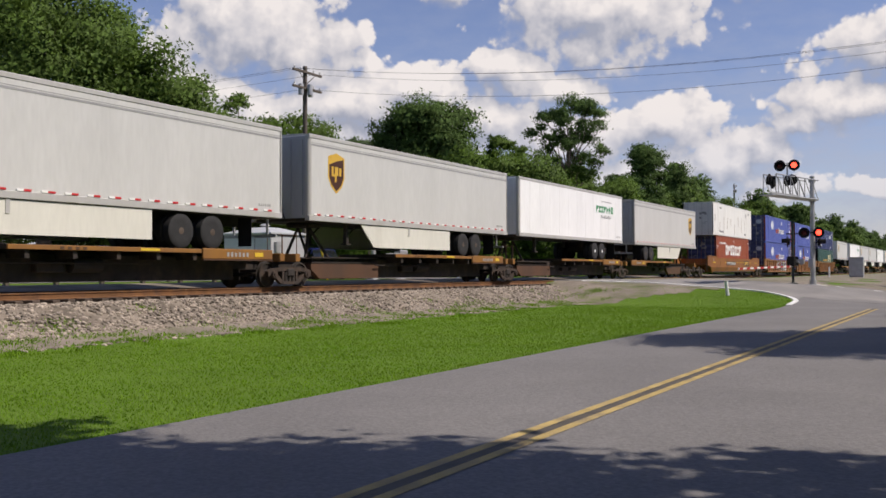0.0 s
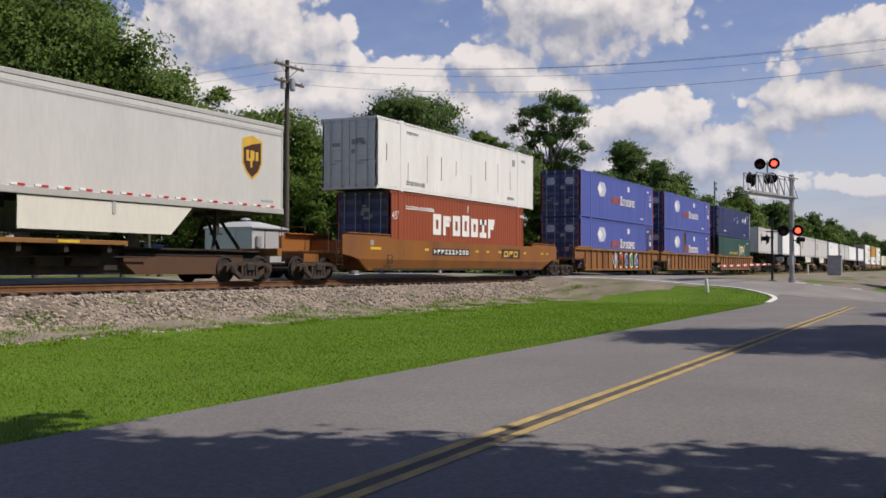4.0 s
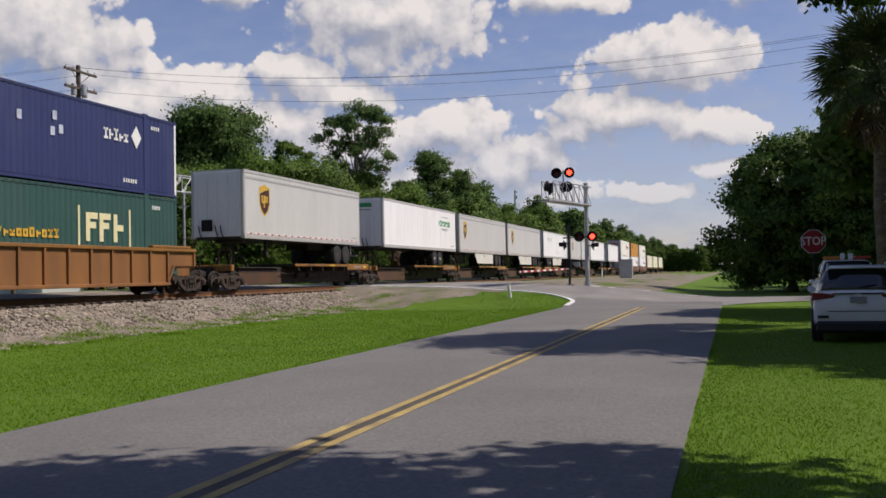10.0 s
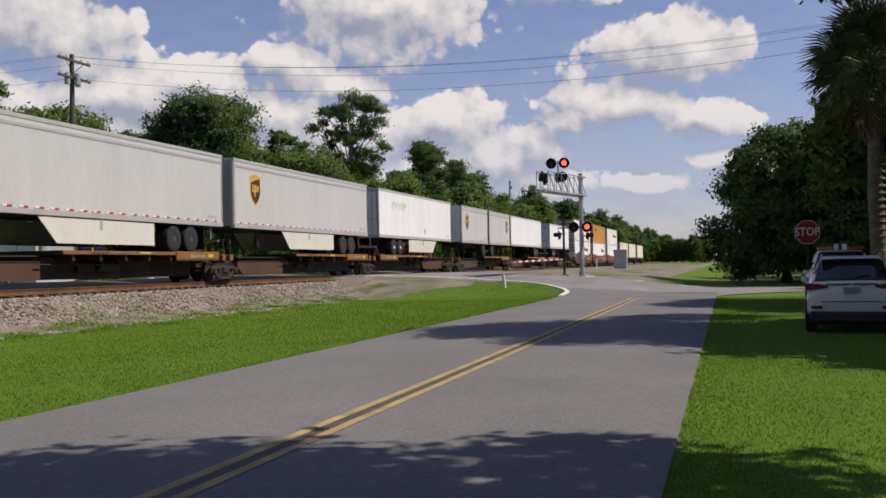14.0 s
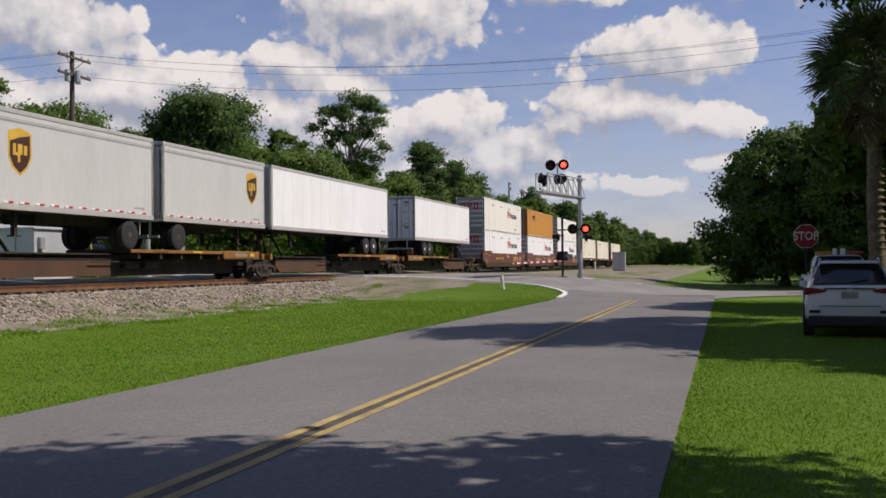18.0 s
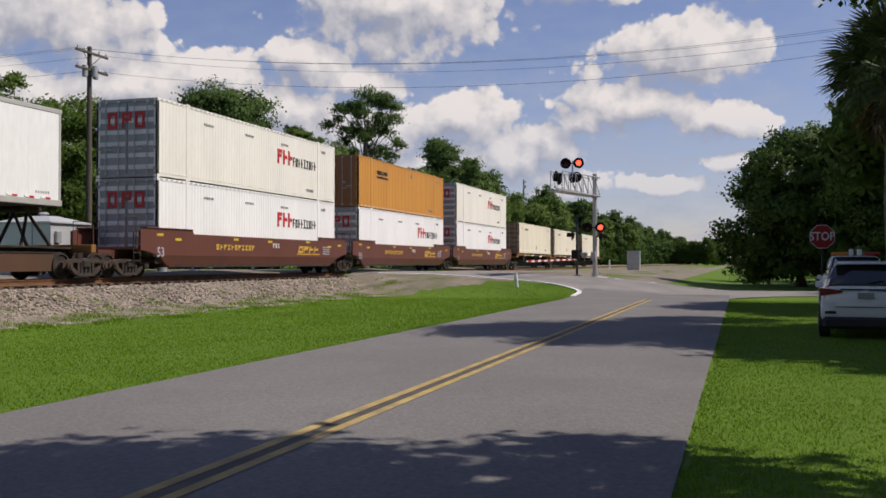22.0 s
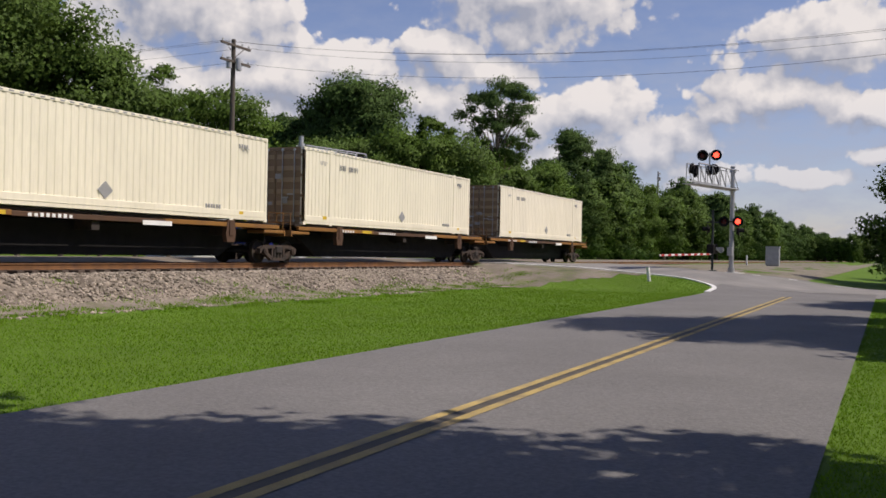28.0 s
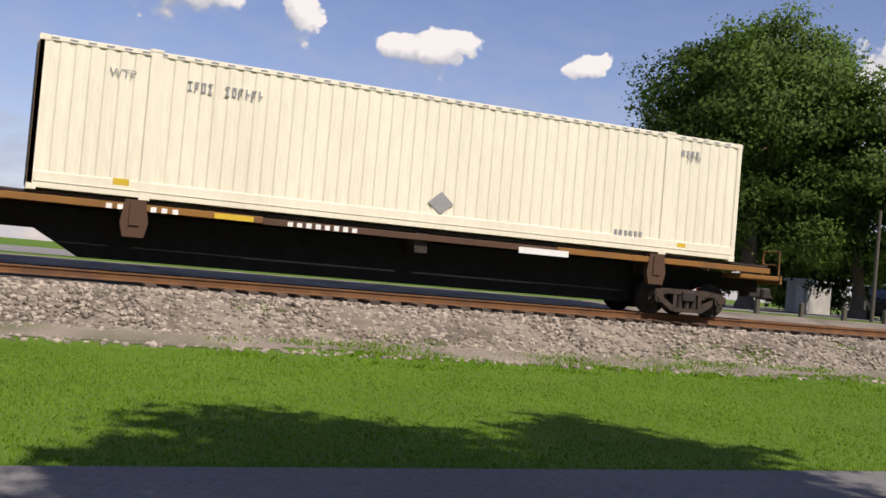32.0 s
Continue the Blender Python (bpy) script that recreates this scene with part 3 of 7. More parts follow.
    pts += [(ROAD_L - 3.6 + 3.66 * math.cos(a), CROSS_0 - 3.6 + 3.66 * math.sin(a)) for a in [i * math.pi / 24 for i in range(1, 13)]]
    pts += [(x, CROSS_0 + 0.06) for x in (-12, -13, -14, -15, -16, -17, -18, -19)]
    for (ax, ay), (bx, by) in zip(pts, pts[1:]):
        d = Vector((bx - ax, by - ay, 0)).normalized()
        nx, ny = -d.y * 0.11, d.x * 0.11
        q = [(ax - nx, ay - ny), (ax + nx, ay + ny), (bx + nx, by + ny), (bx - nx, by - ny)]
        g.add([(x, y, ground(x, y) + 0.05) for x, y in q] + [(x, y, ground(x, y) - 0.05) for x, y in q], [(0, 1, 2, 3), (4, 5, 1, 0), (6, 7, 3, 2), (5, 6, 2, 1), (7, 4, 0, 3)])
    solo("edge_line", g, M["whitepaint"], "white painted edge line curving into the side road", "road marking", "road markings", "structure")
    g = Geo()
    for x0, x1 in ((-7.0, -4.6), (-2.6, -1.4)):
        g.add([(x, y, ground(x, y) + 0.045) for x, y in ((x0, CROSS_1 - 0.5), (x1, CROSS_1 - 0.5), (x1, CROSS_1 - 0.2), (x0, CROSS_1 - 0.2))], [(0, 1, 2, 3)])
    solo("stop_line", g, M["whitepaint"], "worn white stop line on the side road", "road marking", "road markings", "structure")


def build_track():
    prof = [(-17.3, 0.02), (-17.9, 0.2), (-18.6, 0.47), (-19.5, 0.76), (-19.95, 0.81), (-20.9, 0.84), (-22.1, 0.84), (-23.0, 0.92), (-23.5, 1.0), (-24.4, 1.09), (-25.4, 1.16), (-26.4, 1.21)]
    ys = steps((-60, 0, 4), (0, 62, 0.35), (62, 160, 4), (160, 1500, 60))
    g = Geo()
    n = len(prof)
    for y in ys:
        for i, (x, z) in enumerate(prof):
            k = 0.10 if 0 < i < 5 else 0.02
            g.v.append((x + k * 1.6 * noise.noise((y * 0.9, i * 3.1, 0)), y, z + k * 0.5 * noise.noise((y * 2.3, i * 1.7, 5))))
    for j in range(len(ys) - 1):
        if CROSS_0 < ys[j] + 0.1 and ys[j + 1] < CROSS_1:
            continue
        g.f += [(j * n + i + 1, j * n + i, (j + 1) * n + i, (j + 1) * n + i + 1) for i in range(n - 1)]
    track = thing("railway_track", "single railway track with rusty rails on a grey-brown gravel bed", "railway track", (0, 0, 0))
    tagged(track, kind="structure")
    part("ballast", g, M["gravel"], track, "grey-brown crushed stone bed")
    rp = [(-0.07, 0.0), (0.07, 0.0), (0.07, 0.012), (0.012, 0.03), (0.012, 0.125), (0.036, 0.14), (0.036, 0.165), (0.03, 0.172), (-0.03, 0.172), (-0.036, 0.165), (-0.036, 0.14), (-0.012, 0.125), (-0.012, 0.03), (-0.07, 0.012)]
    for s in (-1, 1):
        x = RAIL_X + s * 0.7535
        rail = part("rail", Geo().slab([(x + a, RAIL_Z - 0.172 + b) for a, b in rp], -60, 1500, "y"), M["rust"], track, "brown rusty steel rail", smooth=False)
        part("rail_head", Geo().box(x - 0.024, x + 0.024, -60, 1500, RAIL_Z - 0.004, RAIL_Z + 0.001), M["railhead"], rail, "bright worn running surface")
    tie = Geo().box(-1.3, 1.3, -0.115, 0.115, -0.17, 0.0, 0.012).mesh("tie", M["tie"])
    plate = Geo().box(-0.19, 0.19, -0.09, 0.09, 0.0, 0.012).mesh("tie_plate", M["rust"])
    rnd = random.Random(2)
    y = 2.0
    while y < 110:
        if not (CROSS_0 - 0.3 < y < CROSS_1 + 0.3):
            t = part("tie", tie, None, track, at=pose(RAIL_X + rnd.uniform(-0.07, 0.07), y, 0.925, 0, 0, rnd.uniform(-1.2, 1.2)))
            if y < 62:
                for s in (-1, 1):
                    part("tie_plate", plate, None, t, at=(s * 0.7535, 0, -0.002))
        y += 0.53 + rnd.uniform(-0.03, 0.03)
    # crossing panels between and beside the rails
    cross = solo("crossing_panel", Geo().box(RAIL_X - 0.66, RAIL_X + 0.66, CROSS_0 + 0.2, CROSS_1 - 0.2, 0.9, RAIL_Z + 0.012, 0.02), M["asphalt2"], "grey asphalt panel between the crossing rails", "crossing panel", "crossing panels", "structure")
    for a, b in ((RAIL_X + 0.83, RAIL_X + 1.7), (RAIL_X - 1.7, RAIL_X - 0.83)):
        solo("crossing_panel", Geo().box(a, b, CROSS_0 + 0.2, CROSS_1 - 0.2, 0.9, RAIL_Z + 0.012, 0.02), M["asphalt2"], "grey asphalt panel between the crossing rails", "crossing panel", "crossing panels", "structure")
    # loose stones on the near slope
    g = Geo()
    shapes = []
    for k in range(5):
        bm = bmesh.new()
        bmesh.ops.create_icosphere(bm, subdivisions=1, radius=1)
        vs = [v.co * (1 + 0.35 * noise.noise(v.co * 1.4 + Vector((k * 7, 0, 0)))) for v in bm.verts]
        shapes.append(([(v.x, v.y, v.z * 0.75) for v in vs], [tuple(v.index for v in f.verts) for f in bm.faces]))
        bm.free()
    V, F, o = [], [], 0
    for i in range(13000):
        y = -4 + 54 * rnd.random() ** 1.4
        x = rnd.uniform(-20.3, -17.4) if rnd.random() < 0.85 else rnd.uniform(-17.6, -16.2)
        z = lerp(-x, [(16.0, 0.05), (17.3, 0.05), (17.9, 0.2), (18.6, 0.47), (19.5, 0.76), (19.95, 0.81), (22, 0.84)]) + 0.01
        r = rnd.uniform(0.03, 0.075)
        a = rnd.uniform(0, 6.283)
        c, s = math.cos(a) * r, math.sin(a) * r
        vs, fs = shapes[i % 5]
        V += [(x + c * p[0] - s * p[1], y + s * p[0] + c * p[1], z + r * p[2]) for p in vs]
        F += [tuple(o + j for j in f) for f in fs]
        o += len(vs)
    me = bpy.data.meshes.new("stones")
    me.from_pydata(V, [], F)
    me.materials.append(M["stone"])
    st = part("stones", me, None, track, "loose crushed stones")
    tagged(st, kind="stuff")
    picked = []
    for k, (vs, fs) in enumerate(shapes):
        g = Geo().add(vs, fs)
        picked.append(g.mesh("stone", M["stone"]))
    for i in range(290):
        y, x = rnd.uniform(6, 27), rnd.uniform(-18.4, -16.9)
        z = lerp(-x, [(16.0, 0.05), (17.3, 0.05), (17.9, 0.2), (18.6, 0.47)]) + 0.012
        r = rnd.uniform(0.045, 0.085)
        part("stone", picked[i % 5], None, track, at=Matrix.LocRotScale((x, y, z), Euler((0, 0, rnd.uniform(0, 6.28))), (r, r, r)))


build_land()
build_track()

# ---- trees ----
def leaf_mesh(name, clumps, count, size, material, seed, droop=0.0, long=1.6, far=False):
    """Leaves over many clumps (centre, radii): small bent cards, denser towards the outside of each clump."""
    rs = np.random.RandomState(seed)
    vol = np.array([c[3] * c[4] + c[3] * c[5] for c in clumps]) ** 0.95
    which = rs.choice(len(clumps), count, p=vol / vol.sum())
    c = np.array(clumps)[which]
    subs = 20
    sd = rs.normal(size=(len(clumps), subs, 3))
    sd /= np.linalg.norm(sd, axis=2)[:, :, None]
    sd *= rs.uniform(0.45, 1.12, (len(clumps), subs, 1))
    d = sd[which, rs.randint(0, subs, count)] + rs.normal(size=(count, 3)) * np.array([0.28, 0.28, 0.2])
    p = c[:, :3] + d * c[:, 3:6]
    d /= np.linalg.norm(d, axis=1)[:, None] + 1e-9
    up = d + rs.normal(size=(count, 3)) * 0.9 + np.array([0, 0, 0.35 - droop])
    up /= np.linalg.norm(up, axis=1)[:, None]
    up *= np.where((up * d).sum(1) < 0, -1.0, 1.0)[:, None]
    whole = p - np.array(clumps)[:, :3].mean(0)
    whole /= np.linalg.norm(whole, axis=1)[:, None] + 1e-9
    soft = d * 0.4 + whole * 0.7 + up * 0.8 + np.array([0, 0, 0.15])
    soft /= np.linalg.norm(soft, axis=1)[:, None] + 1e-9
    side = np.cross(up, rs.normal(size=(count, 3)))
    side /= np.linalg.norm(side, axis=1)[:, None] + 1e-9
    fwd = np.cross(side, up)
    s = size * rs.uniform(0.6, 1.35, (count, 1))
    a, b = side * s * 0.5, fwd * s * 0.5 * long
    k = 3 if far else 4
    if far:
        v = np.stack([p + b, p + a * 0.9 - b * 0.4, p - a - b * 0.5], 1).reshape(-1, 3)
    else:
        v = np.stack([p - a + b * 0.2, p + a * 0.25 + b, p + a - b * 0.15, p - a * 0.4 - b], 1).reshape(-1, 3)
    me = bpy.data.meshes.new(name)
    me.vertices.add(count * k)
    me.vertices.foreach_set("co", v.ravel())
    me.loops.add(count * k)
    me.loops.foreach_set("vertex_index", np.arange(count * k))
    me.polygons.add(count)
    me.polygons.foreach_set("loop_start", np.arange(count) * k)
    me.polygons.foreach_set("use_smooth", np.ones(count, dtype=bool))
    me.update(calc_edges=True)
    me.normals_split_custom_set_from_vertices(np.repeat(soft, k, axis=0).tolist())
    me.materials.append(material)
    return me


def branchy(pts, r0, r1, g, seg=8):
    k = len(pts) - 1
    for i in range(k):
        a, b = r0 + (r1 - r0) * i / k, r0 + (r1 - r0) * (i + 1) / k
        g.tube(pts[i], pts[i + 1], a, seg, b, cap=(i in (0, k - 1)))


def make_tree(kind, label, clumps, count, size, leaf, seed, trunk_r=0.3, at=(0, 0, 0), fork=0.3, group="", limbs=9):
    """A tree about its foot: tapered trunk, limbs to the clumps, leafy crown."""
    rnd = random.Random(seed)
    far = kind not in ("shade_tree", "roadside_tree")
    if far:
        count, size = int(count * 2.3), size * 0.72
    top = max(c[2] for c in clumps)
    t = thing(kind, label, "tree", at, group)
    g = Geo()
    bend = [(0, 0, -0.3)]
    for i in range(1, 7):
        f = i / 6
        bend.append((rnd.uniform(-0.2, 0.2) * f * 1.5, rnd.uniform(-0.2, 0.2) * f * 1.5, top * f * 0.86))
    branchy(bend, trunk_r, trunk_r * 0.18, g, 10)
    g.lathe([(-0.3, trunk_r * 1.9), (0.05, trunk_r * 1.45), (0.5, trunk_r * 1.08)], 10, "z")
    part("trunk", g, M["bark"], t, "", smooth=True)
    for c in sorted(clumps, key=lambda c: -c[3])[:limbs]:
        h = max(fork * top, min(c[2] * 0.72, top * 0.8))
        f = min(1, h / (top * 0.86))
        a = Vector(bend[round(f * 6)])
        b = Vector(c[:3])
        mid = a.lerp(b, 0.5) + Vector((rnd.uniform(-0.3, 0.3), rnd.uniform(-0.3, 0.3), 0.25))
        gl = Geo()
        r = trunk_r * (0.5 - 0.3 * f)
        branchy([a, mid, b], max(r, 0.04), 0.02, gl, 6)
        part("limb", gl, M["bark"], t, "", smooth=True)
    part("crown", leaf_mesh("crown", clumps, count, size, leaf, seed, far=far), None, t)
    return t


def crown(rnd, n, cx, cy, z0, z1, rx, ry, rmin, rmax, shape="dome"):
    """Clumps spread over a crown: a dome, a cone or a flat pine top."""
    out = []
    for i in range(n):
        f = (i + rnd.random()) / n
        z = z0 + (z1 - z0) * f
        w = {"dome": math.sqrt(max(0.05, 1 - (2 * f - 0.85) ** 2 / 1.6)) if f < 0.97 else 0.3, "cone": 1.05 - 0.85 * f, "pine": 0.55 + 0.5 * math.sin(f * 3.0)}[shape]
        a = i * 2.39996 + rnd.uniform(-0.5, 0.5)
        q = math.sqrt(rnd.uniform(0.15, 1)) * w
        r = rnd.uniform(rmin, rmax)
        out.append((cx + math.cos(a) * rx * q, cy + math.sin(a) * ry * q, z, r, r, r * rnd.uniform(0.6, 0.85)))
    return out


def at_bearing(az, d, z=None):
    x, y = -d * math.sin(radians(az)), d * math.cos(radians(az))
    return (x, y, ground(x, y) - 0.02 if z is None else z)


def build_trees():
    rnd = random.Random(11)
    # big oaks behind the yard
    make_tree("oak_tree", "tall broad oak with dense dark green leaves", crown(rnd, 44, 0, 0, 3.5, 14.2, 5.6, 5.6, 1.2, 2.2), 40300, 0.24, M["leaf"], 1, 0.45, at_bearing(50.7, 54))
    make_tree("oak_tree", "tall broad oak with dense dark green leaves", crown(rnd, 34, 0, 0, 2.5, 10.6, 4.0, 4.0, 1.0, 1.9), 27900, 0.24, M["leaf"], 2, 0.35, at_bearing(45, 55))
    make_tree("oak_tree", "broad oak behind the parking yard", crown(rnd, 36, 0, 0, 3.0, 13.5, 5.2, 5.2, 1.2, 2.1), 27900, 0.25, M["leaf"], 3, 0.4, at_bearing(53.0, 68))
    make_tree("oak_tree", "mid-sized oak behind the utility pole", crown(rnd, 30, 0, 0, 2.0, 10.2, 4.2, 4.2, 1.0, 1.8), 23250, 0.25, M["leaf2"], 4, 0.3, at_bearing(37.8, 68))
    make_tree("slender_tree", "slender tree with sparse leaves behind the track", crown(rnd, 12, 0, 0, 6.0, 11.9, 1.1, 1.1, 0.4, 0.8), 2325, 0.21, M["leaf2"], 5, 0.14, at_bearing(40.6, 66))
    make_tree("young_tree", "bright green young tree beside the crossing signal", crown(rnd, 20, 0, 0, 0.8, 5.2, 2.3, 2.3, 0.6, 1.1), 12400, 0.20, M["leaf2"], 6, 0.14, at_bearing(34.4, 62))
    make_tree("oak_tree", "large dark oak with a lumpy crown", crown(rnd, 46, 0, 0, 3.5, 13.8, 4.7, 4.7, 1.1, 2.0), 34100, 0.27, M["leaf3"], 7, 0.42, at_bearing(29.6, 82))
    make_tree("oak_tree", "dark oak beside a larger oak", crown(rnd, 26, 0, 0, 2.5, 11.4, 3.3, 3.3, 1.0, 1.6), 18600, 0.27, M["leaf3"], 8, 0.32, at_bearing(33.2, 84))
    make_tree("slender_tree", "thin tree with open airy branches", crown(rnd, 16, 0, 0, 4.0, 12.2, 2.3, 2.3, 0.5, 0.9), 5890, 0.24, M["leaf2"], 9, 0.18, at_bearing(24.8, 86))
    # the tall pine with its open top
    pine = crown(random.Random(77), 40, 0.1, 0, 8.6, 14.7, 3.7, 3.5, 0.45, 0.8, "pine") + [(0.2, 0, 15.0, 1.3, 1.3, 0.7), (-1.3, 0.3, 14.3, 1.0, 1.0, 0.6), (1.5, -0.2, 14.4, 1.1, 1.1, 0.6)]
    make_tree("pine_tree", "tall pine with an open rounded top and bare lower branches", pine, 9000, 0.20, M["leaf3"], 10, 0.26, at_bearing(21.3, 86), limbs=36)
    for az, d, h, w, s in ((16.9, 116, 15.6, 3.2, 12), (15.3, 126, 14.4, 3.2, 13), (18.3, 108, 10.6, 2.8, 14)):
        make_tree("cedar_tree", "dense dark conifer with a pointed crown", crown(random.Random(s), 34, 0, 0, 1.2, h * 0.94, w, w, 0.8, 1.5, "cone"), 20150, 0.25, M["leaf3"], s, 0.25, at_bearing(az, d), group="dark conifers")
    # heap of dead brush at the foot of the trees
    bx, by = at_bearing(18.2, 89)[:2]
    heap = thing("brush_pile", "heap of dead brown brush below the trees", "brush pile", (bx, by, ground(bx, by)))
    lump = crown(random.Random(3), 14, 0, 0, 0.3, 2.3, 1.9, 1.9, 0.5, 0.9)
    part("brush", leaf_mesh("brush", lump, 5200, 0.2, M["brush"], 3, 0.2, 2.4), None, heap)
    for i in range(14):
        a = i * 2.4
        stick = Geo().path([(math.cos(a) * 2.1, math.sin(a) * 2.1, 0.05), (math.cos(a + 0.4) * 0.9, math.sin(a + 0.4) * 0.9, 1.4), (math.cos(a + 1.2) * 0.7, math.sin(a + 1.2) * 0.7, 2.7)], 0.035, 5)
        part("branch", stick, M["brush"], heap)
    # wood edge under the tall trees
    for i, (az, d, h, w) in enumerate(((36, 78, 7.5, 3.6), (32, 74, 7.8, 3.6), (29, 75, 8.4, 3.6), (26.4, 76, 8.8, 3.6), (23.6, 78, 8.6, 3.6), (21, 93, 9.6, 3.4), (18.8, 104, 9.2, 3.4), (16.6, 118, 8.8, 3.4), (14.2, 138, 9.4, 3.6), (13.0, 152, 10.4, 3.6), (42, 70, 8.5, 4.0), (48, 72, 9, 4.2), (55, 74, 9, 4.2))):
        make_tree("wood_edge_tree", "leafy tree at the edge of the wood", crown(random.Random(30 + i), 30, 0, 0, 0.7, h, w, w, 0.9, 1.7), 16275, 0.27, M["leaf"] if i % 3 else M["leaf2"], 30 + i, 0.2, at_bearing(az, d), group="trees along the wood edge", limbs=5)
    # far tree line along the left of the track
    kinds = []
    for k in range(5):
        h = (10.6, 12.6, 9.4, 13.6, 11.4)[k]
        t = make_tree("far_tree", "distant green tree in the line beside the track", crown(random.Random(60 + k), 30, 0, 0, 0.8, h, 3.4, 3.4, 0.9, 1.8, "cone" if k in (1, 3) else "dome"), 4400, 0.52, M["leaf"] if k in (0, 2) else M["leaf3"], 60 + k, 0.25, (-33 - k, 122 + 7 * k, 0.7), group="trees along the track", limbs=4)
        kinds.append(t)
    y = 154.0
    r2 = random.Random(5)
    while y < 1150:
        x = -33 + r2.uniform(-2, 3)
        copy_thing(r2.choice(kinds), pose(x, y, ground(x, y) - 0.05, 0, 0, r2.uniform(0, 360)))
        if y < 420:
            copy_thing(r2.choice(kinds), pose(x - 8, y + 3, ground(x - 8, y + 3), 0, 0, r2.uniform(0, 360)))
        y += r2.uniform(5.5, 7.5) * (1 + y / 700)
    # woods that close the view beyond the lane
    for i in range(16):
        x, y = -26 + i * 4.6 + r2.uniform(-1.5, 1.5), 430 + r2.uniform(-14, 14) - 16 * max(0, i - 7)
        copy_thing(r2.choice(kinds), pose(x, y, ground(x, y) - 0.05, 0, 0, r2.uniform(0, 360)))
    for i in range(9):
        x, y = 9.5 + r2.uniform(-1.5, 2.5), 92 + i * 17 + r2.uniform(-3, 3)
        copy_thing(r2.choice(kinds), pose(x, y, ground(x, y) - 0.05, 0, 0, r2.uniform(0, 360)))
    # right-hand side beyond the crossing
    mag = crown(rnd, 50, 0, 0, 0.8, 9.8, 4.4, 4.4, 0.9, 1.7)
    make_tree("magnolia_tree", "broad glossy dark green tree beyond the crossing", mag, 26000, 0.28, M["leafm"], 21, 0.3, at_bearing(-3.2, 72))
    make_tree("magnolia_tree", "broad dark tree behind the parked cars", crown(rnd, 40, 0, 0, 0.6, 11.5, 4.6, 4.6, 1.0, 1.8), 31000, 0.22, M["leafm"], 22, 0.3, at_bearing(-9.0, 66))
    make_tree("magnolia_tree", "dark leafy tree behind the palm", crown(rnd, 36, 0, 0, 0.5, 10.5, 4.4, 4.4, 1.0, 1.8), 24800, 0.22, M["leafm"], 23, 0.3, at_bearing(-14.0, 58))
    # shade trees over the right-hand verge
    over = crown(rnd, 9, -6.0, 0.4, 8.5, 9.6, 1.0, 1.6, 0.5, 0.9) + crown(rnd, 26, 0.6, 0, 8.0, 11.0, 3.8, 3.9, 0.9, 1.5) + crown(rnd, 32, -2.4, 0.2, 10.7, 13.0, 4.2, 3.8, 0.9, 1.5)
    make_tree("shade_tree", "tall roadside tree casting leafy shade over the road", over, 34000, 0.17, M["leaf"], 24, 0.34, (9.0, 25.3, 0))
    make_tree("shade_tree", "tall roadside tree casting leafy shade over the road", crown(rnd, 46, 0, 0, 5.0, 11.0, 5.2, 5.0, 0.9, 1.7), 26000, 0.26, M["leaf"], 25, 0.3, (9.0, 38.8, 0))
    make_tree("shade_tree", "tall roadside tree casting leafy shade over the verge", crown(rnd, 40, 0, 0, 6.5, 12.5, 4.8, 5.4, 0.9, 1.6), 26000, 0.22, M["leaf"], 27, 0.32, (11.2, 22.6, 0))
    # woods that close the place behind and to the sunny side
    # the last three are added to throw shade on the far lawn
    for i, (x, y) in enumerate(((24, -4), (25, 8), (24, 19), (25, 30), (17, -17), (8, -21), (-2, -23), (-12, -24), (-23, -25), (-34, -26), (26, 52), (25, 62), (20, 74), (27, 42), (10, 66), (11, 78), (11, 91))):
        make_tree("roadside_tree", "tall leafy tree added to close and shade the roadside", crown(random.Random(90 + i), 34, 0, 0, 1.5, 14.5, 4.6, 4.6, 1.2, 2.2), 9000, 0.42, M["leaf"], 90 + i, 0.35, (x, y, ground(x, y)), group="roadside trees", limbs=4)
    near = crown(rnd, 30, -0.8, -1.0, 8.0, 13.0, 4.9, 4.7, 0.9, 1.5) + crown(rnd, 26, -3.0, -0.5, 10.3, 13.5, 4.5, 4.4, 0.8, 1.4)
    make_tree("shade_tree", "large tree behind the viewpoint shading the road", near, 38000, 0.21, M["leaf"], 26, 0.42, (5.7, 6.7, 0))


build_trees()

# ---- the train: every thing is built about its own middle, at rail height, and rolls along -y ----
MOVERS = []
FACE = Matrix(((0, 0, 1, 0), (1, 0, 0, 0), (0, 1, 0, 0), (0, 0, 0, 1)))


def car(name, label, category, y, z=0.0, group=""):
    t = thing(name, label, category, (RAIL_X, y, RAIL_Z + z), group)
    MOVERS.append((t, y, z))
    return t


def lettering(parent, name, words, x, y, z, h, material, label=""):
    """Real letters facing +x, from (y, z) on."""
    cu = bpy.data.curves.new(name, "FONT")
    cu.body, cu.size, cu.resolution_u = words, h * 1.38, 2
    ob = bpy.data.objects.new(name, cu)
    scene.collection.objects.link(ob)
    me = bpy.data.meshes.new_from_object(ob.evaluated_get(bpy.context.evaluated_depsgraph_get()))
    bpy.data.objects.remove(ob)
    bpy.data.curves.remove(cu)
    me.materials.clear()
    me.materials.append(material)
    return part(name, me, None, parent, label, Matrix.Translation((x, y, z)) @ FACE)


def plate(parent, name, x, y, z, w, h, material, label="", d=0.006):
    return part(name, Geo().box(x - 0.01, x + d, y, y + w, z, z + h), material, parent, label)


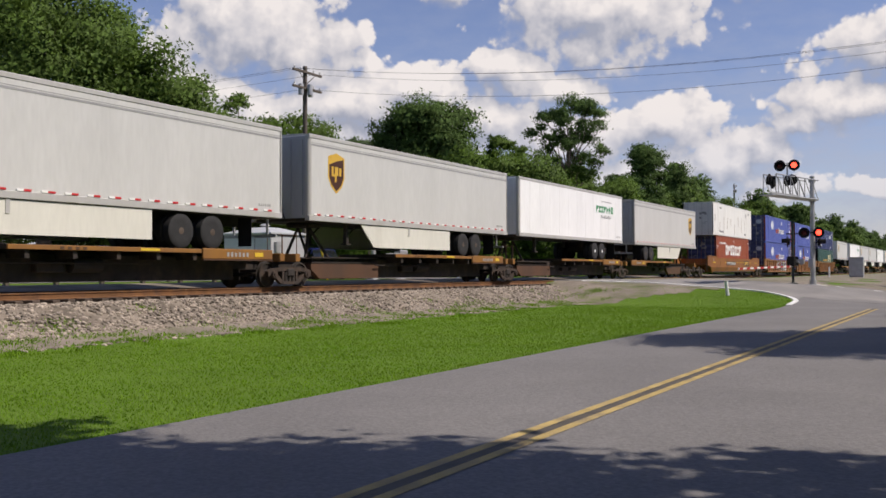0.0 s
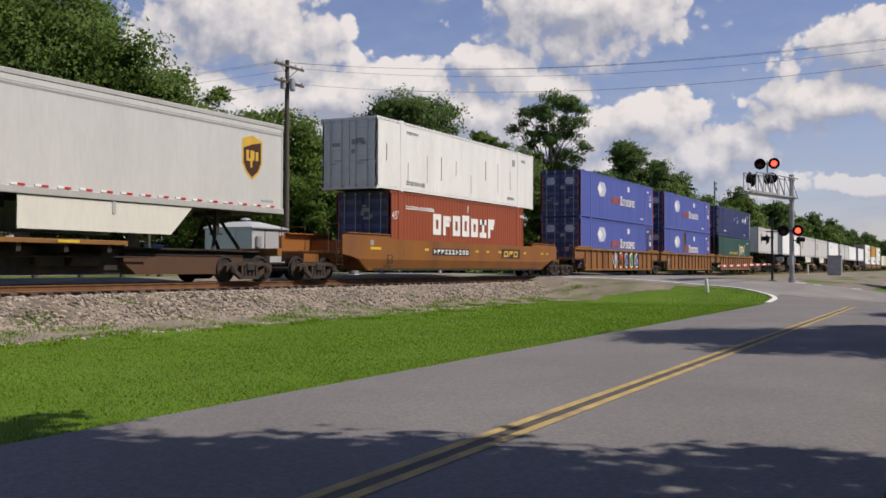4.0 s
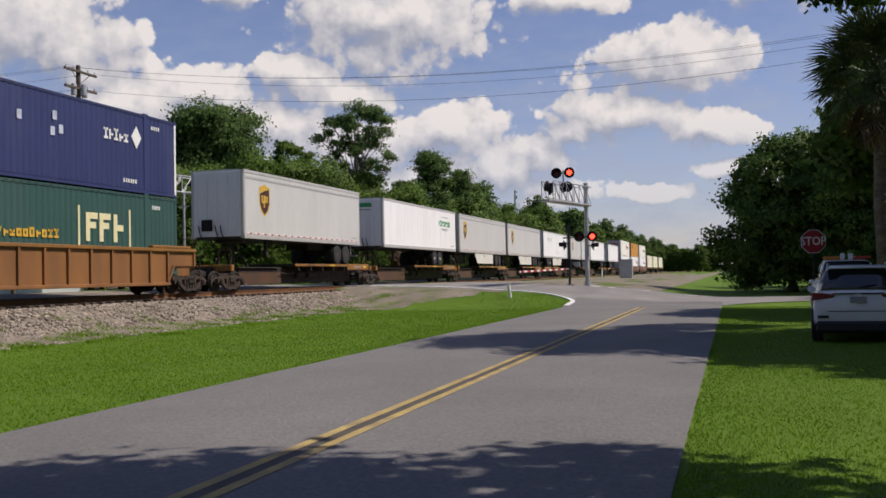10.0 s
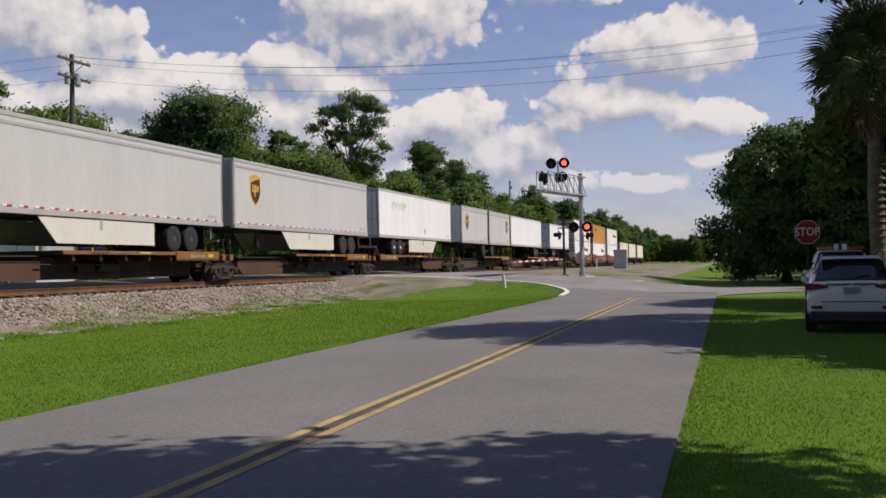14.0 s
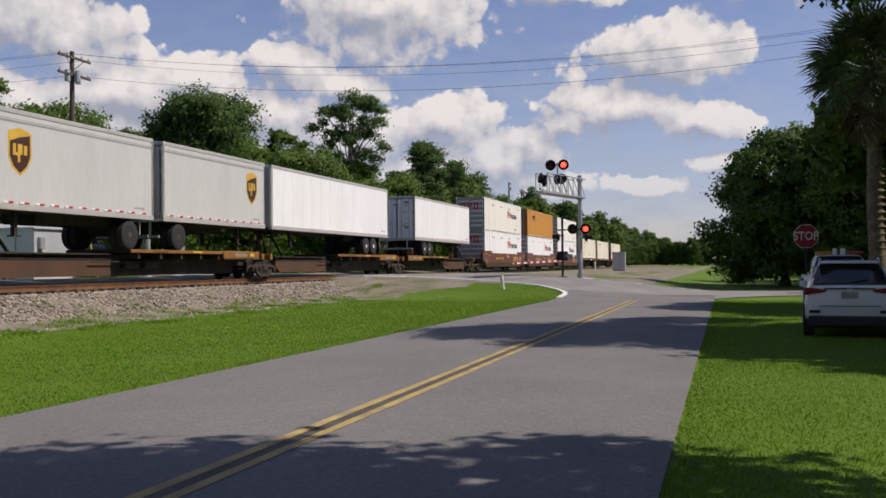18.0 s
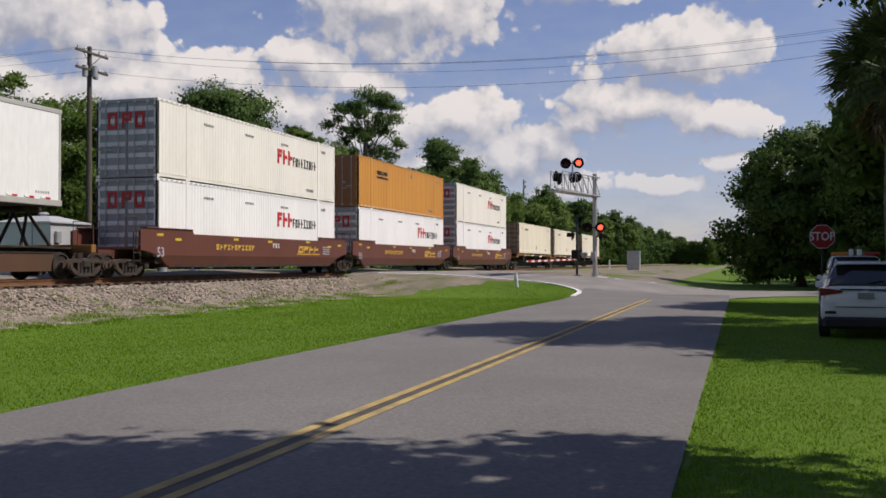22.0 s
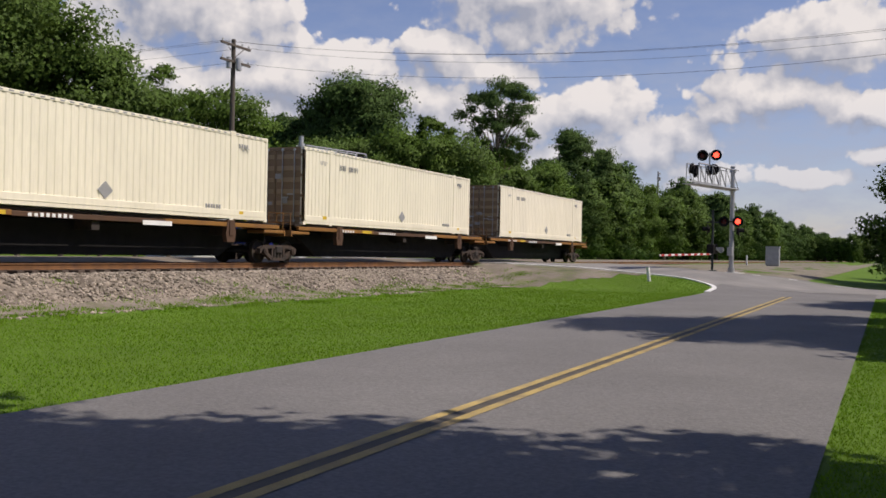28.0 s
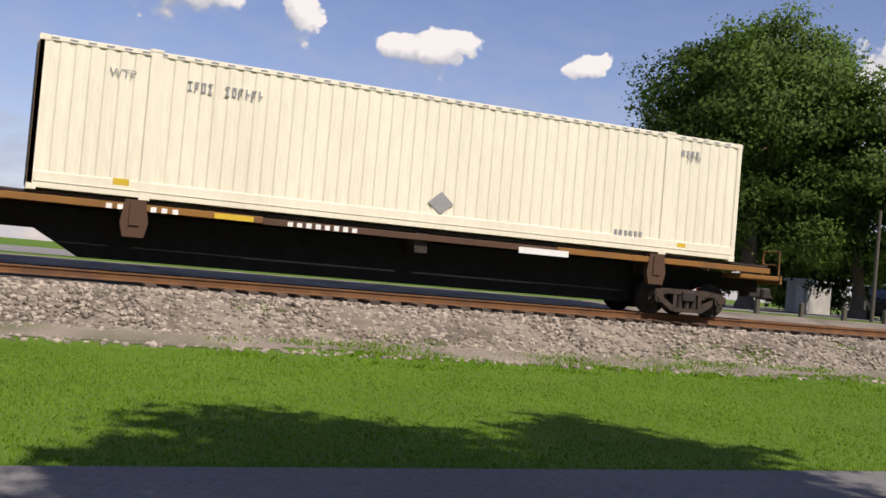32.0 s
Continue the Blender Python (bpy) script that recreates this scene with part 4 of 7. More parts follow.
def bars(parent, name, x, y, z, n, w, h, gap, material, label="", slant=0.0, ragged=0.0):
    """A word as plain shapes, one a letter: blocks, posts with a foot, open frames."""
    g = Geo()
    r = random.Random(n * 17 + int(w * 100))
    t = min(w * 0.34, h * 0.3)

    def block(a0, a1, b0, b1):
        g.slab([(a0 + slant * b0, z + b0), (a1 + slant * b0, z + b0), (a1 + slant * b1, z + b1), (a0 + slant * b1, z + b1)], x - 0.01, x + 0.006)
    for i in range(n):
        a = y + i * (w + gap)
        k = h * (1 - ragged * r.random())
        kind = r.randrange(4) if h > 0.15 else 0
        if kind == 0:
            block(a + w * 0.1, a + w * 0.1 + (t if h > 0.15 else w * 0.8), 0, k)
            if h > 0.15:
                block(a + w * 0.1 + t, a + w, k * 0.4, k * 0.4 + t)
        elif kind == 1:
            block(a, a + t, 0, k)
            block(a + w - t, a + w, 0, k)
            block(a + t, a + w - t, 0, t)
            block(a + t, a + w - t, k - t, k)
        elif kind == 2:
            block(a, a + t, 0, k)
            block(a + t, a + w, k - t, k)
            block(a + t, a + w * 0.85, k * 0.45, k * 0.45 + t)
        else:
            block(a, a + w, 0, t)
            block(a + w * 0.35, a + w * 0.35 + t, t, k)
            block(a, a + w, k - t, k)
    return part(name, g, material, parent, label)


def corrugated(g, x, y0, y1, z0, z1, pitch, depth):
    """Upright ribs along y; the outer faces lie at x."""
    n = max(1, round((y1 - y0) / pitch))
    p = (y1 - y0) / n
    s = 1 if x > 0 else -1
    pts = []
    for i in range(n):
        a = y0 + i * p
        pts += [(a, x), (a + p * 0.42, x), (a + p * 0.54, x - s * depth), (a + p * 0.88, x - s * depth)]
    pts.append((y1, x))
    o = len(g.v)
    for y, xx in pts:
        g.v += [(xx, y, z0), (xx, y, z1)]
    g.f += [(o + 2 * i, o + 2 * i + 2, o + 2 * i + 3, o + 2 * i + 1) for i in range(len(pts) - 1)]


def door_end(box, y, s, hw, z0, z1, mdoor, rods, ribs=5, mframe=None, mrod=None):
    """Two door leaves at the end y (s: -1 or 1), with ribs, lock rods and handles."""
    mframe = mframe or mdoor
    part("door_frame", Geo().box(-hw, -hw + 0.09, y, y - s * 0.1, z0, z1).box(hw - 0.09, hw, y, y - s * 0.1, z0, z1).box(-hw + 0.09, hw - 0.09, y, y - s * 0.1, z1 - 0.12, z1).box(-hw + 0.09, hw - 0.09, y, y - s * 0.1, z0, z0 + 0.14), mframe, box)
    for sx in (-1, 1):
        a, b = (0.015, hw - 0.1) if sx > 0 else (-hw + 0.1, -0.015)
        g = Geo().box(a, b, y - s * 0.03, y - s * 0.09, z0 + 0.15, z1 - 0.13)
        dz = (z1 - z0 - 0.3) / ribs
        d = part("door", g, mdoor, box)
        for i in range(ribs):
            zc = z0 + 0.15 + dz * (i + 0.5)
            # panels paler than the leaf; on grey doors they are painted rib highlights
            part("door_panel", Geo().box(a + 0.05, b - 0.05, y - s * 0.004, y - s * 0.032, zc - dz * (0.20 if ribs > 1 else 0.49), zc + dz * (0.20 if ribs > 1 else 0.49), 0.015), {"grey_container_door_paint": M["doorpale"], "dusty_brown_door_paint": M["doortan"], "navy_container_paint": M["doorblue"]}.get(mdoor.name, mdoor), d)
        for k in range(rods):
            xx = a + (b - a) * (k + 0.6) / (rods + 0.2)
            part("lock_rod", Geo().tube((xx, y + s * 0.03, z0 + 0.06), (xx, y + s * 0.03, z1 - 0.05), 0.019, 6).box(xx - 0.05, xx + 0.05, y, y + s * 0.045, z0 + 0.09, z0 + 0.16).box(xx - 0.05, xx + 0.05, y, y + s * 0.045, z1 - 0.14, z1 - 0.07), mrod or M["galv"], d)
            part("handle", Geo().box(xx - 0.02, xx + 0.3 * (1 if xx < (a + b) / 2 else -1), y + s * 0.02, y + s * 0.05, z0 + 1.0 + 0.12 * k, z0 + 1.04 + 0.12 * k), mrod or M["galv"], d)
        for i in range(4):
            zc = z0 + 0.3 + i * (z1 - z0 - 0.6) / 3
            xe = (hw - 0.1) * sx
            part("hinge", Geo().box(xe - 0.06, xe + 0.06, y, y + s * 0.02, zc - 0.05, zc + 0.05), mframe, d)
    r = random.Random(int(y * 31) + rods)
    for i in range(5):
        g = Geo()
        xx = r.uniform(-1.0, 0.6)
        zz = z0 + r.uniform(0.5, z1 - z0 - 0.5)
        g.box(xx, xx + r.uniform(0.15, 0.4), y + s * 0.0, y + s * 0.006, zz, zz + r.uniform(0.06, 0.22))
        part("door_marking", g, M["dgrey"], box, "small faded marking")


def container(kind, label, y, z, length, body, door, pitch=0.27, depth=0.02, height=2.896, post=6.09, group="containers on the train", edge=None, rods=2, doors=True, ribs=5, rail=None):
    c = car(kind, label, "container", y, z, group)
    hl, hw, h = length / 2, 1.295, height
    rail = rail or body
    g = Geo()
    for s in (-1, 1):
        cuts = [-hl + 0.12] + ([-post - 0.1, -post + 0.1, post - 0.1, post + 0.1] if post < hl - 0.5 else []) + [hl - 0.12]
        for a, b in zip(cuts[::2], cuts[1::2]):
            gs = Geo()
            corrugated(gs, s * (hw - 0.012), a, b, 0.17, h - 0.1, pitch, depth)
            part("side_panel", gs, body, c)
    g.box(-hw + 0.05, hw - 0.05, -hl + 0.1, hl - 0.02, 0.12, h - 0.02)
    part("body", g, body, c)
    for s in (-1, 1):
        part("bottom_rail", Geo().box(s * (hw - 0.1), s * hw, -hl + 0.12, hl - 0.12, 0.04, 0.17, 0.01).box(s * (hw - 0.1), s * (hw + 0.012), -hl + 0.12, hl - 0.12, 0.165, 0.185), rail, c)
        part("top_rail", Geo().box(s * (hw - 0.1), s * hw, -hl + 0.12, hl - 0.12, h - 0.105, h - 0.005, 0.008), rail, c)
        g = Geo()
        k = int(length / 0.34)
        for i in range(k):
            a = -hl + 0.2 + i * (length - 0.4) / k
            g.box(s * hw, s * (hw + 0.003), a, a + 0.15, h - 0.075, h - 0.035)
        part("rail_slot_row", g, M["dgrey"] if body in (M["cream"], M["boxwhite"], M["white"], M["offwhite"]) else M["dblack"], c, "dark slots along the top rail")["kind"] = "stuff"
        for e in (-1, 1):
            part("corner_post", Geo().box(s * (hw - 0.15), s * hw, e * (hl - 0.125), e * hl, 0.11, h - 0.1, 0.008), edge or body, c)
            for zz in (0.0, h - 0.118):
                part("corner_casting", Geo().box(s * (hw - 0.16), s * (hw + 0.004), e * (hl - 0.18), e * (hl + 0.004), zz, zz + 0.118, 0.006).box(s * hw, s * (hw + 0.006), e * (hl - 0.12), e * (hl - 0.05), zz + 0.03, zz + 0.09), body, c)
            if post < hl - 0.5:
                part("lift_post", Geo().box(s * (hw - 0.12), s * (hw + 0.004), e * post - 0.11, e * post + 0.11, 0.0, h + 0.01, 0.008).box(s * (hw - 0.1), s * (hw + 0.012), e * post - 0.13, e * post + 0.13, h - 0.02, h + 0.035), rail, c)
    part("front_wall", Geo().box(-hw + 0.1, hw - 0.1, hl - 0.06, hl - 0.015, 0.1, h - 0.1), body, c)
    if doors:
        door_end(c, -hl, -1, hw, 0.02, h - 0.01, door, rods, ribs)
    x = hw + 0.002
    for yy, zz, n in ((post + 0.35 if post < hl - 0.5 else hl - 2, h - 0.5, 4), (post - 1.4 if post < hl else 2, 0.35, 6)):
        dark = body in (M["blue"], M["navy"], M["green"], M["red"])
        bars(c, "marking", x, yy, zz, n, 0.09, 0.14, 0.05, M["dwhite"] if dark else M["dgrey"], "small identification marking")
    return c


def shield(parent, x, y, z, w=1.02, h=1.45):
    out = [(y, z + h * 0.9), (y + w * 0.5, z + h), (y + w, z + h * 0.9), (y + w, z + h * 0.38), (y + w * 0.82, z + h * 0.16), (y + w * 0.5, z), (y + w * 0.18, z + h * 0.16), (y, z + h * 0.38)]
    sh = part("shield_emblem", Geo().slab(out, x - 0.01, x + 0.005), M["dgold"], parent, "gold-edged dark brown shield emblem")
    inn = [(y + w * 0.5 + (a - y - w * 0.5) * 0.86, z + h * 0.52 + (b - z - h * 0.52) * 0.88) for a, b in out]
    f = [p for p in inn]
    f[0], f[1], f[2] = (f[0][0], z + h * 0.70), (f[1][0], z + h * 0.80), (f[2][0], z + h * 0.86)
    part("shield_field", Geo().slab(f, x, x + 0.009), M["dbrown"], sh)
    part("shield_mark", Geo().box(x, x + 0.013, y + w * 0.2, y + w * 0.32, z + h * 0.42, z + h * 0.66).box(x, x + 0.013, y + w * 0.32, y + w * 0.4, z + h * 0.42, z + h * 0.48).box(x, x + 0.013, y + w * 0.4, y + w * 0.5, z + h * 0.28, z + h * 0.66).box(x, x + 0.013, y + w * 0.5, y + w * 0.6, z + h * 0.44, z + h * 0.66).box(x, x + 0.013, y + w * 0.66, y + w * 0.8, z + h * 0.44, z + h * 0.64), M["dgold"], sh)


TYRE = Geo().lathe([(-0.13, 0.30), (-0.14, 0.46), (-0.11, 0.505), (0.11, 0.505), (0.14, 0.46), (0.13, 0.30)], 24, "x").mesh("tyre", M["tyre"], True)
RIM = Geo().lathe([(-0.12, 0.305), (0.128, 0.305), (0.128, 0.275), (0.05, 0.25), (0.06, 0.12), (0.13, 0.10), (0.14, 0.06)], 20, "x").mesh("rim", M["rim"], True)
RIMD = RIM.copy()
RIMD.materials[0] = M["tie"]


def trailer(label, y, length, rear, body, nose, wheels=(3.8, 2.55), emblem=None, band=False, skirt=None, rim=RIM, seams=0, tape=True):
    """A road trailer on its deck. rear: 1 if its wheels are at the +y end, else -1."""
    c = car("semi_trailer", label, "trailer", y, 0, "trailers on the train")
    hl, hw, z0, z1 = length / 2, 1.295, 2.27, 5.30
    g = Geo().box(-hw, hw, -hl + 0.03, hl - 0.03, z0 + 0.16, z1 - 0.06, 0.02)
    part("body", g, body, c)
    if seams:
        for i in range(1, seams):
            a = -hl + length * i / seams
            for s in (-1, 1):
                part("panel_seam", Geo().box(s * (hw - 0.01), s * (hw + 0.003), a - 0.012, a + 0.012, z0 + 0.2, z1 - 0.18), M["seam"], c, "upright riveted panel joint")
    part("roof", Geo().slab([(-hw + 0.02, z1 - 0.06), (hw - 0.02, z1 - 0.06), (hw - 0.3, z1 + 0.005), (-hw + 0.3, z1 + 0.005)], -hl + 0.05, hl - 0.05, "y"), M["rail_alu"], c)
    for s in (-1, 1):
        part("top_rail", Geo().box(s * (hw - 0.05), s * (hw + 0.018), -hl, hl, z1 - 0.17, z1 - 0.02, 0.02), M["rail_alu"], c)
        part("bottom_rail", Geo().box(s * (hw - 0.05), s * (hw + 0.022), -hl, hl, z0, z0 + 0.19, 0.015), M["rail_alu"], c)
        if band:
            part("side_band", Geo().box(s * (hw - 0.01), s * (hw + 0.006), -hl + 0.05, hl - 0.05, z1 - 0.42, z1 - 0.36).box(s * (hw - 0.01), s * (hw + 0.004), -hl + 0.05, hl - 0.05, z1 - 0.33, z1 - 0.31), M["dgrey"], c, "thin grey band below the roof")
        if tape:
            gr, gw = Geo(), Geo()
            n = int(length / 0.72)
            for i in range(n):
                a = -hl + 0.25 + i * (length - 0.5) / n
                gw.box(s * hw, s * (hw + 0.026), a, a + 0.2, z0 + 0.2, z0 + 0.255)
                gr.box(s * hw, s * (hw + 0.026), a + 0.2, a + 0.42, z0 + 0.2, z0 + 0.255)
            part("reflective_tape", gw, M["dwhite"], c, "white reflective dashes")["kind"] = "stuff"
            part("reflective_tape", gr, M["dred"], c, "red reflective dashes")["kind"] = "stuff"
    part("floor", Geo().box(-hw + 0.06, hw - 0.06, -hl + 0.1, hl - 0.1, z0 + 0.0, z0 + 0.16), M["darksteel"], c)
    # nose
    ye = -rear * hl
    e = -rear
    np_ = part("nose_panel", Geo().box(-hw + 0.12, hw - 0.12, ye, ye - e * 0.06, z0 + 0.1, z1 - 0.1), nose, c, "grey front panel")
    for i in range(5):
        xx = -hw + 0.3 + i * (2 * hw - 0.6) / 4
        part("nose_post", Geo().box(xx - 0.03, xx + 0.03, ye + e * 0.03, ye - e * 0.01, z0 + 0.2, z1 - 0.2), nose, np_)
    for s in (-1, 1):
        part("corner_post", Geo().tube((s * (hw - 0.1), ye - e * 0.1, z0 + 0.02), (s * (hw - 0.1), ye - e * 0.1, z1 - 0.04), 0.115, 12), M["rail_alu"], c, smooth=True)
    part("connector_box", Geo().box(-0.75, -0.25, ye + e * 0.09, ye, z0 + 0.35, z0 + 0.85, 0.02), M["black"], c, "black hose connector box")
    g = Geo()
    for xx in (-0.9, -0.1, 0.15):
        g.path([(xx, ye + e * 0.05, z0 + 0.6), (xx + 0.08, ye + e * 0.1, z0 + 0.3), (xx + 0.15, ye + e * 0.05, z0 + 0.05)], 0.025, 6)
    part("air_hose", g, M["black"], c)
    # rear doors
    yr = rear * hl
    door_end(c, yr, rear, hw, z0, z1 - 0.02, nose, 2, 1, M["rail_alu"])
    part("bumper", Geo().box(-1.1, 1.1, yr, yr - rear * 0.08, z0 - 0.62, z0 - 0.52).box(-0.75, -0.68, yr, yr - rear * 0.06, z0 - 0.6, z0 + 0.05).box(0.68, 0.75, yr, yr - rear * 0.06, z0 - 0.6, z0 + 0.05), M["galv"], c)
    # running gear
    for s in (-1, 1):
        part("slider_beam", Geo().box(s * 0.45, s * 0.62, yr - rear * 5.6, yr - rear * 0.9, z0 - 0.32, z0), M["darksteel"], c)
        part("mud_flap", Geo().box(s * 0.72, s * 1.25, yr - rear * 1.5, yr - rear * 1.48, 1.32, z0 - 0.05), M["black"], c)
    for w in wheels:
        yw = yr - rear * w
        part("axle", Geo().tube((-1.2, yw, 1.72), (1.2, yw, 1.72), 0.07, 10).box(-0.5, 0.5, yw - 0.12, yw + 0.12, 1.75, z0 - 0.3), M["darksteel"], c)
        for xx in (-1.12, -0.80, 0.80, 1.12):
            m = pose(xx, yw, 1.705, 0, 0, 0 if xx > 0 else 180)
            ty = part("tyre", TYRE, None, c, at=m)
            part("rim", rim if xx > 1 else RIMD, None, ty, at=(0, 0, 0))
    yl = -rear * (hl - min(2.9, length * 0.22))
    for s in (-1, 1):
        # dark steel puts the shade under the trailer into the legs' colour
        part("landing_leg", Geo().box(s * 0.78, s * 0.92, yl - 0.07, yl + 0.07, 1.55, z0).box(s * 0.72, s * 0.98, yl - 0.16, yl + 0.16, 1.5, 1.55).path([(s * 0.85, yl, 1.8), (s * 0.85, yl + rear * 0.7, z0 - 0.02)], 0.03, 6), M["darksteel"], c, "dark landing leg with the underside shade in its colour")
    if skirt:
        a, b = skirt
        for s in (-1, 1):
            part("side_skirt", Geo().slab([(a, z0 - 0.02), (b, z0 - 0.02), (b, 1.42), (a + (0.9 if rear > 0 else 0.0), 1.42)] if rear > 0 else [(a, z0 - 0.02), (b, z0 - 0.02), (b - 0.9, 1.42), (a, 1.42)], s * 1.24, s * 1.27), M["skirt"], c, "cream side skirt panel")
            part("skirt_bracket", Geo().box(s * 1.27, s * 1.29, (a + b) / 2 - 0.06, (a + b) / 2 + 0.06, z0 - 0.35, z0), M["rail_alu"], c)
    if emblem is not None:
        shield(c, hw, emblem - 0.05, 3.3)
    bars(c, "marking", hw, hl - 1.2, 2.62, 6, 0.07, 0.08, 0.04, M["dgrey"], "small identification marking")
    return c


# ---- bogies ----
WHEEL = Geo().lathe([(-0.07, 0.10), (-0.07, 0.445), (-0.045, 0.455), (-0.035, 0.425), (0.065, 0.415), (0.068, 0.36), (0.03, 0.34), (0.025, 0.17), (0.08, 0.14), (0.08, 0.09)], 24, "x").mesh("wheel", M["darksteel"], True)
AXLE = Geo().tube((-1.05, 0, 0), (1.05, 0, 0), 0.075, 10).mesh("axle", M["darksteel"], True)
M["frame"] = mat("rust_brown_cast_steel", (0.062, 0.04, 0.028), 0.85, 0.1, var=0.25, scale=4, fine=30, second=(0.035, 0.027, 0.022), cover=0.45)
_side = Geo()
_side.slab([(-1.16, 0.33), (-1.16, 0.53), (-0.98, 0.61), (-0.55, 0.66), (0.55, 0.66), (0.98, 0.61), (1.16, 0.53), (1.16, 0.33), (1.0, 0.45), (0.62, 0.53), (-0.62, 0.53), (-1.0, 0.45)], -0.07, 0.07)
_side.slab([(-1.0, 0.46), (-0.84, 0.5), (-0.36, 0.21), (-0.40, 0.10), (-0.5, 0.13)], -0.07, 0.07)
_side.slab([(1.0, 0.46), (0.5, 0.13), (0.40, 0.10), (0.36, 0.21), (0.84, 0.5)], -0.07, 0.07)
_side.slab([(-0.42, 0.09), (0.42, 0.09), (0.40, 0.19), (-0.40, 0.19)], -0.09, 0.09)
_side.box(-0.06, 0.06, -0.42, -0.32, 0.18, 0.55).box(-0.06, 0.06, 0.32, 0.42, 0.18, 0.55)
SIDE = _side.mesh("side_frame", M["frame"])
SPRING = Geo().tube((0, -0.2, 0.19), (0, -0.2, 0.5), 0.085, 10).tube((0, 0, 0.19), (0, 0, 0.5), 0.085, 10).tube((0, 0.2, 0.19), (0, 0.2, 0.5), 0.085, 10).mesh("spring", M["darksteel"], True)
CAP = Geo().tube((-0.06, 0, 0), (0.1, 0, 0), 0.13, 14).tube((0.1, 0, 0), (0.13, 0, 0), 0.07, 10).mesh("bearing_cap", M["frame"], True)
BOLSTER = Geo().box(-1.15, 1.15, -0.2, 0.2, 0.36, 0.62, 0.03).tube((0, 0, 0.6), (0, 0, 0.8), 0.3, 14).mesh("bogie", M["darksteel"])


def bogie(parent, y):
    b = part("bogie", BOLSTER, None, parent, "grimy cast steel bogie", (0, y, 0))
    for s in (-1, 1):
        part("side_frame", SIDE, None, b, at=(s * 1.02, 0, 0))
        part("spring", SPRING, None, b, at=(s * 1.02, 0, 0))
    for dy in (-0.89, 0.89):
        part("axle", AXLE, None, b, at=(0, dy, 0.42))
        for s in (-1, 1):
            part("wheel", WHEEL, None, b, at=pose(s * 0.77, dy, 0.42, 0, 0, 0 if s > 0 else 180))
            part("bearing_cap", CAP, None, b, at=pose(s * 1.07, dy, 0.43, 0, 0, 0 if s > 0 else 180))


def ladder(parent, x, y, z0, z1, w=0.4, m=None):
    g = Geo().tube((x, y - w / 2, z0), (x, y - w / 2, z1), 0.018, 6).tube((x, y + w / 2, z0), (x, y + w / 2, z1), 0.018, 6)
    n = max(2, round((z1 - z0) / 0.3))
    for i in range(n):
        zz = z0 + (i + 0.5) * (z1 - z0) / n
        g.tube((x, y - w / 2, zz), (x, y + w / 2, zz), 0.014, 6)
    part("ladder", g, m or M["darksteel"], parent, "thin steel end ladder")


def couple(parent, y, s):
    part("coupler", Geo().box(-0.11, 0.11, y, y + s * 0.75, 0.62, 0.86, 0.03).box(-0.2, 0.2, y + s * 0.55, y + s * 0.85, 0.58, 0.9, 0.05), M["darksteel"], parent)


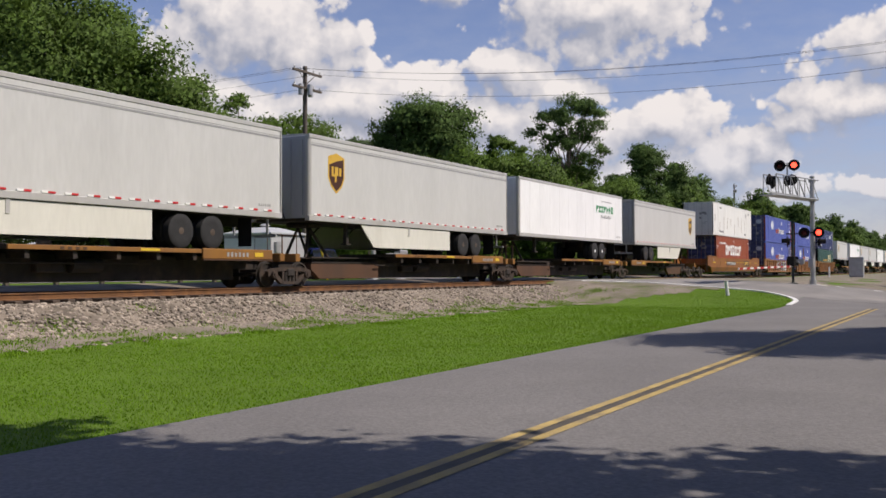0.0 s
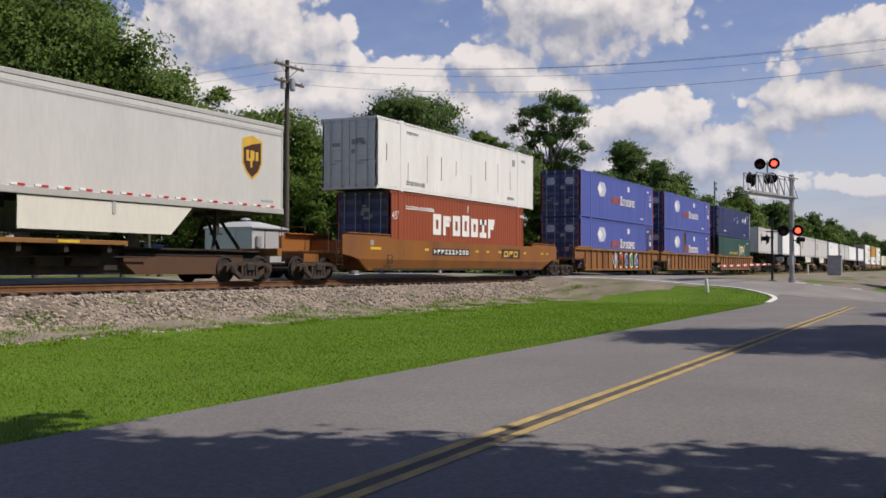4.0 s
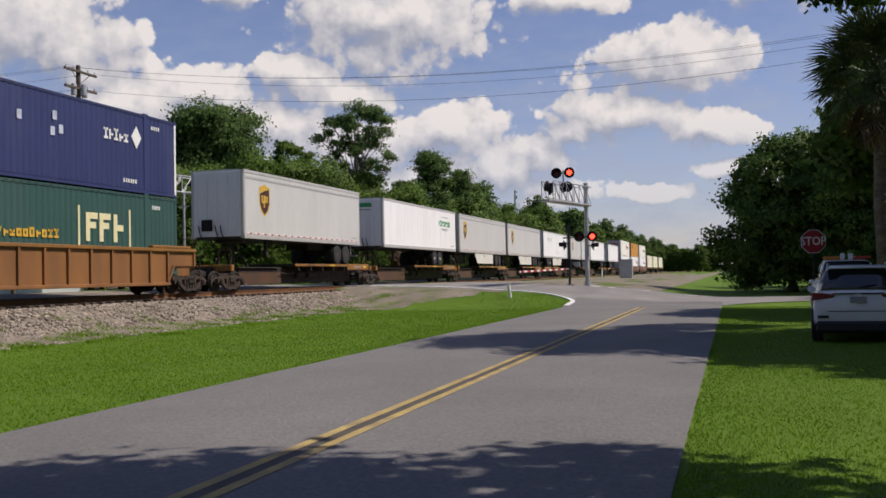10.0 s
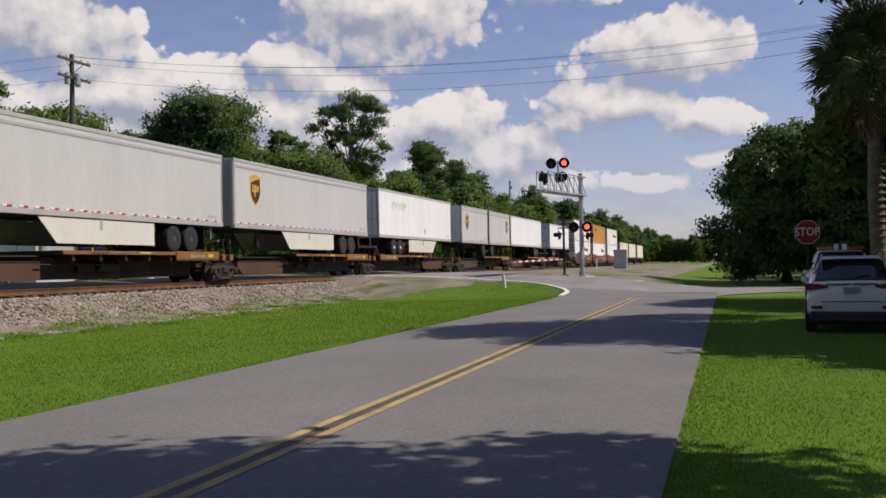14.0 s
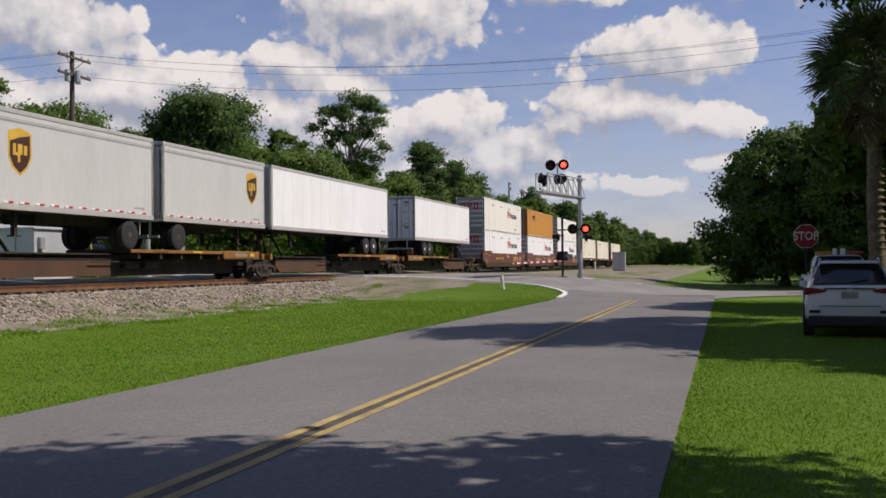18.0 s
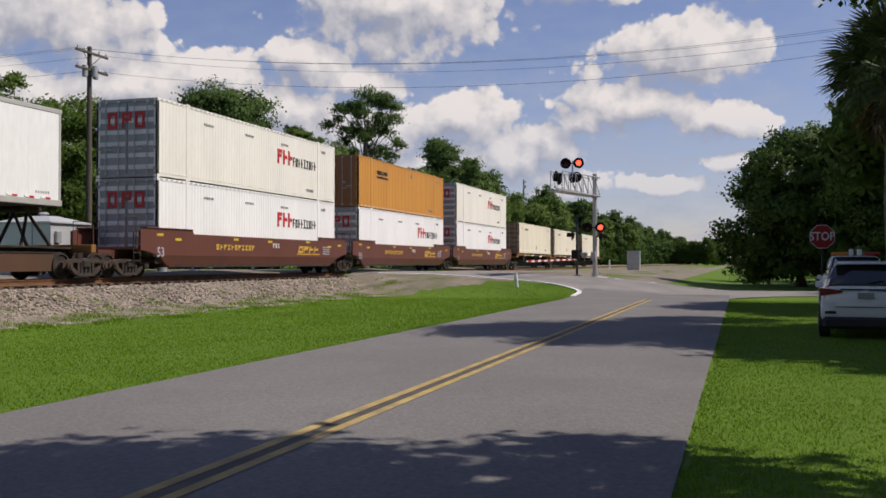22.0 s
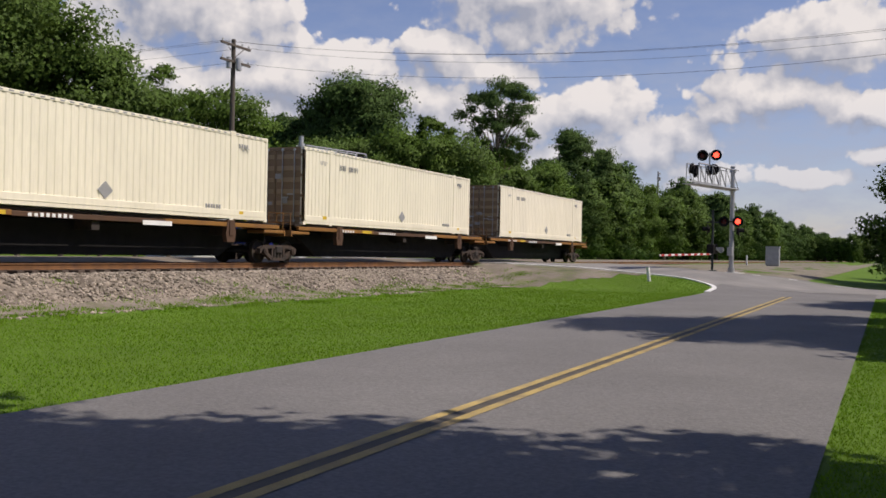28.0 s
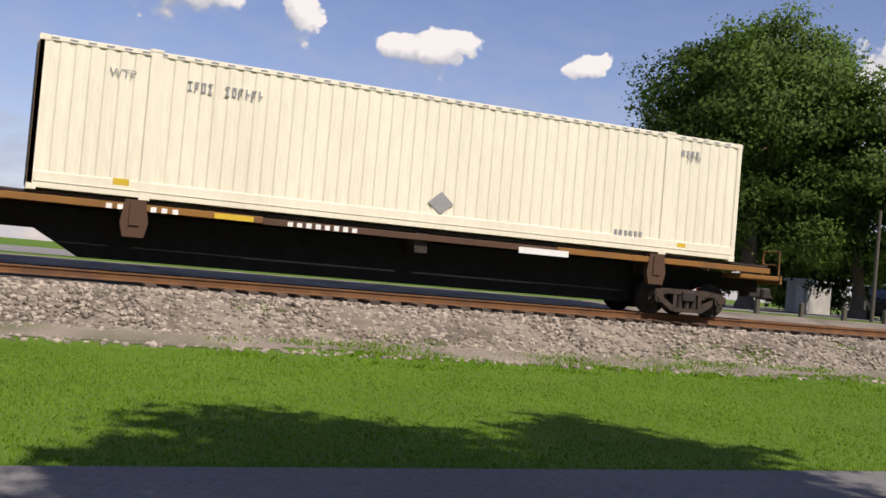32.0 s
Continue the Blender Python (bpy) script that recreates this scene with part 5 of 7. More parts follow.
def spine_car(label, y0, y1, rear, trucks, mode, group="flat cars"):
    """A skeleton flat car between y0 and y1 (train metres). rear: end that carries the trailer's wheels."""
    c = car("spine_car", label, "freight car", (y0 + y1) / 2, 0, group)
    hl = (y1 - y0) / 2
    yc = (y0 + y1) / 2
    if mode == "trailer":
        part("centre_sill", Geo().box(-0.6, 0.6, -hl + 1.9, hl - 1.9, 0.26, 0.99, 0.02).box(-0.34, 0.34, -hl, hl, 0.6, 0.99).box(-0.5, 0.5, -hl, hl, 0.98, 1.03), M["darksteel"], c)
        a, b = (hl - 10.8, hl - 0.9) if rear > 0 else (-hl + 0.9, -hl + 10.8)
        part("deck", Geo().box(-1.3, 1.3, a, b, 1.09, 1.2), M["darksteel"], c, "grimy wheel deck")
        for s in (-1, 1):
            m0, m1 = (a, b - 3.3) if rear > 0 else (a + 3.3, b)
            part("side_sill", Geo().box(s * 1.3, s * 1.36, m0, m1, 1.07, 1.19, 0.01), M["deckyellow"], c, "grimy ochre deck edge")
            n0, n1 = (b - 3.25, b) if rear > 0 else (a, a + 3.25)
            part("side_sill", Geo().box(s * 1.3, s * 1.38, n0, n1, 0.90, 1.215, 0.02), M["deckyellow"], c, "deep ochre end sill")
            part("sill_edge", Geo().box(s * 1.29, s * 1.39, n0, n1, 0.86, 0.9), M["deckrust"], c)
            if s > 0:
                plate(c, "marking", 1.365, m1 - 2.4, 1.10, 0.7, 0.07, M["dyellow"], "yellow reflective strip")
                bars(c, "marking", 1.385, (n0 + n1) / 2 - 0.6, 0.98, 6, 0.12, 0.14, 0.06, M["dgrey"], "faded car lettering", ragged=0.2)
                plate(c, "marking", 1.385, n1 - 0.9, 0.99, 0.4, 0.13, M["dyellow"], "yellow reflective strip")
                bars(c, "marking", 1.365, m0 + 1.5, 1.10, 4, 0.14, 0.06, 0.1, M["deckrust"], "rust marks")
        for i in range(7):
            yy = a + 0.6 + i * (b - a - 1.2) / 6
            part("cross_bearer", Geo().box(-1.28, 1.28, yy - 0.07, yy + 0.07, 0.86, 1.09), M["darksteel"], c)
        h0, h1 = (-hl + 1.6, a - 0.4) if rear > 0 else (b + 0.4, hl - 1.6)
        part("low_sill", Geo().slab([(h0, 0.80), (h1, 0.80), (h1, 0.26), (h0 + 0.5, 0.26), (h0, 0.6)], -0.78, 0.78), M["deckrust"], c, "rusty low middle girder")
        part("catwalk", Geo().box(-0.8, 0.8, h0, h1, 0.82, 0.86).box(0.55, 0.8, h0, h1, 1.0, 1.04), M["darksteel"], c)
        yh = (-hl + 2.2) if rear > 0 else (hl - 2.2)
        part("hitch", Geo().path([(-0.45, yh - 0.5, 1.0), (-0.25, yh, 2.1), (-0.45, yh + 0.9, 1.0)], 0.06, 8).path([(0.45, yh - 0.5, 1.0), (0.25, yh, 2.1), (0.45, yh + 0.9, 1.0)], 0.06, 8).box(-0.5, 0.5, yh - 0.4, yh + 0.4, 2.1, 2.26, 0.03), M["darksteel"], c, "folding trailer hitch")
        for e in (-1, 1):
            part("end_sill", Geo().box(-1.25, 1.25, e * (hl - 0.35), e * (hl - 0.1), 0.85, 1.12, 0.02), M["deckyellow"], c)
            part("grab_iron", Geo().path([(1.2, e * (hl - 0.2), 1.1), (1.2, e * (hl - 0.2), 1.75), (0.6, e * (hl - 0.2), 1.75), (0.6, e * (hl - 0.2), 1.1)], 0.02, 6), M["deckrust"], c)
        part("brake_gear", Geo().box(0.2, 0.8, -0.8, 0.1, 0.5, 0.8, 0.03).tube((0.7, 0.3, 0.7), (0.7, 1.3, 0.7), 0.2, 12).path([(0.9, -3, 0.75), (0.9, 3, 0.75)], 0.025, 6), M["darksteel"], c)
    else:
        part("centre_sill", Geo().slab([(-hl + 1.0, 1.2), (hl - 1.0, 1.2), (hl - 1.7, 0.95), (hl - 2.9, 0.24), (-hl + 2.9, 0.24), (-hl + 1.7, 0.95)], -0.55, 0.55).box(-0.4, 0.4, -hl, hl, 0.75, 1.1), M["black"], c, "deep black centre girder")
        for s in (-1, 1):
            part("side_sill", Geo().box(s * 1.2, s * 1.31, -hl + 0.5, -hl + 6.4, 1.24, 1.38, 0.01), M["deckyellow"], c, "grimy ochre deck edge")
            part("side_sill", Geo().box(s * 1.2, s * 1.31, hl - 6.6, hl - 0.4, 1.24, 1.38, 0.01), M["deckyellow"], c, "grimy ochre deck edge")
            part("side_sill", Geo().box(s * 1.2, s * 1.30, -hl + 6.4, hl - 6.6, 1.22, 1.36, 0.01), M["deckrust"], c, "rusty deck edge")
            if s > 0:
                bars(c, "marking", 1.31, -hl + 3.3, 1.245, 7, 0.14, 0.11, 0.07, M["dwhite"], "white stencilled car lettering", ragged=0.2)
                bars(c, "marking", 1.31, -hl + 6.9, 1.235, 8, 0.14, 0.11, 0.06, M["dwhite"], "white stencilled car lettering", ragged=0.2)
                plate(c, "marking", 1.312, -hl + 5.4, 1.25, 0.8, 0.11, M["dyellow"], "yellow reflective strip")
                plate(c, "placard", 1.31, hl - 7.6, 1.16, 1.3, 0.14, M["dwhite"], "white placard strip")
            for yy in (-6.09, 6.09):
                part("pedestal", Geo().slab([(yy - 0.2, 1.46), (yy + 0.2, 1.46), (yy + 0.27, 1.0), (yy + 0.2, 0.72), (yy - 0.2, 0.72), (yy - 0.27, 1.0)], s * 1.16, s * 1.33).box(s * 1.33, s * 1.36, yy - 0.1, yy + 0.1, 0.95, 1.4), M["deckrust"], c, "rusty container pedestal")
        for yy in (-6.09, 0, 6.09):
            part("cross_arm", Geo().box(-1.2, 1.2, yy - 0.15, yy + 0.15, 0.95, 1.42), M["darksteel"], c)
        part("deck", Geo().box(-1.2, 1.2, -hl + 0.4, hl - 0.4, 1.40, 1.455), M["darksteel"], c)
        for e in (-1, 1):
            part("end_platform", Geo().box(-1.28, 1.28, e * (hl - 1.3), e * (hl - 0.05), 1.08, 1.2, 0.02).box(-1.3, 1.3, e * (hl - 0.06), e * hl, 1.0, 1.22), M["deckyellow"], c, "ochre end platform")
            part("grab_iron", Geo().path([(1.22, e * (hl - 0.05), 1.2), (1.22, e * (hl - 0.05), 1.85), (0.6, e * (hl - 0.05), 1.85), (0.6, e * (hl - 0.05), 1.2)], 0.022, 6), M["deckyellow"], c)
            part("grab_iron", Geo().path([(1.22, e * (hl - 0.05), 1.5), (0.6, e * (hl - 0.05), 1.5)], 0.018, 6), M["deckyellow"], c)
    for yt in trucks:
        bogie(c, yt - yc)
    for e in (-1, 1):
        if any(abs(yt - yc - e * hl) < 3.2 for yt in trucks):
            couple(c, e * (hl - 0.2), e)
    return c


def well_car(label, y0, y1, paint_m, style, trucks, group="well cars", letters=True):
    """A double-stack well car between y0 and y1."""
    c = car("well_car", label, "freight car", (y0 + y1) / 2, 0, group)
    hl, yc = (y1 - y0) / 2, (y0 + y1) / 2
    for s in (-1, 1):
        if style == "smooth":
            e = hl - 0.2
            up = [(-e, 0.98), (-e + 0.5, 0.92), (-e + 1.1, 0.80), (e - 1.1, 0.80), (e - 0.5, 0.92), (e, 0.98), (e, 1.66), (e - 0.5, 1.78), (e - 3.4, 1.78), (e - 3.5, 1.62), (-e + 3.5, 1.62), (-e + 3.4, 1.78), (-e + 0.5, 1.78), (-e, 1.66)]
            sw = part("side_wall", Geo().slab(up, s * 1.36, s * 1.45), paint_m, c, "painted steel well side")
            lo = [(-e + 1.1, 0.80), (e - 1.1, 0.80), (e - 2.0, 0.36), (-e + 2.0, 0.36)]
            g = Geo()
            for (ya, za), (yb, zb) in ((lo[0], lo[1]),):
                g.add([(s * 1.45, ya, za), (s * 1.45, yb, zb), (s * 1.30, lo[2][0], 0.36), (s * 1.30, lo[3][0], 0.36), (s * 1.36, ya, za), (s * 1.36, yb, zb), (s * 1.2, lo[2][0], 0.36), (s * 1.2, lo[3][0], 0.36)], [(0, 1, 2, 3), (7, 6, 5, 4), (3, 2, 6, 7), (1, 5, 6, 2), (0, 3, 7, 4)])
            part("lower_side", g, paint_m, c)
            for ye in (-1, 1):
                part("top_ledge", Geo().box(s * 1.2, s * 1.49, ye * (e - 0.3), ye * (e - 3.4), 1.76, 1.80, 0.01), paint_m, c)
        else:
            e = hl - 0.2
            up = [(-e, 1.05), (-e + 1.5, 1.05), (-e + 1.9, 0.34), (e - 1.9, 0.34), (e - 1.5, 1.05), (e, 1.05), (e, 1.60), (-e, 1.60)]
            part("side_wall", Geo().slab(up, s * 1.33, s * 1.37), paint_m, c, "rusty brown well side")
            part("top_chord", Geo().box(s * 1.33, s * 1.47, -e, e, 1.58, 1.70, 0.015), M["deckyellow"], c, "ochre top chord")
            part("bottom_chord", Geo().box(s * 1.33, s * 1.45, -e + 1.8, e - 1.8, 0.32, 0.44, 0.015), paint_m, c)
            n = 14
            for i in range(n):
                yy = -e + 1.95 + i * (2 * e - 3.9) / (n - 1)
                part("side_post", Geo().box(s * 1.37, s * 1.45, yy - 0.045, yy + 0.045, 0.43, 1.59), paint_m, c)
            for ye in (-1, 1):
                part("top_ledge", Geo().box(s * 1.2, s * 1.48, ye * (e - 0.4), ye * (e - 3.0), 1.70, 1.80, 0.02), M["deckyellow"], c)
                part("end_post", Geo().box(s * 1.37, s * 1.43, ye * e, ye * (e - 0.12), 1.05, 1.6), paint_m, c)
                part("end_brace", Geo().slab([(ye * (e - 1.5), 1.06), (ye * (e - 1.9), 0.44), (ye * (e - 2.0), 0.44), (ye * (e - 1.6), 1.06)], s * 1.37, s * 1.46), paint_m, c)
    part("floor", Geo().box(-1.33, 1.33, -hl + 2.6, hl - 2.6, 0.36, 0.5).box(-1.3, 1.3, -8.3, -7.9, 0.5, 0.69).box(-1.3, 1.3, 7.9, 8.3, 0.5, 0.69).box(-1.3, 1.3, -6.3, -5.9, 0.5, 0.69).box(-1.3, 1.3, 5.9, 6.3, 0.5, 0.69), M["darksteel"], c)
    for e in (-1, 1):
        part("end_platform", Geo().box(-1.34, 1.34, e * (hl - 2.2), e * (hl - 0.1), 0.98, 1.1, 0.02).box(-0.5, 0.5, e * (hl - 2.2), e * (hl + 0.9), 0.68, 0.98), paint_m, c)
        part("end_wall", Geo().box(-1.34, 1.34, e * (hl - 2.25), e * (hl - 2.15), 0.4, 1.55), paint_m, c)
        part("grab_iron", Geo().path([(1.3, e * (hl - 0.15), 1.1), (1.3, e * (hl - 0.15), 2.1), (0.85, e * (hl - 0.15), 2.1), (0.85, e * (hl - 0.15), 1.1)], 0.022, 6), M["deckrust"], c)
        part("grab_iron", Geo().path([(-1.3, e * (hl - 0.15), 1.1), (-1.3, e * (hl - 0.15), 2.0), (-0.2, e * (hl - 0.15), 2.0), (-0.2, e * (hl - 0.15), 1.1)], 0.022, 6), M["deckrust"], c)
        ladder(c, 1.40, e * (hl - 0.05), 0.45, 1.6)
    for yt in trucks:
        bogie(c, yt - yc)
    return c


def stack_marks(c, colours, x, y, z, h):
    for n, w, m, k in colours:
        bars(c, "brand_lettering", x, y, z, n, w, h * k, w * 0.28, m, "large painted brand lettering", ragged=0.12)
        y += n * w * 1.28 + 0.02


def build_train():
    hw = 1.297
    # first set: trailers on a linked flat car
    A = trailer("pale grey box trailer with a cream skirt", -193.4, 16.15, 1, M["palegrey"], M["nosegrey"], (4.6, 3.28), None, True, (-7.0, 2.3), RIMD)
    B = trailer("pale grey box trailer with a brown shield emblem", -175.75, 16.15, 1, M["palegrey"], M["nosegrey"], (4.55, 3.3), -6.9, True, (-4.8, 2.2), RIMD)
    C = trailer("plain white box trailer with green lettering", -158.15, 16.2, 1, M["white"], M["noselight"], (5.02, 3.76), None, False, None, RIM, 12, False)
    D = trailer("pale grey box trailer standing tail first", -139.45, 16.1, -1, M["palegrey"], M["nosegrey"], (4.0, 2.7), 5.9, True, (-2.6, 3.6), RIMD)
    for c in (C,):
        bars(c, "brand_lettering", hw, 3.2, 4.06, 7, 0.36, 0.44, 0.09, M["dgreen"], "large green painted brand lettering", ragged=0.12)
        plate(c, "marking", hw, 4.2, 4.72, 1.7, 0.05, M["dgrey"], "thin grey line")
        lettering(c, "lettering", "TRAILER LEASING", hw + 0.006, 4.0, 3.74, 0.17, M["dblack"], "small dark lettering")
    spine_car("grimy ochre skeleton flat car for trailers", -202.5, -185.0, 1, (-202.3, -184.6), "trailer")
    spine_car("grimy ochre skeleton flat car for trailers", -184.6, -167.4, 1, (-167.2,), "trailer")
    spine_car("grimy ochre skeleton flat car for trailers", -167.0, -149.8, 1, (-149.5,), "trailer")
    spine_car("grimy ochre skeleton flat car for trailers", -149.3, -131.3, -1, (-132.9,), "trailer")
    # ochre well car with two containers
    W = well_car("ochre steel well car with patched paint", -128.2, -105.9, M["ochre"], "smooth", (-129.0, -105.4))
    plate(W, "marking", 1.45, -6.4, 0.95, 0.9, 0.42, M["ochre"], "repainted patch")
    lettering(W, "lettering", "53", 1.454, -7.8, 0.62, 0.40, M["dblack"], "black stencilled numeral")
    plate(W, "marking", 1.45, -9.0, 1.18, 0.8, 0.10, M["dyellow"], "yellow reflective strip")
    plate(W, "marking", 1.45, -9.0, 1.35, 0.25, 0.2, M["dgrey"], "grey sticker")
    plate(W, "marking", 1.45, -4.6, 1.2, 0.35, 0.1, M["dyellow"], "yellow reflective strip")
    plate(W, "number_panel", 1.45, -3.9, 1.02, 3.6, 0.30, M["dblack"], "black number panel")
    bars(W, "marking", 1.46, -3.8, 1.07, 10, 0.24, 0.2, 0.11, M["dwhite"], "white car lettering")
    plate(W, "brand_panel", 1.45, 3.4, 0.95, 2.3, 0.46, M["dblack"], "black brand panel")
    bars(W, "brand_lettering", 1.46, 3.6, 1.02, 3, 0.5, 0.3, 0.12, M["dgold"], "gold brand letters", slant=0.3)
    for yy in (0.4, 1.6, 3.0, 6.2, 8.6, 9.4):
        plate(W, "marking", 1.45, yy, 1.2, 0.32, 0.09, M["dyellow"], "yellow reflective strip")
    c1 = container("shipping_container", "long white ribbed container on a red container", -117.28, 3.598, 16.15, M["boxwhite"], M["doorpale"], 0.9, 0.01, ribs=6)
    plate(c1, "placard", hw, 5.3, 2.1, 0.3, 0.34, M["dgrey"], "grey diamond placard")
    bars(c1, "marking", hw, -5.7, 2.45, 7, 0.1, 0.1, 0.05, M["dgrey"], "small grey lettering")
    bars(c1, "marking", hw, -5.7, 0.32, 9, 0.13, 0.16, 0.05, M["dgrey"], "small grey lettering")
    g = Geo()
    r = random.Random(8)
    for i in range(9):
        yy = -7.2 + i * 1.55 + r.uniform(-0.2, 0.2)
        zz = r.uniform(0.35, 1.2)
        g.box(hw - 0.03, hw - 0.006, yy, yy + 0.03, zz, zz + r.uniform(0.6, 1.5))
    part("rust_streak", g, M["doorbrown"], c1, "thin rust streaks at the ribs")
    c2 = container("shipping_container", "red-brown container with big white lettering", -117.43, 0.70, 13.75, M["red"], M["navy"], 0.27, 0.014, 2.896, 6.09)
    stack_marks(c2, [(7, 0.74, M["dwhite"], 1.0)], hw, -3.2, 1.22, 0.98)
    bars(c2, "brand_lettering", hw, -5.6, 2.2, 14, 0.13, 0.17, 0.05, M["dwhite"], "small white lettering", ragged=0.3)
    lettering(c2, "lettering", "45'", hw + 0.006, -6.75, 1.75, 0.34, M["dwhite"], "white size numeral")
    plate(c2, "marking", hw, 0.2, 2.35, 0.08, 0.3, M["dwhite"], "white mark")
    # blue double stacks on three linked wells
    for i, (a, b) in enumerate(((-103.2, -84.2), (-83.9, -64.3), (-64.0, -44.9))):
        w = well_car("rusty brown well car with ribbed sides", a, b, M["wellbrown"], "ribbed", ((-103.6, -84.0), (-64.15,), (-44.9,))[i])
        if i == 0:
            for k, mk in enumerate((M["dpale"], M["dred"], M["gblue"], M["dgreen"], M["gblue"])):
                yy = -1.85 + k * 1.25
                ring = [(yy + 0.5 + 0.46 * math.cos(q * 0.5236 + 0.2 * k) * (1 + 0.14 * math.sin(3.1 * q + k)), 1.0 + 0.5 * math.sin(q * 0.5236 + 0.2 * k) * (1 + 0.12 * math.cos(2.3 * q + k))) for q in range(12)]
                part("graffiti", Geo().slab(ring, 1.36, 1.376), mk, w, "bright spray-painted blob")
                part("graffiti", Geo().path([(1.38, a, b) for a, b in ring[1:10]], 0.04, 5), M["dwhite"], w, "white spray-painted outline")
                part("graffiti", Geo().path([(1.385, yy + 0.25, 1.25), (1.385, yy + 0.45, 0.75), (1.385, yy + 0.6, 1.1), (1.385, yy + 0.75, 0.7)], 0.045, 5), M["dpale"] if k != 1 else M["dgreen"], w, "spray-painted zigzag")
        plate(w, "number_panel", 1.37, -7.6, 0.7, 0.7, 0.6, M["dblack"], "black data panel") if i else None
        for k in range(3):
            bars(w, "marking", 1.38, -7.5, 0.78 + 0.17 * k, 4, 0.1, 0.09, 0.04, M["dwhite"], "white data lettering") if i else None
    for yc, (lo, hi) in ((-93.57, ("blue", "blue")), (-74.2, ("blue", "blue")), (-54.3, ("green", "navy"))):
        for z, m in ((0.70, lo), (3.61, hi)):
            nm = {"blue": "mid-blue ribbed container with white and orange lettering", "green": "dark green container with a white emblem", "navy": "navy blue container above a green one"}[m]
            c = container("shipping_container", nm, yc, z, 16.2, M[m], M["navy"] if m != "green" else M["black"], 0.27, 0.02, edge=M["dorange"] if m == "blue" else (M["dwhite"] if m == "navy" else None))
            if m == "blue":
                stack_marks(c, [(5, 0.30, M["dorange"], 0.85), (1, 0.36, M["dwhite"], 1.15), (9, 0.25, M["dwhite"], 0.85)], hw, -1.95, 1.14, 0.58)
                part("emblem", Geo().slab([(-4.9, 1.95), (-4.4, 1.45), (-3.5, 1.5), (-3.1, 1.95), (-3.5, 2.4), (-4.4, 2.4)], hw - 0.01, hw + 0.004), M["dpale"], c, "faded pale hexagonal emblem")
                part("emblem", Geo().slab([(-4.75, 1.95), (-4.35, 1.6), (-3.95, 1.95), (-4.35, 2.3)], hw, hw + 0.008), M["dwhite"], c, "white emblem")
                for xx in (-0.62, 0.62):
                    part("door_emblem", Geo().slab([(xx - 0.34, 2.2), (xx - 0.18, 2.42), (xx + 0.18, 2.42), (xx + 0.34, 2.2), (xx + 0.18, 1.98), (xx - 0.18, 1.98)], -8.116, -8.09, "y"), M["dpale"], c, "pale hexagonal door emblem")
                plate(c, "placard", hw, 1.6, 2.15, 0.45, 0.36, M["dwhite"], "white placard")
                lettering(c, "lettering", "53", hw + 0.006, 7.05, 1.9, 0.34, M["dwhite"], "white size numeral")
                plate(c, "placard", hw, 7.05, 1.4, 0.45, 0.32, M["dwhite"], "white placard")
                if z < 1 and yc < -90:
                    plate(c, "repair_patch", hw - 0.002, 6.3, 0.2, 1.66, 2.5, M["navy"], "dark blue replacement panel")
                if z < 1 and yc > -90:
                    plate(c, "rust_patch", hw, -1.9, 1.75, 0.75, 0.95, M["dooramber"], "rusty orange scrape")
                    plate(c, "rust_patch", hw, -1.6, 1.2, 0.5, 1.5, M["doorbrown"], "brown scrape")
            elif m == "navy":
                bars(c, "brand_lettering", hw, 3.6, 1.75, 5, 0.24, 0.42, 0.05, M["dwhite"], "white brand lettering", ragged=0.4)
                part("emblem", Geo().slab([(5.2, 2.0), (5.5, 1.6), (5.8, 2.0), (5.5, 2.4)], hw - 0.01, hw + 0.005), M["dwhite"], c, "white emblem")
                for yy, zz in ((1.0, 2.0), (1.3, 1.6), (0.9, 1.5), (-0.6, 1.8)):
                    plate(c, "marking", hw, yy, zz, 0.2, 0.28, M["dpale"], "pale emblem mark")
                bars(c, "marking", hw, -5.6, 0.5, 6, 0.14, 0.2, 0.07, M["dwhite"], "white lettering", ragged=0.3)
            else:
                bars(c, "brand_lettering", hw, 2.6, 1.15, 3, 0.62, 0.95, 0.1, M["dcream"], "large white brand letters")
                plate(c, "emblem", hw, 2.2, 1.0, 0.09, 1.3, M["dcream"], "white bracket")
                plate(c, "emblem", hw, 5.0, 1.0, 0.09, 1.3, M["dcream"], "white bracket")
                bars(c, "brand_lettering", hw, -2.9, 1.2, 15, 0.22, 0.3, 0.06, M["dgold"], "gold lettering", ragged=0.4)
    # second set of trailers
    trailer("shorter pale grey box trailer with a shield emblem", -33.9, 13.8, 1, M["palegrey"], M["noselight"], (3.2, 2.0), -5.4, True, None, RIMD, 0)
    w2 = trailer("white box trailer with green lettering near its tail", -14.9, 16.2, 1, M["white"], M["noselight"], (5.4, 4.12), None, False, None, RIM, 12, False)
    bars(w2, "brand_lettering", hw, 3.6, 4.06, 7, 0.34, 0.42, 0.09, M["dgreen"], "large green painted brand lettering", ragged=0.12)
    lettering(w2, "lettering", "TRAILER LEASING", hw + 0.006, 4.3, 3.76, 0.16, M["dblack"], "small dark lettering")
    part("brand_lettering", Geo().box(-0.6, 0.55, -8.14, -8.12, 4.75, 5.0), M["dgreen"], w2, "green lettering on the nose")
    part("brand_lettering", Geo().box(-0.55, 0.5, -8.14, -8.12, 4.55, 4.62), M["dgrey"], w2, "small grey lettering on the nose")
    plate(w2, "marking", hw, 4.4, 4.70, 1.7, 0.05, M["dgrey"], "thin grey line")
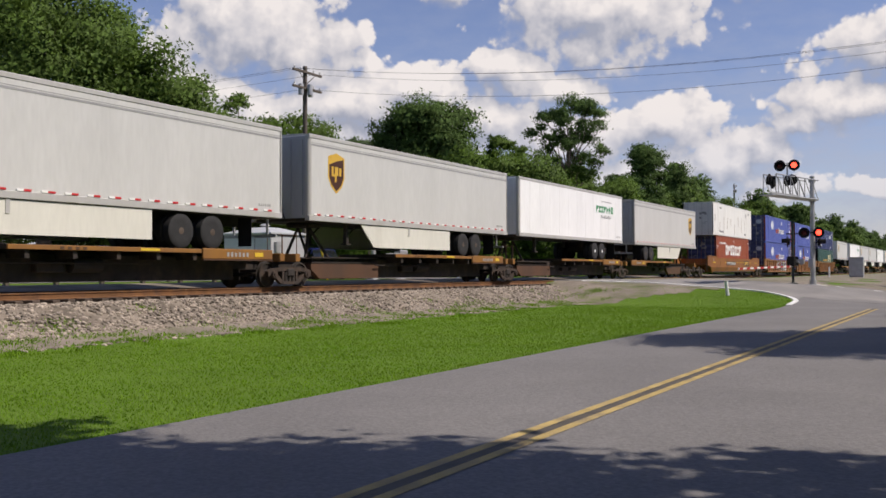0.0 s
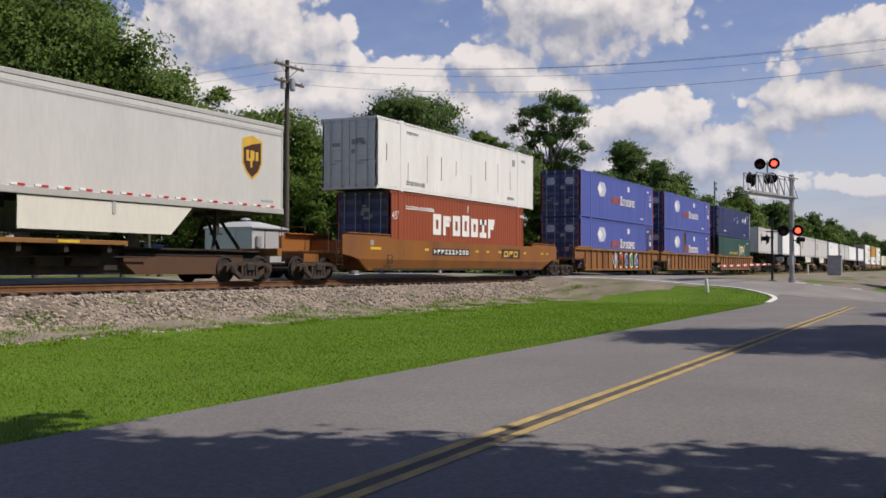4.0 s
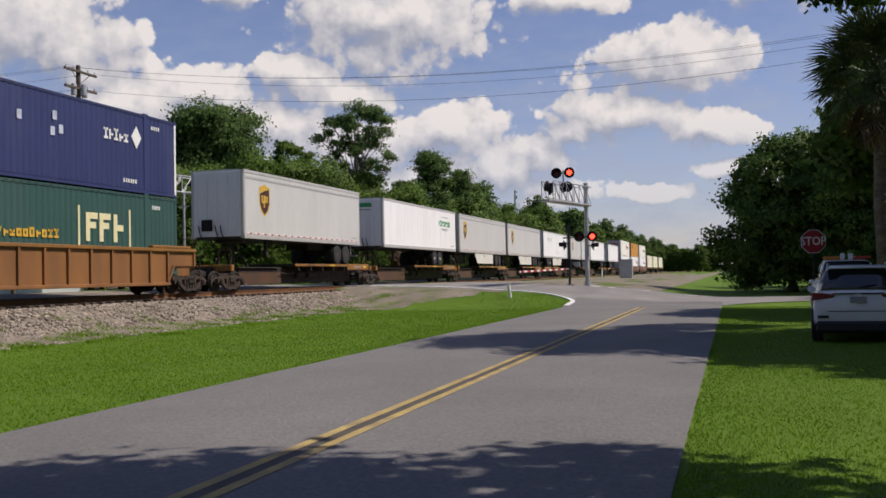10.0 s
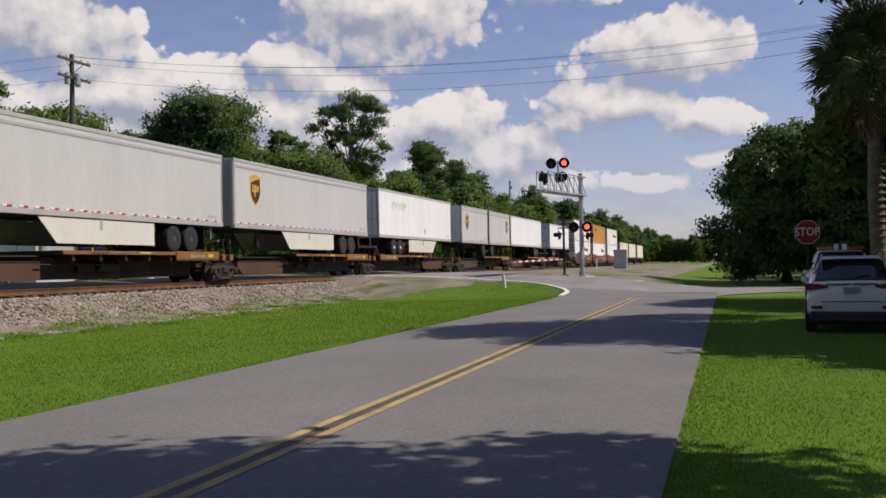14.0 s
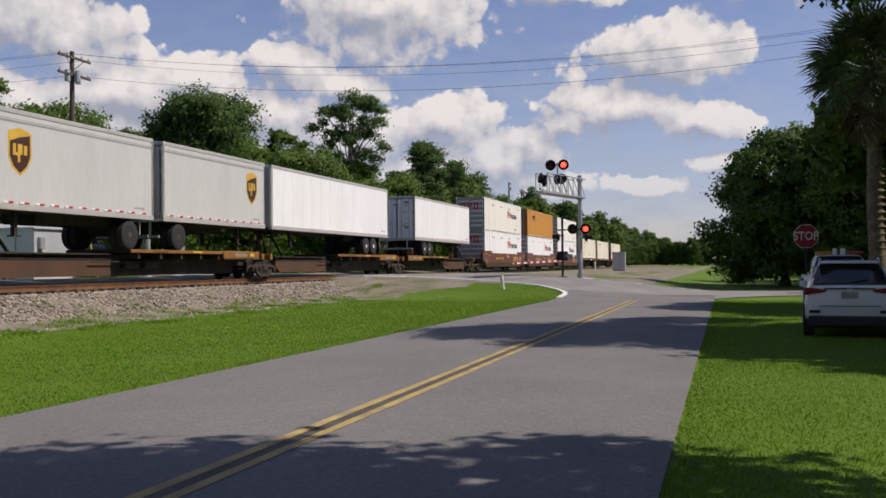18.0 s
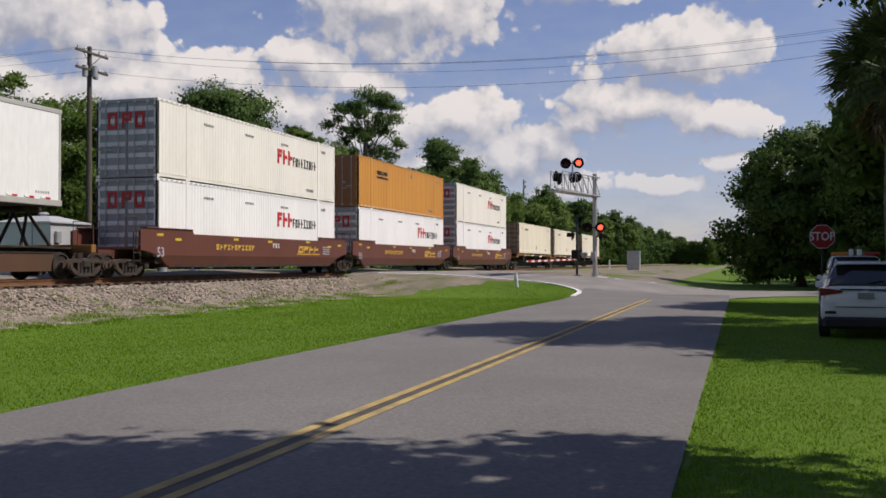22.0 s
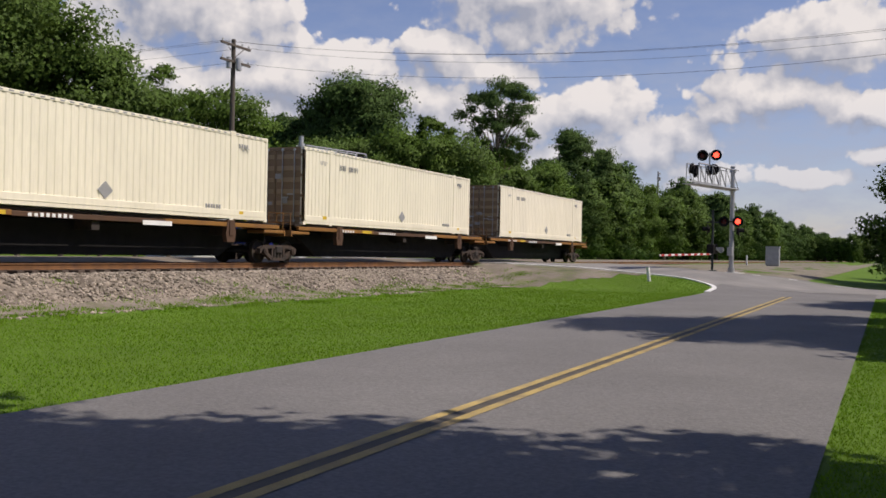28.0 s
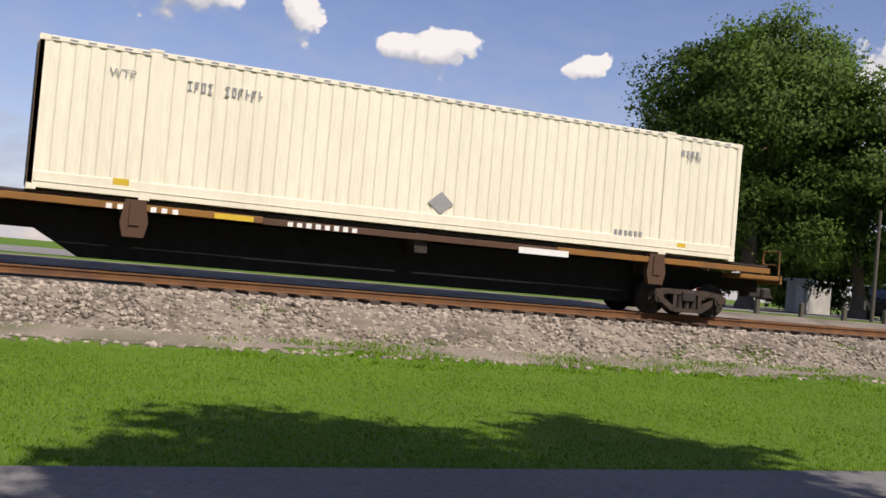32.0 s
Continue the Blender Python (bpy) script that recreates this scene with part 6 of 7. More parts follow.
    trailer("pale grey box trailer with a brown shield emblem", 2.5, 16.2, 1, M["palegrey"], M["nosegrey"], (3.7, 2.45), -6.9, True, (-3.4, 3.0), RIMD)
    trailer("pale grey box trailer with a brown shield emblem", 19.75, 16.3, 1, M["palegrey"], M["nosegrey"], (3.7, 2.45), -6.6, True, (-3.4, 3.0), RIMD)
    w5 = trailer("white box trailer standing tail first with a skirt", 38.05, 16.3, -1, M["white"], M["noselight"], (4.2, 2.95), None, False, (-2.2, 4.2), RIM, 14, False)
    bars(w5, "brand_lettering", hw, -5.6, 4.1, 5, 0.5, 0.5, 0.1, M["skirt"], "ghost of removed lettering")
    part("placard", Geo().slab([(1.2, 2.9), (1.38, 2.65), (1.56, 2.9), (1.38, 3.15)], hw - 0.01, hw + 0.004), M["dgrey"], w5, "grey diamond placard")
    trailer("short pale grey trailer with a shield near its nose", 53.9, 8.8, 1, M["palegrey"], M["noselight"], (1.4,), -3.2, True, None, RIMD)
    trailer("short pale grey trailer with a shield near its nose", 63.2, 8.5, -1, M["palegrey"], M["nosegrey"], (1.2,), 2.5, True, None, RIMD)
    trailer("bright white ribbed box trailer", 76.35, 16.4, 1, M["white"], M["nosegrey"], (3.7, 2.45), None, False, None, RIM, 14, False)
    trailer("white box trailer standing tail first", 97.65, 14.9, -1, M["white"], M["noselight"], (3.6, 2.4), None, False, None, RIM, 10, True)
    for a, b, rr, tr in ((-42.0, -25.0, 1, (-41.6, -24.8)), (-24.4, -6.4, 1, (-6.2,)), (-6.0, 11.0, 1, (11.1,)), (11.2, 28.6, 1, (28.4,)), (29.0, 46.9, -1, (46.4,)), (48.6, 67.6, 1, (49.4, 67.8)), (68.0, 87.0, 1, (87.2,)), (87.6, 107.0, -1, (106.6,))):
        spine_car("grimy ochre skeleton flat car for trailers", a, b, rr, tr, "trailer")
    # maroon wells with white and orange double stacks
    for i, (a, b) in enumerate(((108.9, 128.1), (128.6, 147.6), (148.1, 167.6))):
        w = well_car("maroon-brown smooth well car with yellow marks", a, b, M["maroon"], "smooth", ((109.0, 128.35), (147.85,), (167.4,))[i])
        bars(w, "brand_lettering", 1.45, 3.4, 1.0, 4, 0.5, 0.32, 0.08, M["dgold"], "slanted gold brand letters", slant=0.4)
        plate(w, "brand_line", 1.45, 3.3, 0.92, 2.6, 0.05, M["dgold"], "gold underline")
        bars(w, "marking", 1.45, -4.2, 1.05, 11, 0.2, 0.22, 0.1, M["dgold"], "gold car lettering")
        lettering(w, "lettering", "53", 1.456, -8.4, 0.75, 0.36, M["dpale"], "pale stencilled numeral")
        for yy, zz in ((-8.4, 1.5), (-7.2, 1.35), (-2.8, 1.45), (4.3, 1.48), (8.2, 1.38), (0.3, 1.42), (6.9, 1.3)):
            plate(w, "marking", 1.45, yy, zz, 0.42, 0.09, M["dyellow"], "yellow reflective strip")
        bars(w, "marking", 1.45, 0.8, 1.2, 3, 0.14, 0.2, 0.1, M["dwhite"], "white marking")
        for k in range(4):
            bars(w, "marking", 1.45, 6.3, 0.95 + k * 0.11, 5, 0.13, 0.05, 0.04, M["dpale"], "small data lettering")
    for yc, lo, hi in ((118.5, "boxwhite", "cream2"), (138.15, "boxwhite", "orange"), (157.85, "boxwhite", "cream2")):
        for z, m in ((0.74, lo), (3.65, hi)):
            mm = M["orange"] if m == "orange" else (M["white"] if m == "boxwhite" else M["offwhite"])
            dd = M["dooramber"] if m == "orange" else M["doorgrey"]
            c = container("shipping_container", "orange ribbed container with a dark door end" if m == "orange" else "white ribbed container with red and black lettering", yc, z, 16.3, mm, dd, 0.27 if m == "orange" else 0.22, 0.022 if m == "orange" else 0.006, ribs=6)
            if m == "orange":
                bars(c, "brand_lettering", hw, -5.2, 2.05, 9, 0.15, 0.22, 0.05, M["dblack"], "black brand lettering")
                plate(c, "brand_line", hw, -5.2, 1.85, 1.9, 0.09, M["dblack"], "black underline")
                g = Geo()
                for k in range(26):
                    g.box(hw - 0.005, hw + 0.005, -7.8 + k * 0.6, -7.8 + k * 0.6 + 0.25, 0.08, 0.13)
                part("reflective_tape", g, M["dwhite"], c, "white reflective dashes")["kind"] = "stuff"
                bars(c, "marking", hw, 0.9, 2.3, 3, 0.08, 0.3, 0.04, M["dgrey"], "small grey marking")
            else:
                y0 = 1.55 if yc < 130 or yc > 150 else 2.4
                bars(c, "brand_lettering", hw, y0, 1.45, 3, 0.46, 0.66, 0.07, M["dred"], "bold red brand letters")
                bars(c, "brand_lettering", hw, y0 + 1.62, 1.45, 9, 0.2, 0.44, 0.1, M["dblack"], "black brand lettering", ragged=0.1)
                g = Geo()
                for k, x0 in enumerate((-0.80, -0.2, 0.35)):
                    g.box(x0, x0 + 0.11, -8.165, -8.158, 1.80, 2.40).box(x0 + 0.3, x0 + 0.41, -8.165, -8.158, 1.80 if k != 1 else 2.07, 2.40).box(x0 + 0.11, x0 + 0.3, -8.165, -8.158, 2.29, 2.40).box(x0 + 0.11, x0 + 0.3, -8.165, -8.158, 1.80 if k != 1 else 2.07, 1.91 if k != 1 else 2.18)
                part("brand_lettering", g, M["dred"], c, "red door lettering")
                for k in range(3):
                    bars(c, "marking", hw, -4.9 + k * 3.4, 2.3, 6, 0.09, 0.09, 0.04, M["dgrey"], "small grey lettering")
    # cream containers on the last flat cars
    for k, (a, b, tr) in enumerate(((170.2, 189.0, (170.6, 188.9)), (189.4, 208.6, (207.9,)), (209.0, 228.9, (226.2,)))):
        spine_car("black-girdered flat car with ochre deck edges", a, b, 1, tr, "container")
    for yc, ln in ((179.65, 16.3), (198.3, 16.2), (219.1, 16.5)):
        c = container("shipping_container", "cream ribbed container with a dusty brown door end", yc, 1.46, ln, M["cream"], M["doorbrown"], 0.27, 0.02, 2.97, ribs=6)
        part("sill", Geo().box(1.2, 1.302, -ln / 2 + 0.12, ln / 2 - 0.12, 0.17, 0.36, 0.01), M["cream"], c, "deep cream bottom sill")
        bars(c, "marking", hw, -5.45, 2.28, 4, 0.085, 0.2, 0.05, M["dgrey"], "grey stencilled lettering")
        bars(c, "marking", hw, -4.7, 2.28, 6, 0.085, 0.2, 0.05, M["dgrey"], "grey stencilled lettering")
        lettering(c, "lettering", "WTP", hw + 0.005, -6.95, 2.36, 0.17, M["dgrey"], "small grey lettering")
        lettering(c, "lettering", "WTP", hw + 0.005, 6.6, 2.36, 0.14, M["dgrey"], "small grey lettering")
        part("placard", Geo().slab([(-0.1, 0.62), (0.2, 0.38), (0.5, 0.62), (0.2, 0.88)], hw - 0.01, hw + 0.004), M["dgrey"], c, "grey diamond placard")
        plate(c, "sticker", hw, -6.7, 0.25, 0.3, 0.13, M["dyellow"], "yellow sticker")
        plate(c, "sticker", hw, 6.5, 0.22, 0.25, 0.1, M["dyellow"], "yellow sticker")


build_train()

# ---- crossing signals ----
M["lens"] = mat("unlit_red_lens", (0.10, 0.012, 0.012), 0.25, var=0.05, scale=8, bump=0)
M["lit"] = glow("lit_red_lens", (1.0, 0.055, 0.03), 5.0)
M["redpaint"] = mat("red_sign_sheeting", (0.34, 0.012, 0.018), 0.45, var=0.06, scale=4, bump=0.03)
M["stripe_red"] = mat("gate_red", (0.38, 0.03, 0.03), 0.6, var=0.1, scale=3)
M["stripe_white"] = mat("gate_white", (0.72, 0.72, 0.70), 0.6, var=0.08, scale=3)
M["signpost"] = mat("dark_green_sign_post", (0.05, 0.06, 0.055), 0.6, 0.3, var=0.15, scale=4)
M["concrete"] = mat("footing_concrete", (0.42, 0.41, 0.38), 0.9, var=0.12, scale=2, fine=40)
DISC = Geo().lathe([(0.0, 0.02), (0.0, 0.305), (0.035, 0.305), (0.035, 0.2), (0.14, 0.19), (0.16, 0.08)], 24, "y").mesh("target_disc", M["black"], True)
LENS = Geo().lathe([(-0.03, 0.03), (-0.025, 0.12), (0.0, 0.155), (0.01, 0.155)], 20, "y").mesh("lens", M["lens"], True)
LENS_LIT = LENS.copy()
LENS_LIT.materials[0] = M["lit"]
_g = Geo()
for i in range(14):
    a, b = math.pi * (-0.15 + 1.3 * i / 14), math.pi * (-0.15 + 1.3 * (i + 1) / 14)
    for r0, r1 in ((0.17, 0.175),):
        _g.add([(math.cos(a) * r0, 0, math.sin(a) * r0), (math.cos(b) * r0, 0, math.sin(b) * r0), (math.cos(b) * r0, -0.28, math.sin(b) * r0), (math.cos(a) * r0, -0.28, math.sin(a) * r0)], [(0, 1, 2, 3)])
HOOD = _g.mesh("hood", M["black"])


def flasher(parent, x, y, z, turn, lit=False):
    """A round red flasher that faces -y at turn 0, in its parent's space."""
    d = part("flasher", DISC, None, parent, "round black flasher with a lit red lens" if lit else "round black flasher with a dark red lens", pose(x, y, z, 0, 0, turn))
    part("lens", LENS_LIT if lit else LENS, None, d)
    part("hood", HOOD, None, d)


def cantilever(label, at, turn, mast_top, z0, z1, length, taper=0.0):
    """A mast with a truss arm along its own +x."""
    c = thing("crossing_signal_mast", label, "crossing signal", at, "crossing signals", turn)
    part("mast", Geo().tube((0, 0, 0), (0, 0, mast_top), 0.14, 16, 0.12), M["galv"], c, "grey galvanised mast", smooth=True)
    part("base_flange", Geo().box(-0.3, 0.3, -0.3, 0.3, -0.1, 0.06, 0.02).tube((0, 0, 0.05), (0, 0, 0.3), 0.2, 14), M["galv"], c)
    part("footing", Geo().box(-0.6, 0.6, -0.6, 0.6, -0.6, 0.02, 0.03), M["concrete"], c)
    w = 0.35
    for s in (-1, 1):
        part("arm_chord", Geo().tube((0, s * w, z0), (length, s * w, z0), 0.045, 8), M["galv"], c)
        part("arm_chord", Geo().tube((0, s * w, z1), (length * 0.98, s * w, z1 - taper), 0.035, 8), M["galv"], c)
        n = 6
        for i in range(n):
            a, b = i * length / n, (i + 1) * length / n
            part("truss_bar", Geo().tube((a, s * w, z0), (b, s * w, z1), 0.022, 6).tube((b, s * w, z0), (b, s * w, z1), 0.022, 6), M["galv"], c)
    part("walkway", Geo().box(0.1, length + 0.5, -w, w, z0 - 0.05, z0 - 0.01).box(length * 0.5, length + 0.5, w, w + 0.02, z0, z0 + 0.1), M["galv"], c, "grey grated walkway")
    part("mast_clamp", Geo().tube((0, 0, z0 - 0.1), (0, 0, z0 + 0.15), 0.2, 14).tube((0, 0, z1 - 0.1), (0, 0, z1 + 0.1), 0.19, 14), M["galv"], c)
    return c


def build_signals():
    z = ground(-8.35, 59.4)
    c = cantilever("grey cantilever mast with red crossing flashers", (-8.35, 59.4, z), -104.5, 6.9 - z, 5.62 - z, 6.72 - z, 5.5)
    inv = c.matrix_basis.inverted()

    def loc(x, y, zz):
        return inv @ Vector((x, y, zz))
    back = 104.5
    p = loc(-9.1, 55.76, 6.5)
    q = loc(-9.1, 55.76, 7.45)
    part("light_pole", Geo().tube(p, q, 0.045, 8), M["galv"], c)
    part("light_arm", Geo().tube(loc(-9.48, 55.74, 7.3), loc(-8.74, 55.8, 7.3), 0.035, 8), M["black"], c)
    for x, lit in ((-9.48, False), (-8.74, True)):
        v = loc(x, 55.70, 7.3)
        flasher(c, v.x, v.y, v.z, back + 9, lit)
    for x, yy, zz, tu in ((-9.75, 54.3, 6.45, back + 80), (-9.62, 54.2, 6.25, back - 100), (-8.95, 56.3, 6.55, back + 170), (-9.15, 56.1, 6.5, back + 130)):
        v = loc(x, yy, zz)
        flasher(c, v.x, v.y, v.z, tu)
    part("light_arm", Geo().tube(loc(-8.78, 59.25, 3.75), loc(-8.0, 59.3, 3.75), 0.035, 8).tube(loc(-8.35, 59.3, 3.2), loc(-7.95, 59.4, 3.2), 0.03, 8), M["black"], c)
    for x, zz, tu, lit in ((-8.78, 3.75, back + 9, False), (-7.99, 3.75, back + 9, True), (-7.9, 3.2, back + 95, False)):
        v = loc(x, 59.2, zz)
        flasher(c, v.x, v.y, v.z, tu, lit)
    part("bell", Geo().lathe([(0, 0.02), (0.0, 0.15), (0.06, 0.14), (0.1, 0.05)], 14, "z", loc(-8.35, 59.4, 6.92)), M["galv"], c, smooth=True)
    part("junction_box", Geo().box(0.1, 0.3, -0.15, 0.15, 1.0, 1.5, 0.02), M["galv"], c)
    # gate beside it, arm down across the road
    zg = ground(-9.33, 58.5) - 0.02
    gate = thing("crossing_gate", "lowered red and white striped crossing gate", "crossing gate", (-9.33, 58.75, zg), "crossing gates")
    crossing_gate(gate, -105, 6.6, M["signpost"], 3.6)
    flasher(gate, -0.3, -0.1, 2.45, -75)
    part("light_arm", Geo().tube((-0.32, 0, 2.55), (0.1, 0, 2.55), 0.035, 8), M["black"], gate)
    # far side
    z2 = ground(-28.05, 43.75)
    c2 = cantilever("grey cantilever signal mast behind the track", (-28.05, 43.75, z2), 80, 7.55 - z2, 6.2 - z2, 7.05 - z2, 5.0, 0.0)
    for a, b, tu in ((4.6, -0.2, 30), (3.2, 0.2, 200)):
        flasher(c2, a, b, 6.75 - z2, tu)
    for zz, tu in ((3.9, 120), (5.1, 100)):
        flasher(c2, -0.35, 0.1, zz - z2, tu)
    part("conduit", Geo().tube((-0.2, 0.12, 0.05), (-0.2, 0.12, 6.2 - z2), 0.05, 8), M["wood"], c2)
    z3 = ground(-27.35, 45.4)
    g2 = thing("crossing_gate", "lowered red and white gate behind the track", "crossing gate", (-27.35, 45.4, z3), "crossing gates")
    crossing_gate(g2, 79, 6.3, M["galv"], 5.0)


def crossing_gate(c, turn, length, metal, mast):
    part("mast", Geo().tube((0, 0, 0), (0, 0, mast), 0.07, 10), metal, c, smooth=True)
    part("base", Geo().lathe([(-0.1, 0.28), (0.08, 0.26), (0.12, 0.1)], 12, "z"), metal, c)
    rot = pose(0, 0, 0, 0, 0, turn)
    part("mechanism_box", Geo().box(-0.3, 0.35, -0.22, 0.22, 1.05, 1.6, 0.03), M["galv"] if metal is M["galv"] else M["black"], c, at=rot)
    part("counterweight", Geo().slab([(-0.9, 1.2), (-0.5, 1.1), (0.1, 1.3), (0.1, 1.42), (-0.5, 1.45), (-0.9, 1.42)], 0.24, 0.3, "y").slab([(-0.9, 1.2), (-0.5, 1.1), (0.1, 1.3), (0.1, 1.42), (-0.5, 1.45), (-0.9, 1.42)], -0.3, -0.24, "y"), M["galv"], c, at=rot)
    arm = part("gate_arm", Geo().box(0.1, length, -0.03, 0.03, 0.98, 1.08, 0.005), M["stripe_white"], c, "white gate arm with red bands", at=rot @ pose(0, 0, 0, 0, 1.2, 0))
    n = int(length / 0.8)
    for i in range(n):
        a = 0.5 + i * 0.8
        part("red_band", Geo().box(a, a + 0.4, -0.033, 0.033, 0.977, 1.083), M["stripe_red"], arm)
    part("sign_panel", Geo().box(-0.35, 0.35, -0.09, -0.07, mast - 0.75, mast - 0.68).box(-0.05, 0.05, -0.085, -0.075, mast - 0.9, mast - 0.4), metal, c)


build_signals()


# ---- small fixtures ----
def build_fixtures():
    st = thing("stop_sign", "red octagonal stop sign on a thin post", "stop sign", (3.08, 40.88, 0))
    r = 0.457 / math.cos(math.pi / 8)
    octo = [(r * math.cos(math.pi / 8 + i * math.pi / 4), 2.63 + r * math.sin(math.pi / 8 + i * math.pi / 4)) for i in range(8)]
    part("post", Geo().box(-0.03, 0.03, 0.0, 0.04, -0.4, 3.15, 0.006), M["signpost"], st)
    part("sign_plate", Geo().slab(octo, -0.012, -0.002, "y"), M["stripe_white"], st, "white-edged octagon plate")
    part("sign_face", Geo().slab([(x * 0.945, 2.63 + (z - 2.63) * 0.945) for x, z in octo], -0.016, -0.011, "y"), M["redpaint"], st, "red sheeting")
    cu = bpy.data.curves.new("lettering", "FONT")
    cu.body, cu.size, cu.align_x, cu.align_y = "STOP", 0.42, "CENTER", "CENTER"
    cu.resolution_u, cu.offset = 2, 0.006
    tmp = new("lettering", cu)
    me = bpy.data.meshes.new_from_object(tmp.evaluated_get(bpy.context.evaluated_depsgraph_get()))
    bpy.data.objects.remove(tmp)
    me.materials.clear()
    me.materials.append(M["stripe_white"])
    part("lettering", me, None, st, "white capital letters", Matrix(((0.92, 0, 0, 0), (0, 0, -1, -0.019), (0, 1.12, 0, 2.63), (0, 0, 0, 1))))
    # white marker posts
    for x, y, h, lean in ((-10.62, 48.0, 0.66, -7), (-14.6, 116.0, 1.1, 0), (-26.9, 51.2, 0.7, 0)):
        p = thing("marker_post", "short white plastic marker post", "marker post", (x, y, ground(x, y)), "marker posts")
        part("shaft", Geo().tube((0, 0, -0.1), (0, 0, h), 0.09, 12), M["stripe_white"], p, at=pose(0, 0, 0, 0, lean, 0))
        part("cap", Geo().tube((0, 0, h), (0, 0, h + 0.03), 0.095, 12), M["stripe_white"], p, at=pose(0, 0, 0, 0, lean, 0))
    # relay cabinet by the far verge
    x, y = -12.1, 119.0
    c = thing("relay_cabinet", "grey metal relay cabinet on the sandy verge", "cabinet", (x, y, ground(x, y)))
    part("body", Geo().box(-0.75, 0.75, -0.5, 0.5, 0.15, 2.15, 0.02), M["galv"], c)
    part("roof", Geo().slab([(-0.82, 2.15), (0.82, 2.15), (0.7, 2.28), (-0.7, 2.28)], -0.57, 0.57, "y"), M["galv"], c)
    part("plinth", Geo().box(-0.7, 0.7, -0.45, 0.45, -0.3, 0.15), M["concrete"], c)
    for s in (-1, 1):
        part("door", Geo().box(min(s * 0.02, s * 0.7), max(s * 0.02, s * 0.7), -0.53, -0.5, 0.25, 2.05, 0.01), M["galv"], c)
    # equipment hut behind the track
    h = thing("equipment_hut", "silver-grey metal equipment hut with a roof vent", "hut", (-28.8, 35.72, ground(-28.8, 35.7)))
    part("wall_shell", Geo().box(-1.33, 1.33, -1.25, 1.25, 0.0, 2.2, 0.02), M["aluminium"], h)
    part("roof", Geo().add([(-1.42, -1.34, 2.2), (1.42, -1.34, 2.2), (1.42, 1.34, 2.2), (-1.42, 1.34, 2.2), (-0.5, -0.4, 2.48), (0.5, -0.4, 2.48), (0.5, 0.4, 2.48), (-0.5, 0.4, 2.48), (-1.42, -1.34, 2.14), (1.42, -1.34, 2.14), (1.42, 1.34, 2.14), (-1.42, 1.34, 2.14)], [(0, 1, 5, 4), (1, 2, 6, 5), (2, 3, 7, 6), (3, 0, 4, 7), (4, 5, 6, 7), (8, 9, 1, 0), (9, 10, 2, 1), (10, 11, 3, 2), (11, 8, 0, 3), (11, 10, 9, 8)]), M["aluminium"], h)
    part("vent", Geo().lathe([(2.45, 0.14), (2.56, 0.14), (2.57, 0.24), (2.64, 0.18), (2.67, 0.05)], 16, "z"), M["galv"], h, smooth=True)
    part("door", Geo().box(-0.55, 0.45, -1.29, -1.25, 0.08, 2.05, 0.01), M["aluminium"], h)
    part("door_handle", Geo().box(0.3, 0.36, -1.33, -1.29, 1.0, 1.2, 0.01), M["black"], h)
    part("corner_trim", Geo().box(1.30, 1.35, -1.27, -1.22, 0, 2.2).box(1.30, 1.35, 1.22, 1.27, 0, 2.2), M["galv"], h)
    part("meter_box", Geo().box(1.33, 1.48, -1.0, -0.7, 1.3, 1.8, 0.02), M["galv"], h)
    part("plinth", Geo().box(-1.4, 1.4, -1.3, 1.3, -0.4, 0.02), M["concrete"], h)
    # yard posts and a slender pole
    for i in range(9):
        x, y = -27.3, 17.0 + i * 1.95
        p = thing("bollard", "short weathered wooden yard post", "bollard", (x, y, ground(x, y)), "yard posts")
        part("shaft", Geo().box(-0.08, 0.08, -0.08, 0.08, -0.2, 0.55, 0.02), M["wood"], p)
    p = thing("wooden_pole", "slender bare wooden pole in the yard", "pole", (-32.1, 33.0, ground(-32, 33)))
    part("shaft", Geo().tube((0, 0, -0.4), (0.05, 0, 4.8), 0.09, 12, 0.07), M["wood"], p, smooth=True)
    p = thing("guy_guard", "leaning yellow guy-wire guard post", "guard post", (-31.2, 43.6, ground(-31, 43)))
    part("shaft", Geo().tube((0, 0.5, -0.1), (0, -0.3, 2.1), 0.05, 10), M["dyellow"], p, smooth=True)
    s = thing("shed", "small grey shed behind the parked cars", "shed", (-46.2, 42.4, 1.15))
    part("wall_shell", Geo().box(-0.9, 0.9, -0.9, 0.9, 0, 1.9, 0.02), M["concrete"], s)
    part("roof", Geo().slab([(-1.05, 1.9), (1.05, 1.9), (0.9, 2.05), (-0.9, 2.05)], -1.05, 1.05, "y"), M["galv"], s)
    part("door", Geo().box(0.0, 0.7, -0.94, -0.9, 0.05, 1.7, 0.01), M["galv"], s)
    # utility poles
    u = thing("utility_pole", "tall wooden utility pole with crossarms and wires", "utility pole", (-31.0, 41.75, ground(-31, 41.75)))
    utility_pole(u, 11.25)
    u2 = thing("utility_pole", "distant utility pole above the tree line", "utility pole", (-36.4, 170.0, ground(-36, 170)))
    utility_pole(u2, 15.2)
    u3 = thing("utility_pole", "wooden utility pole beyond the grass verge", "utility pole", (23.0, 42.2, 0))
    utility_pole(u3, 13.4)
    u4 = thing("utility_pole", "wooden utility pole behind the yard trees", "utility pole", (-78.0, 38.0, 1.1))
    utility_pole(u4, 10.6)
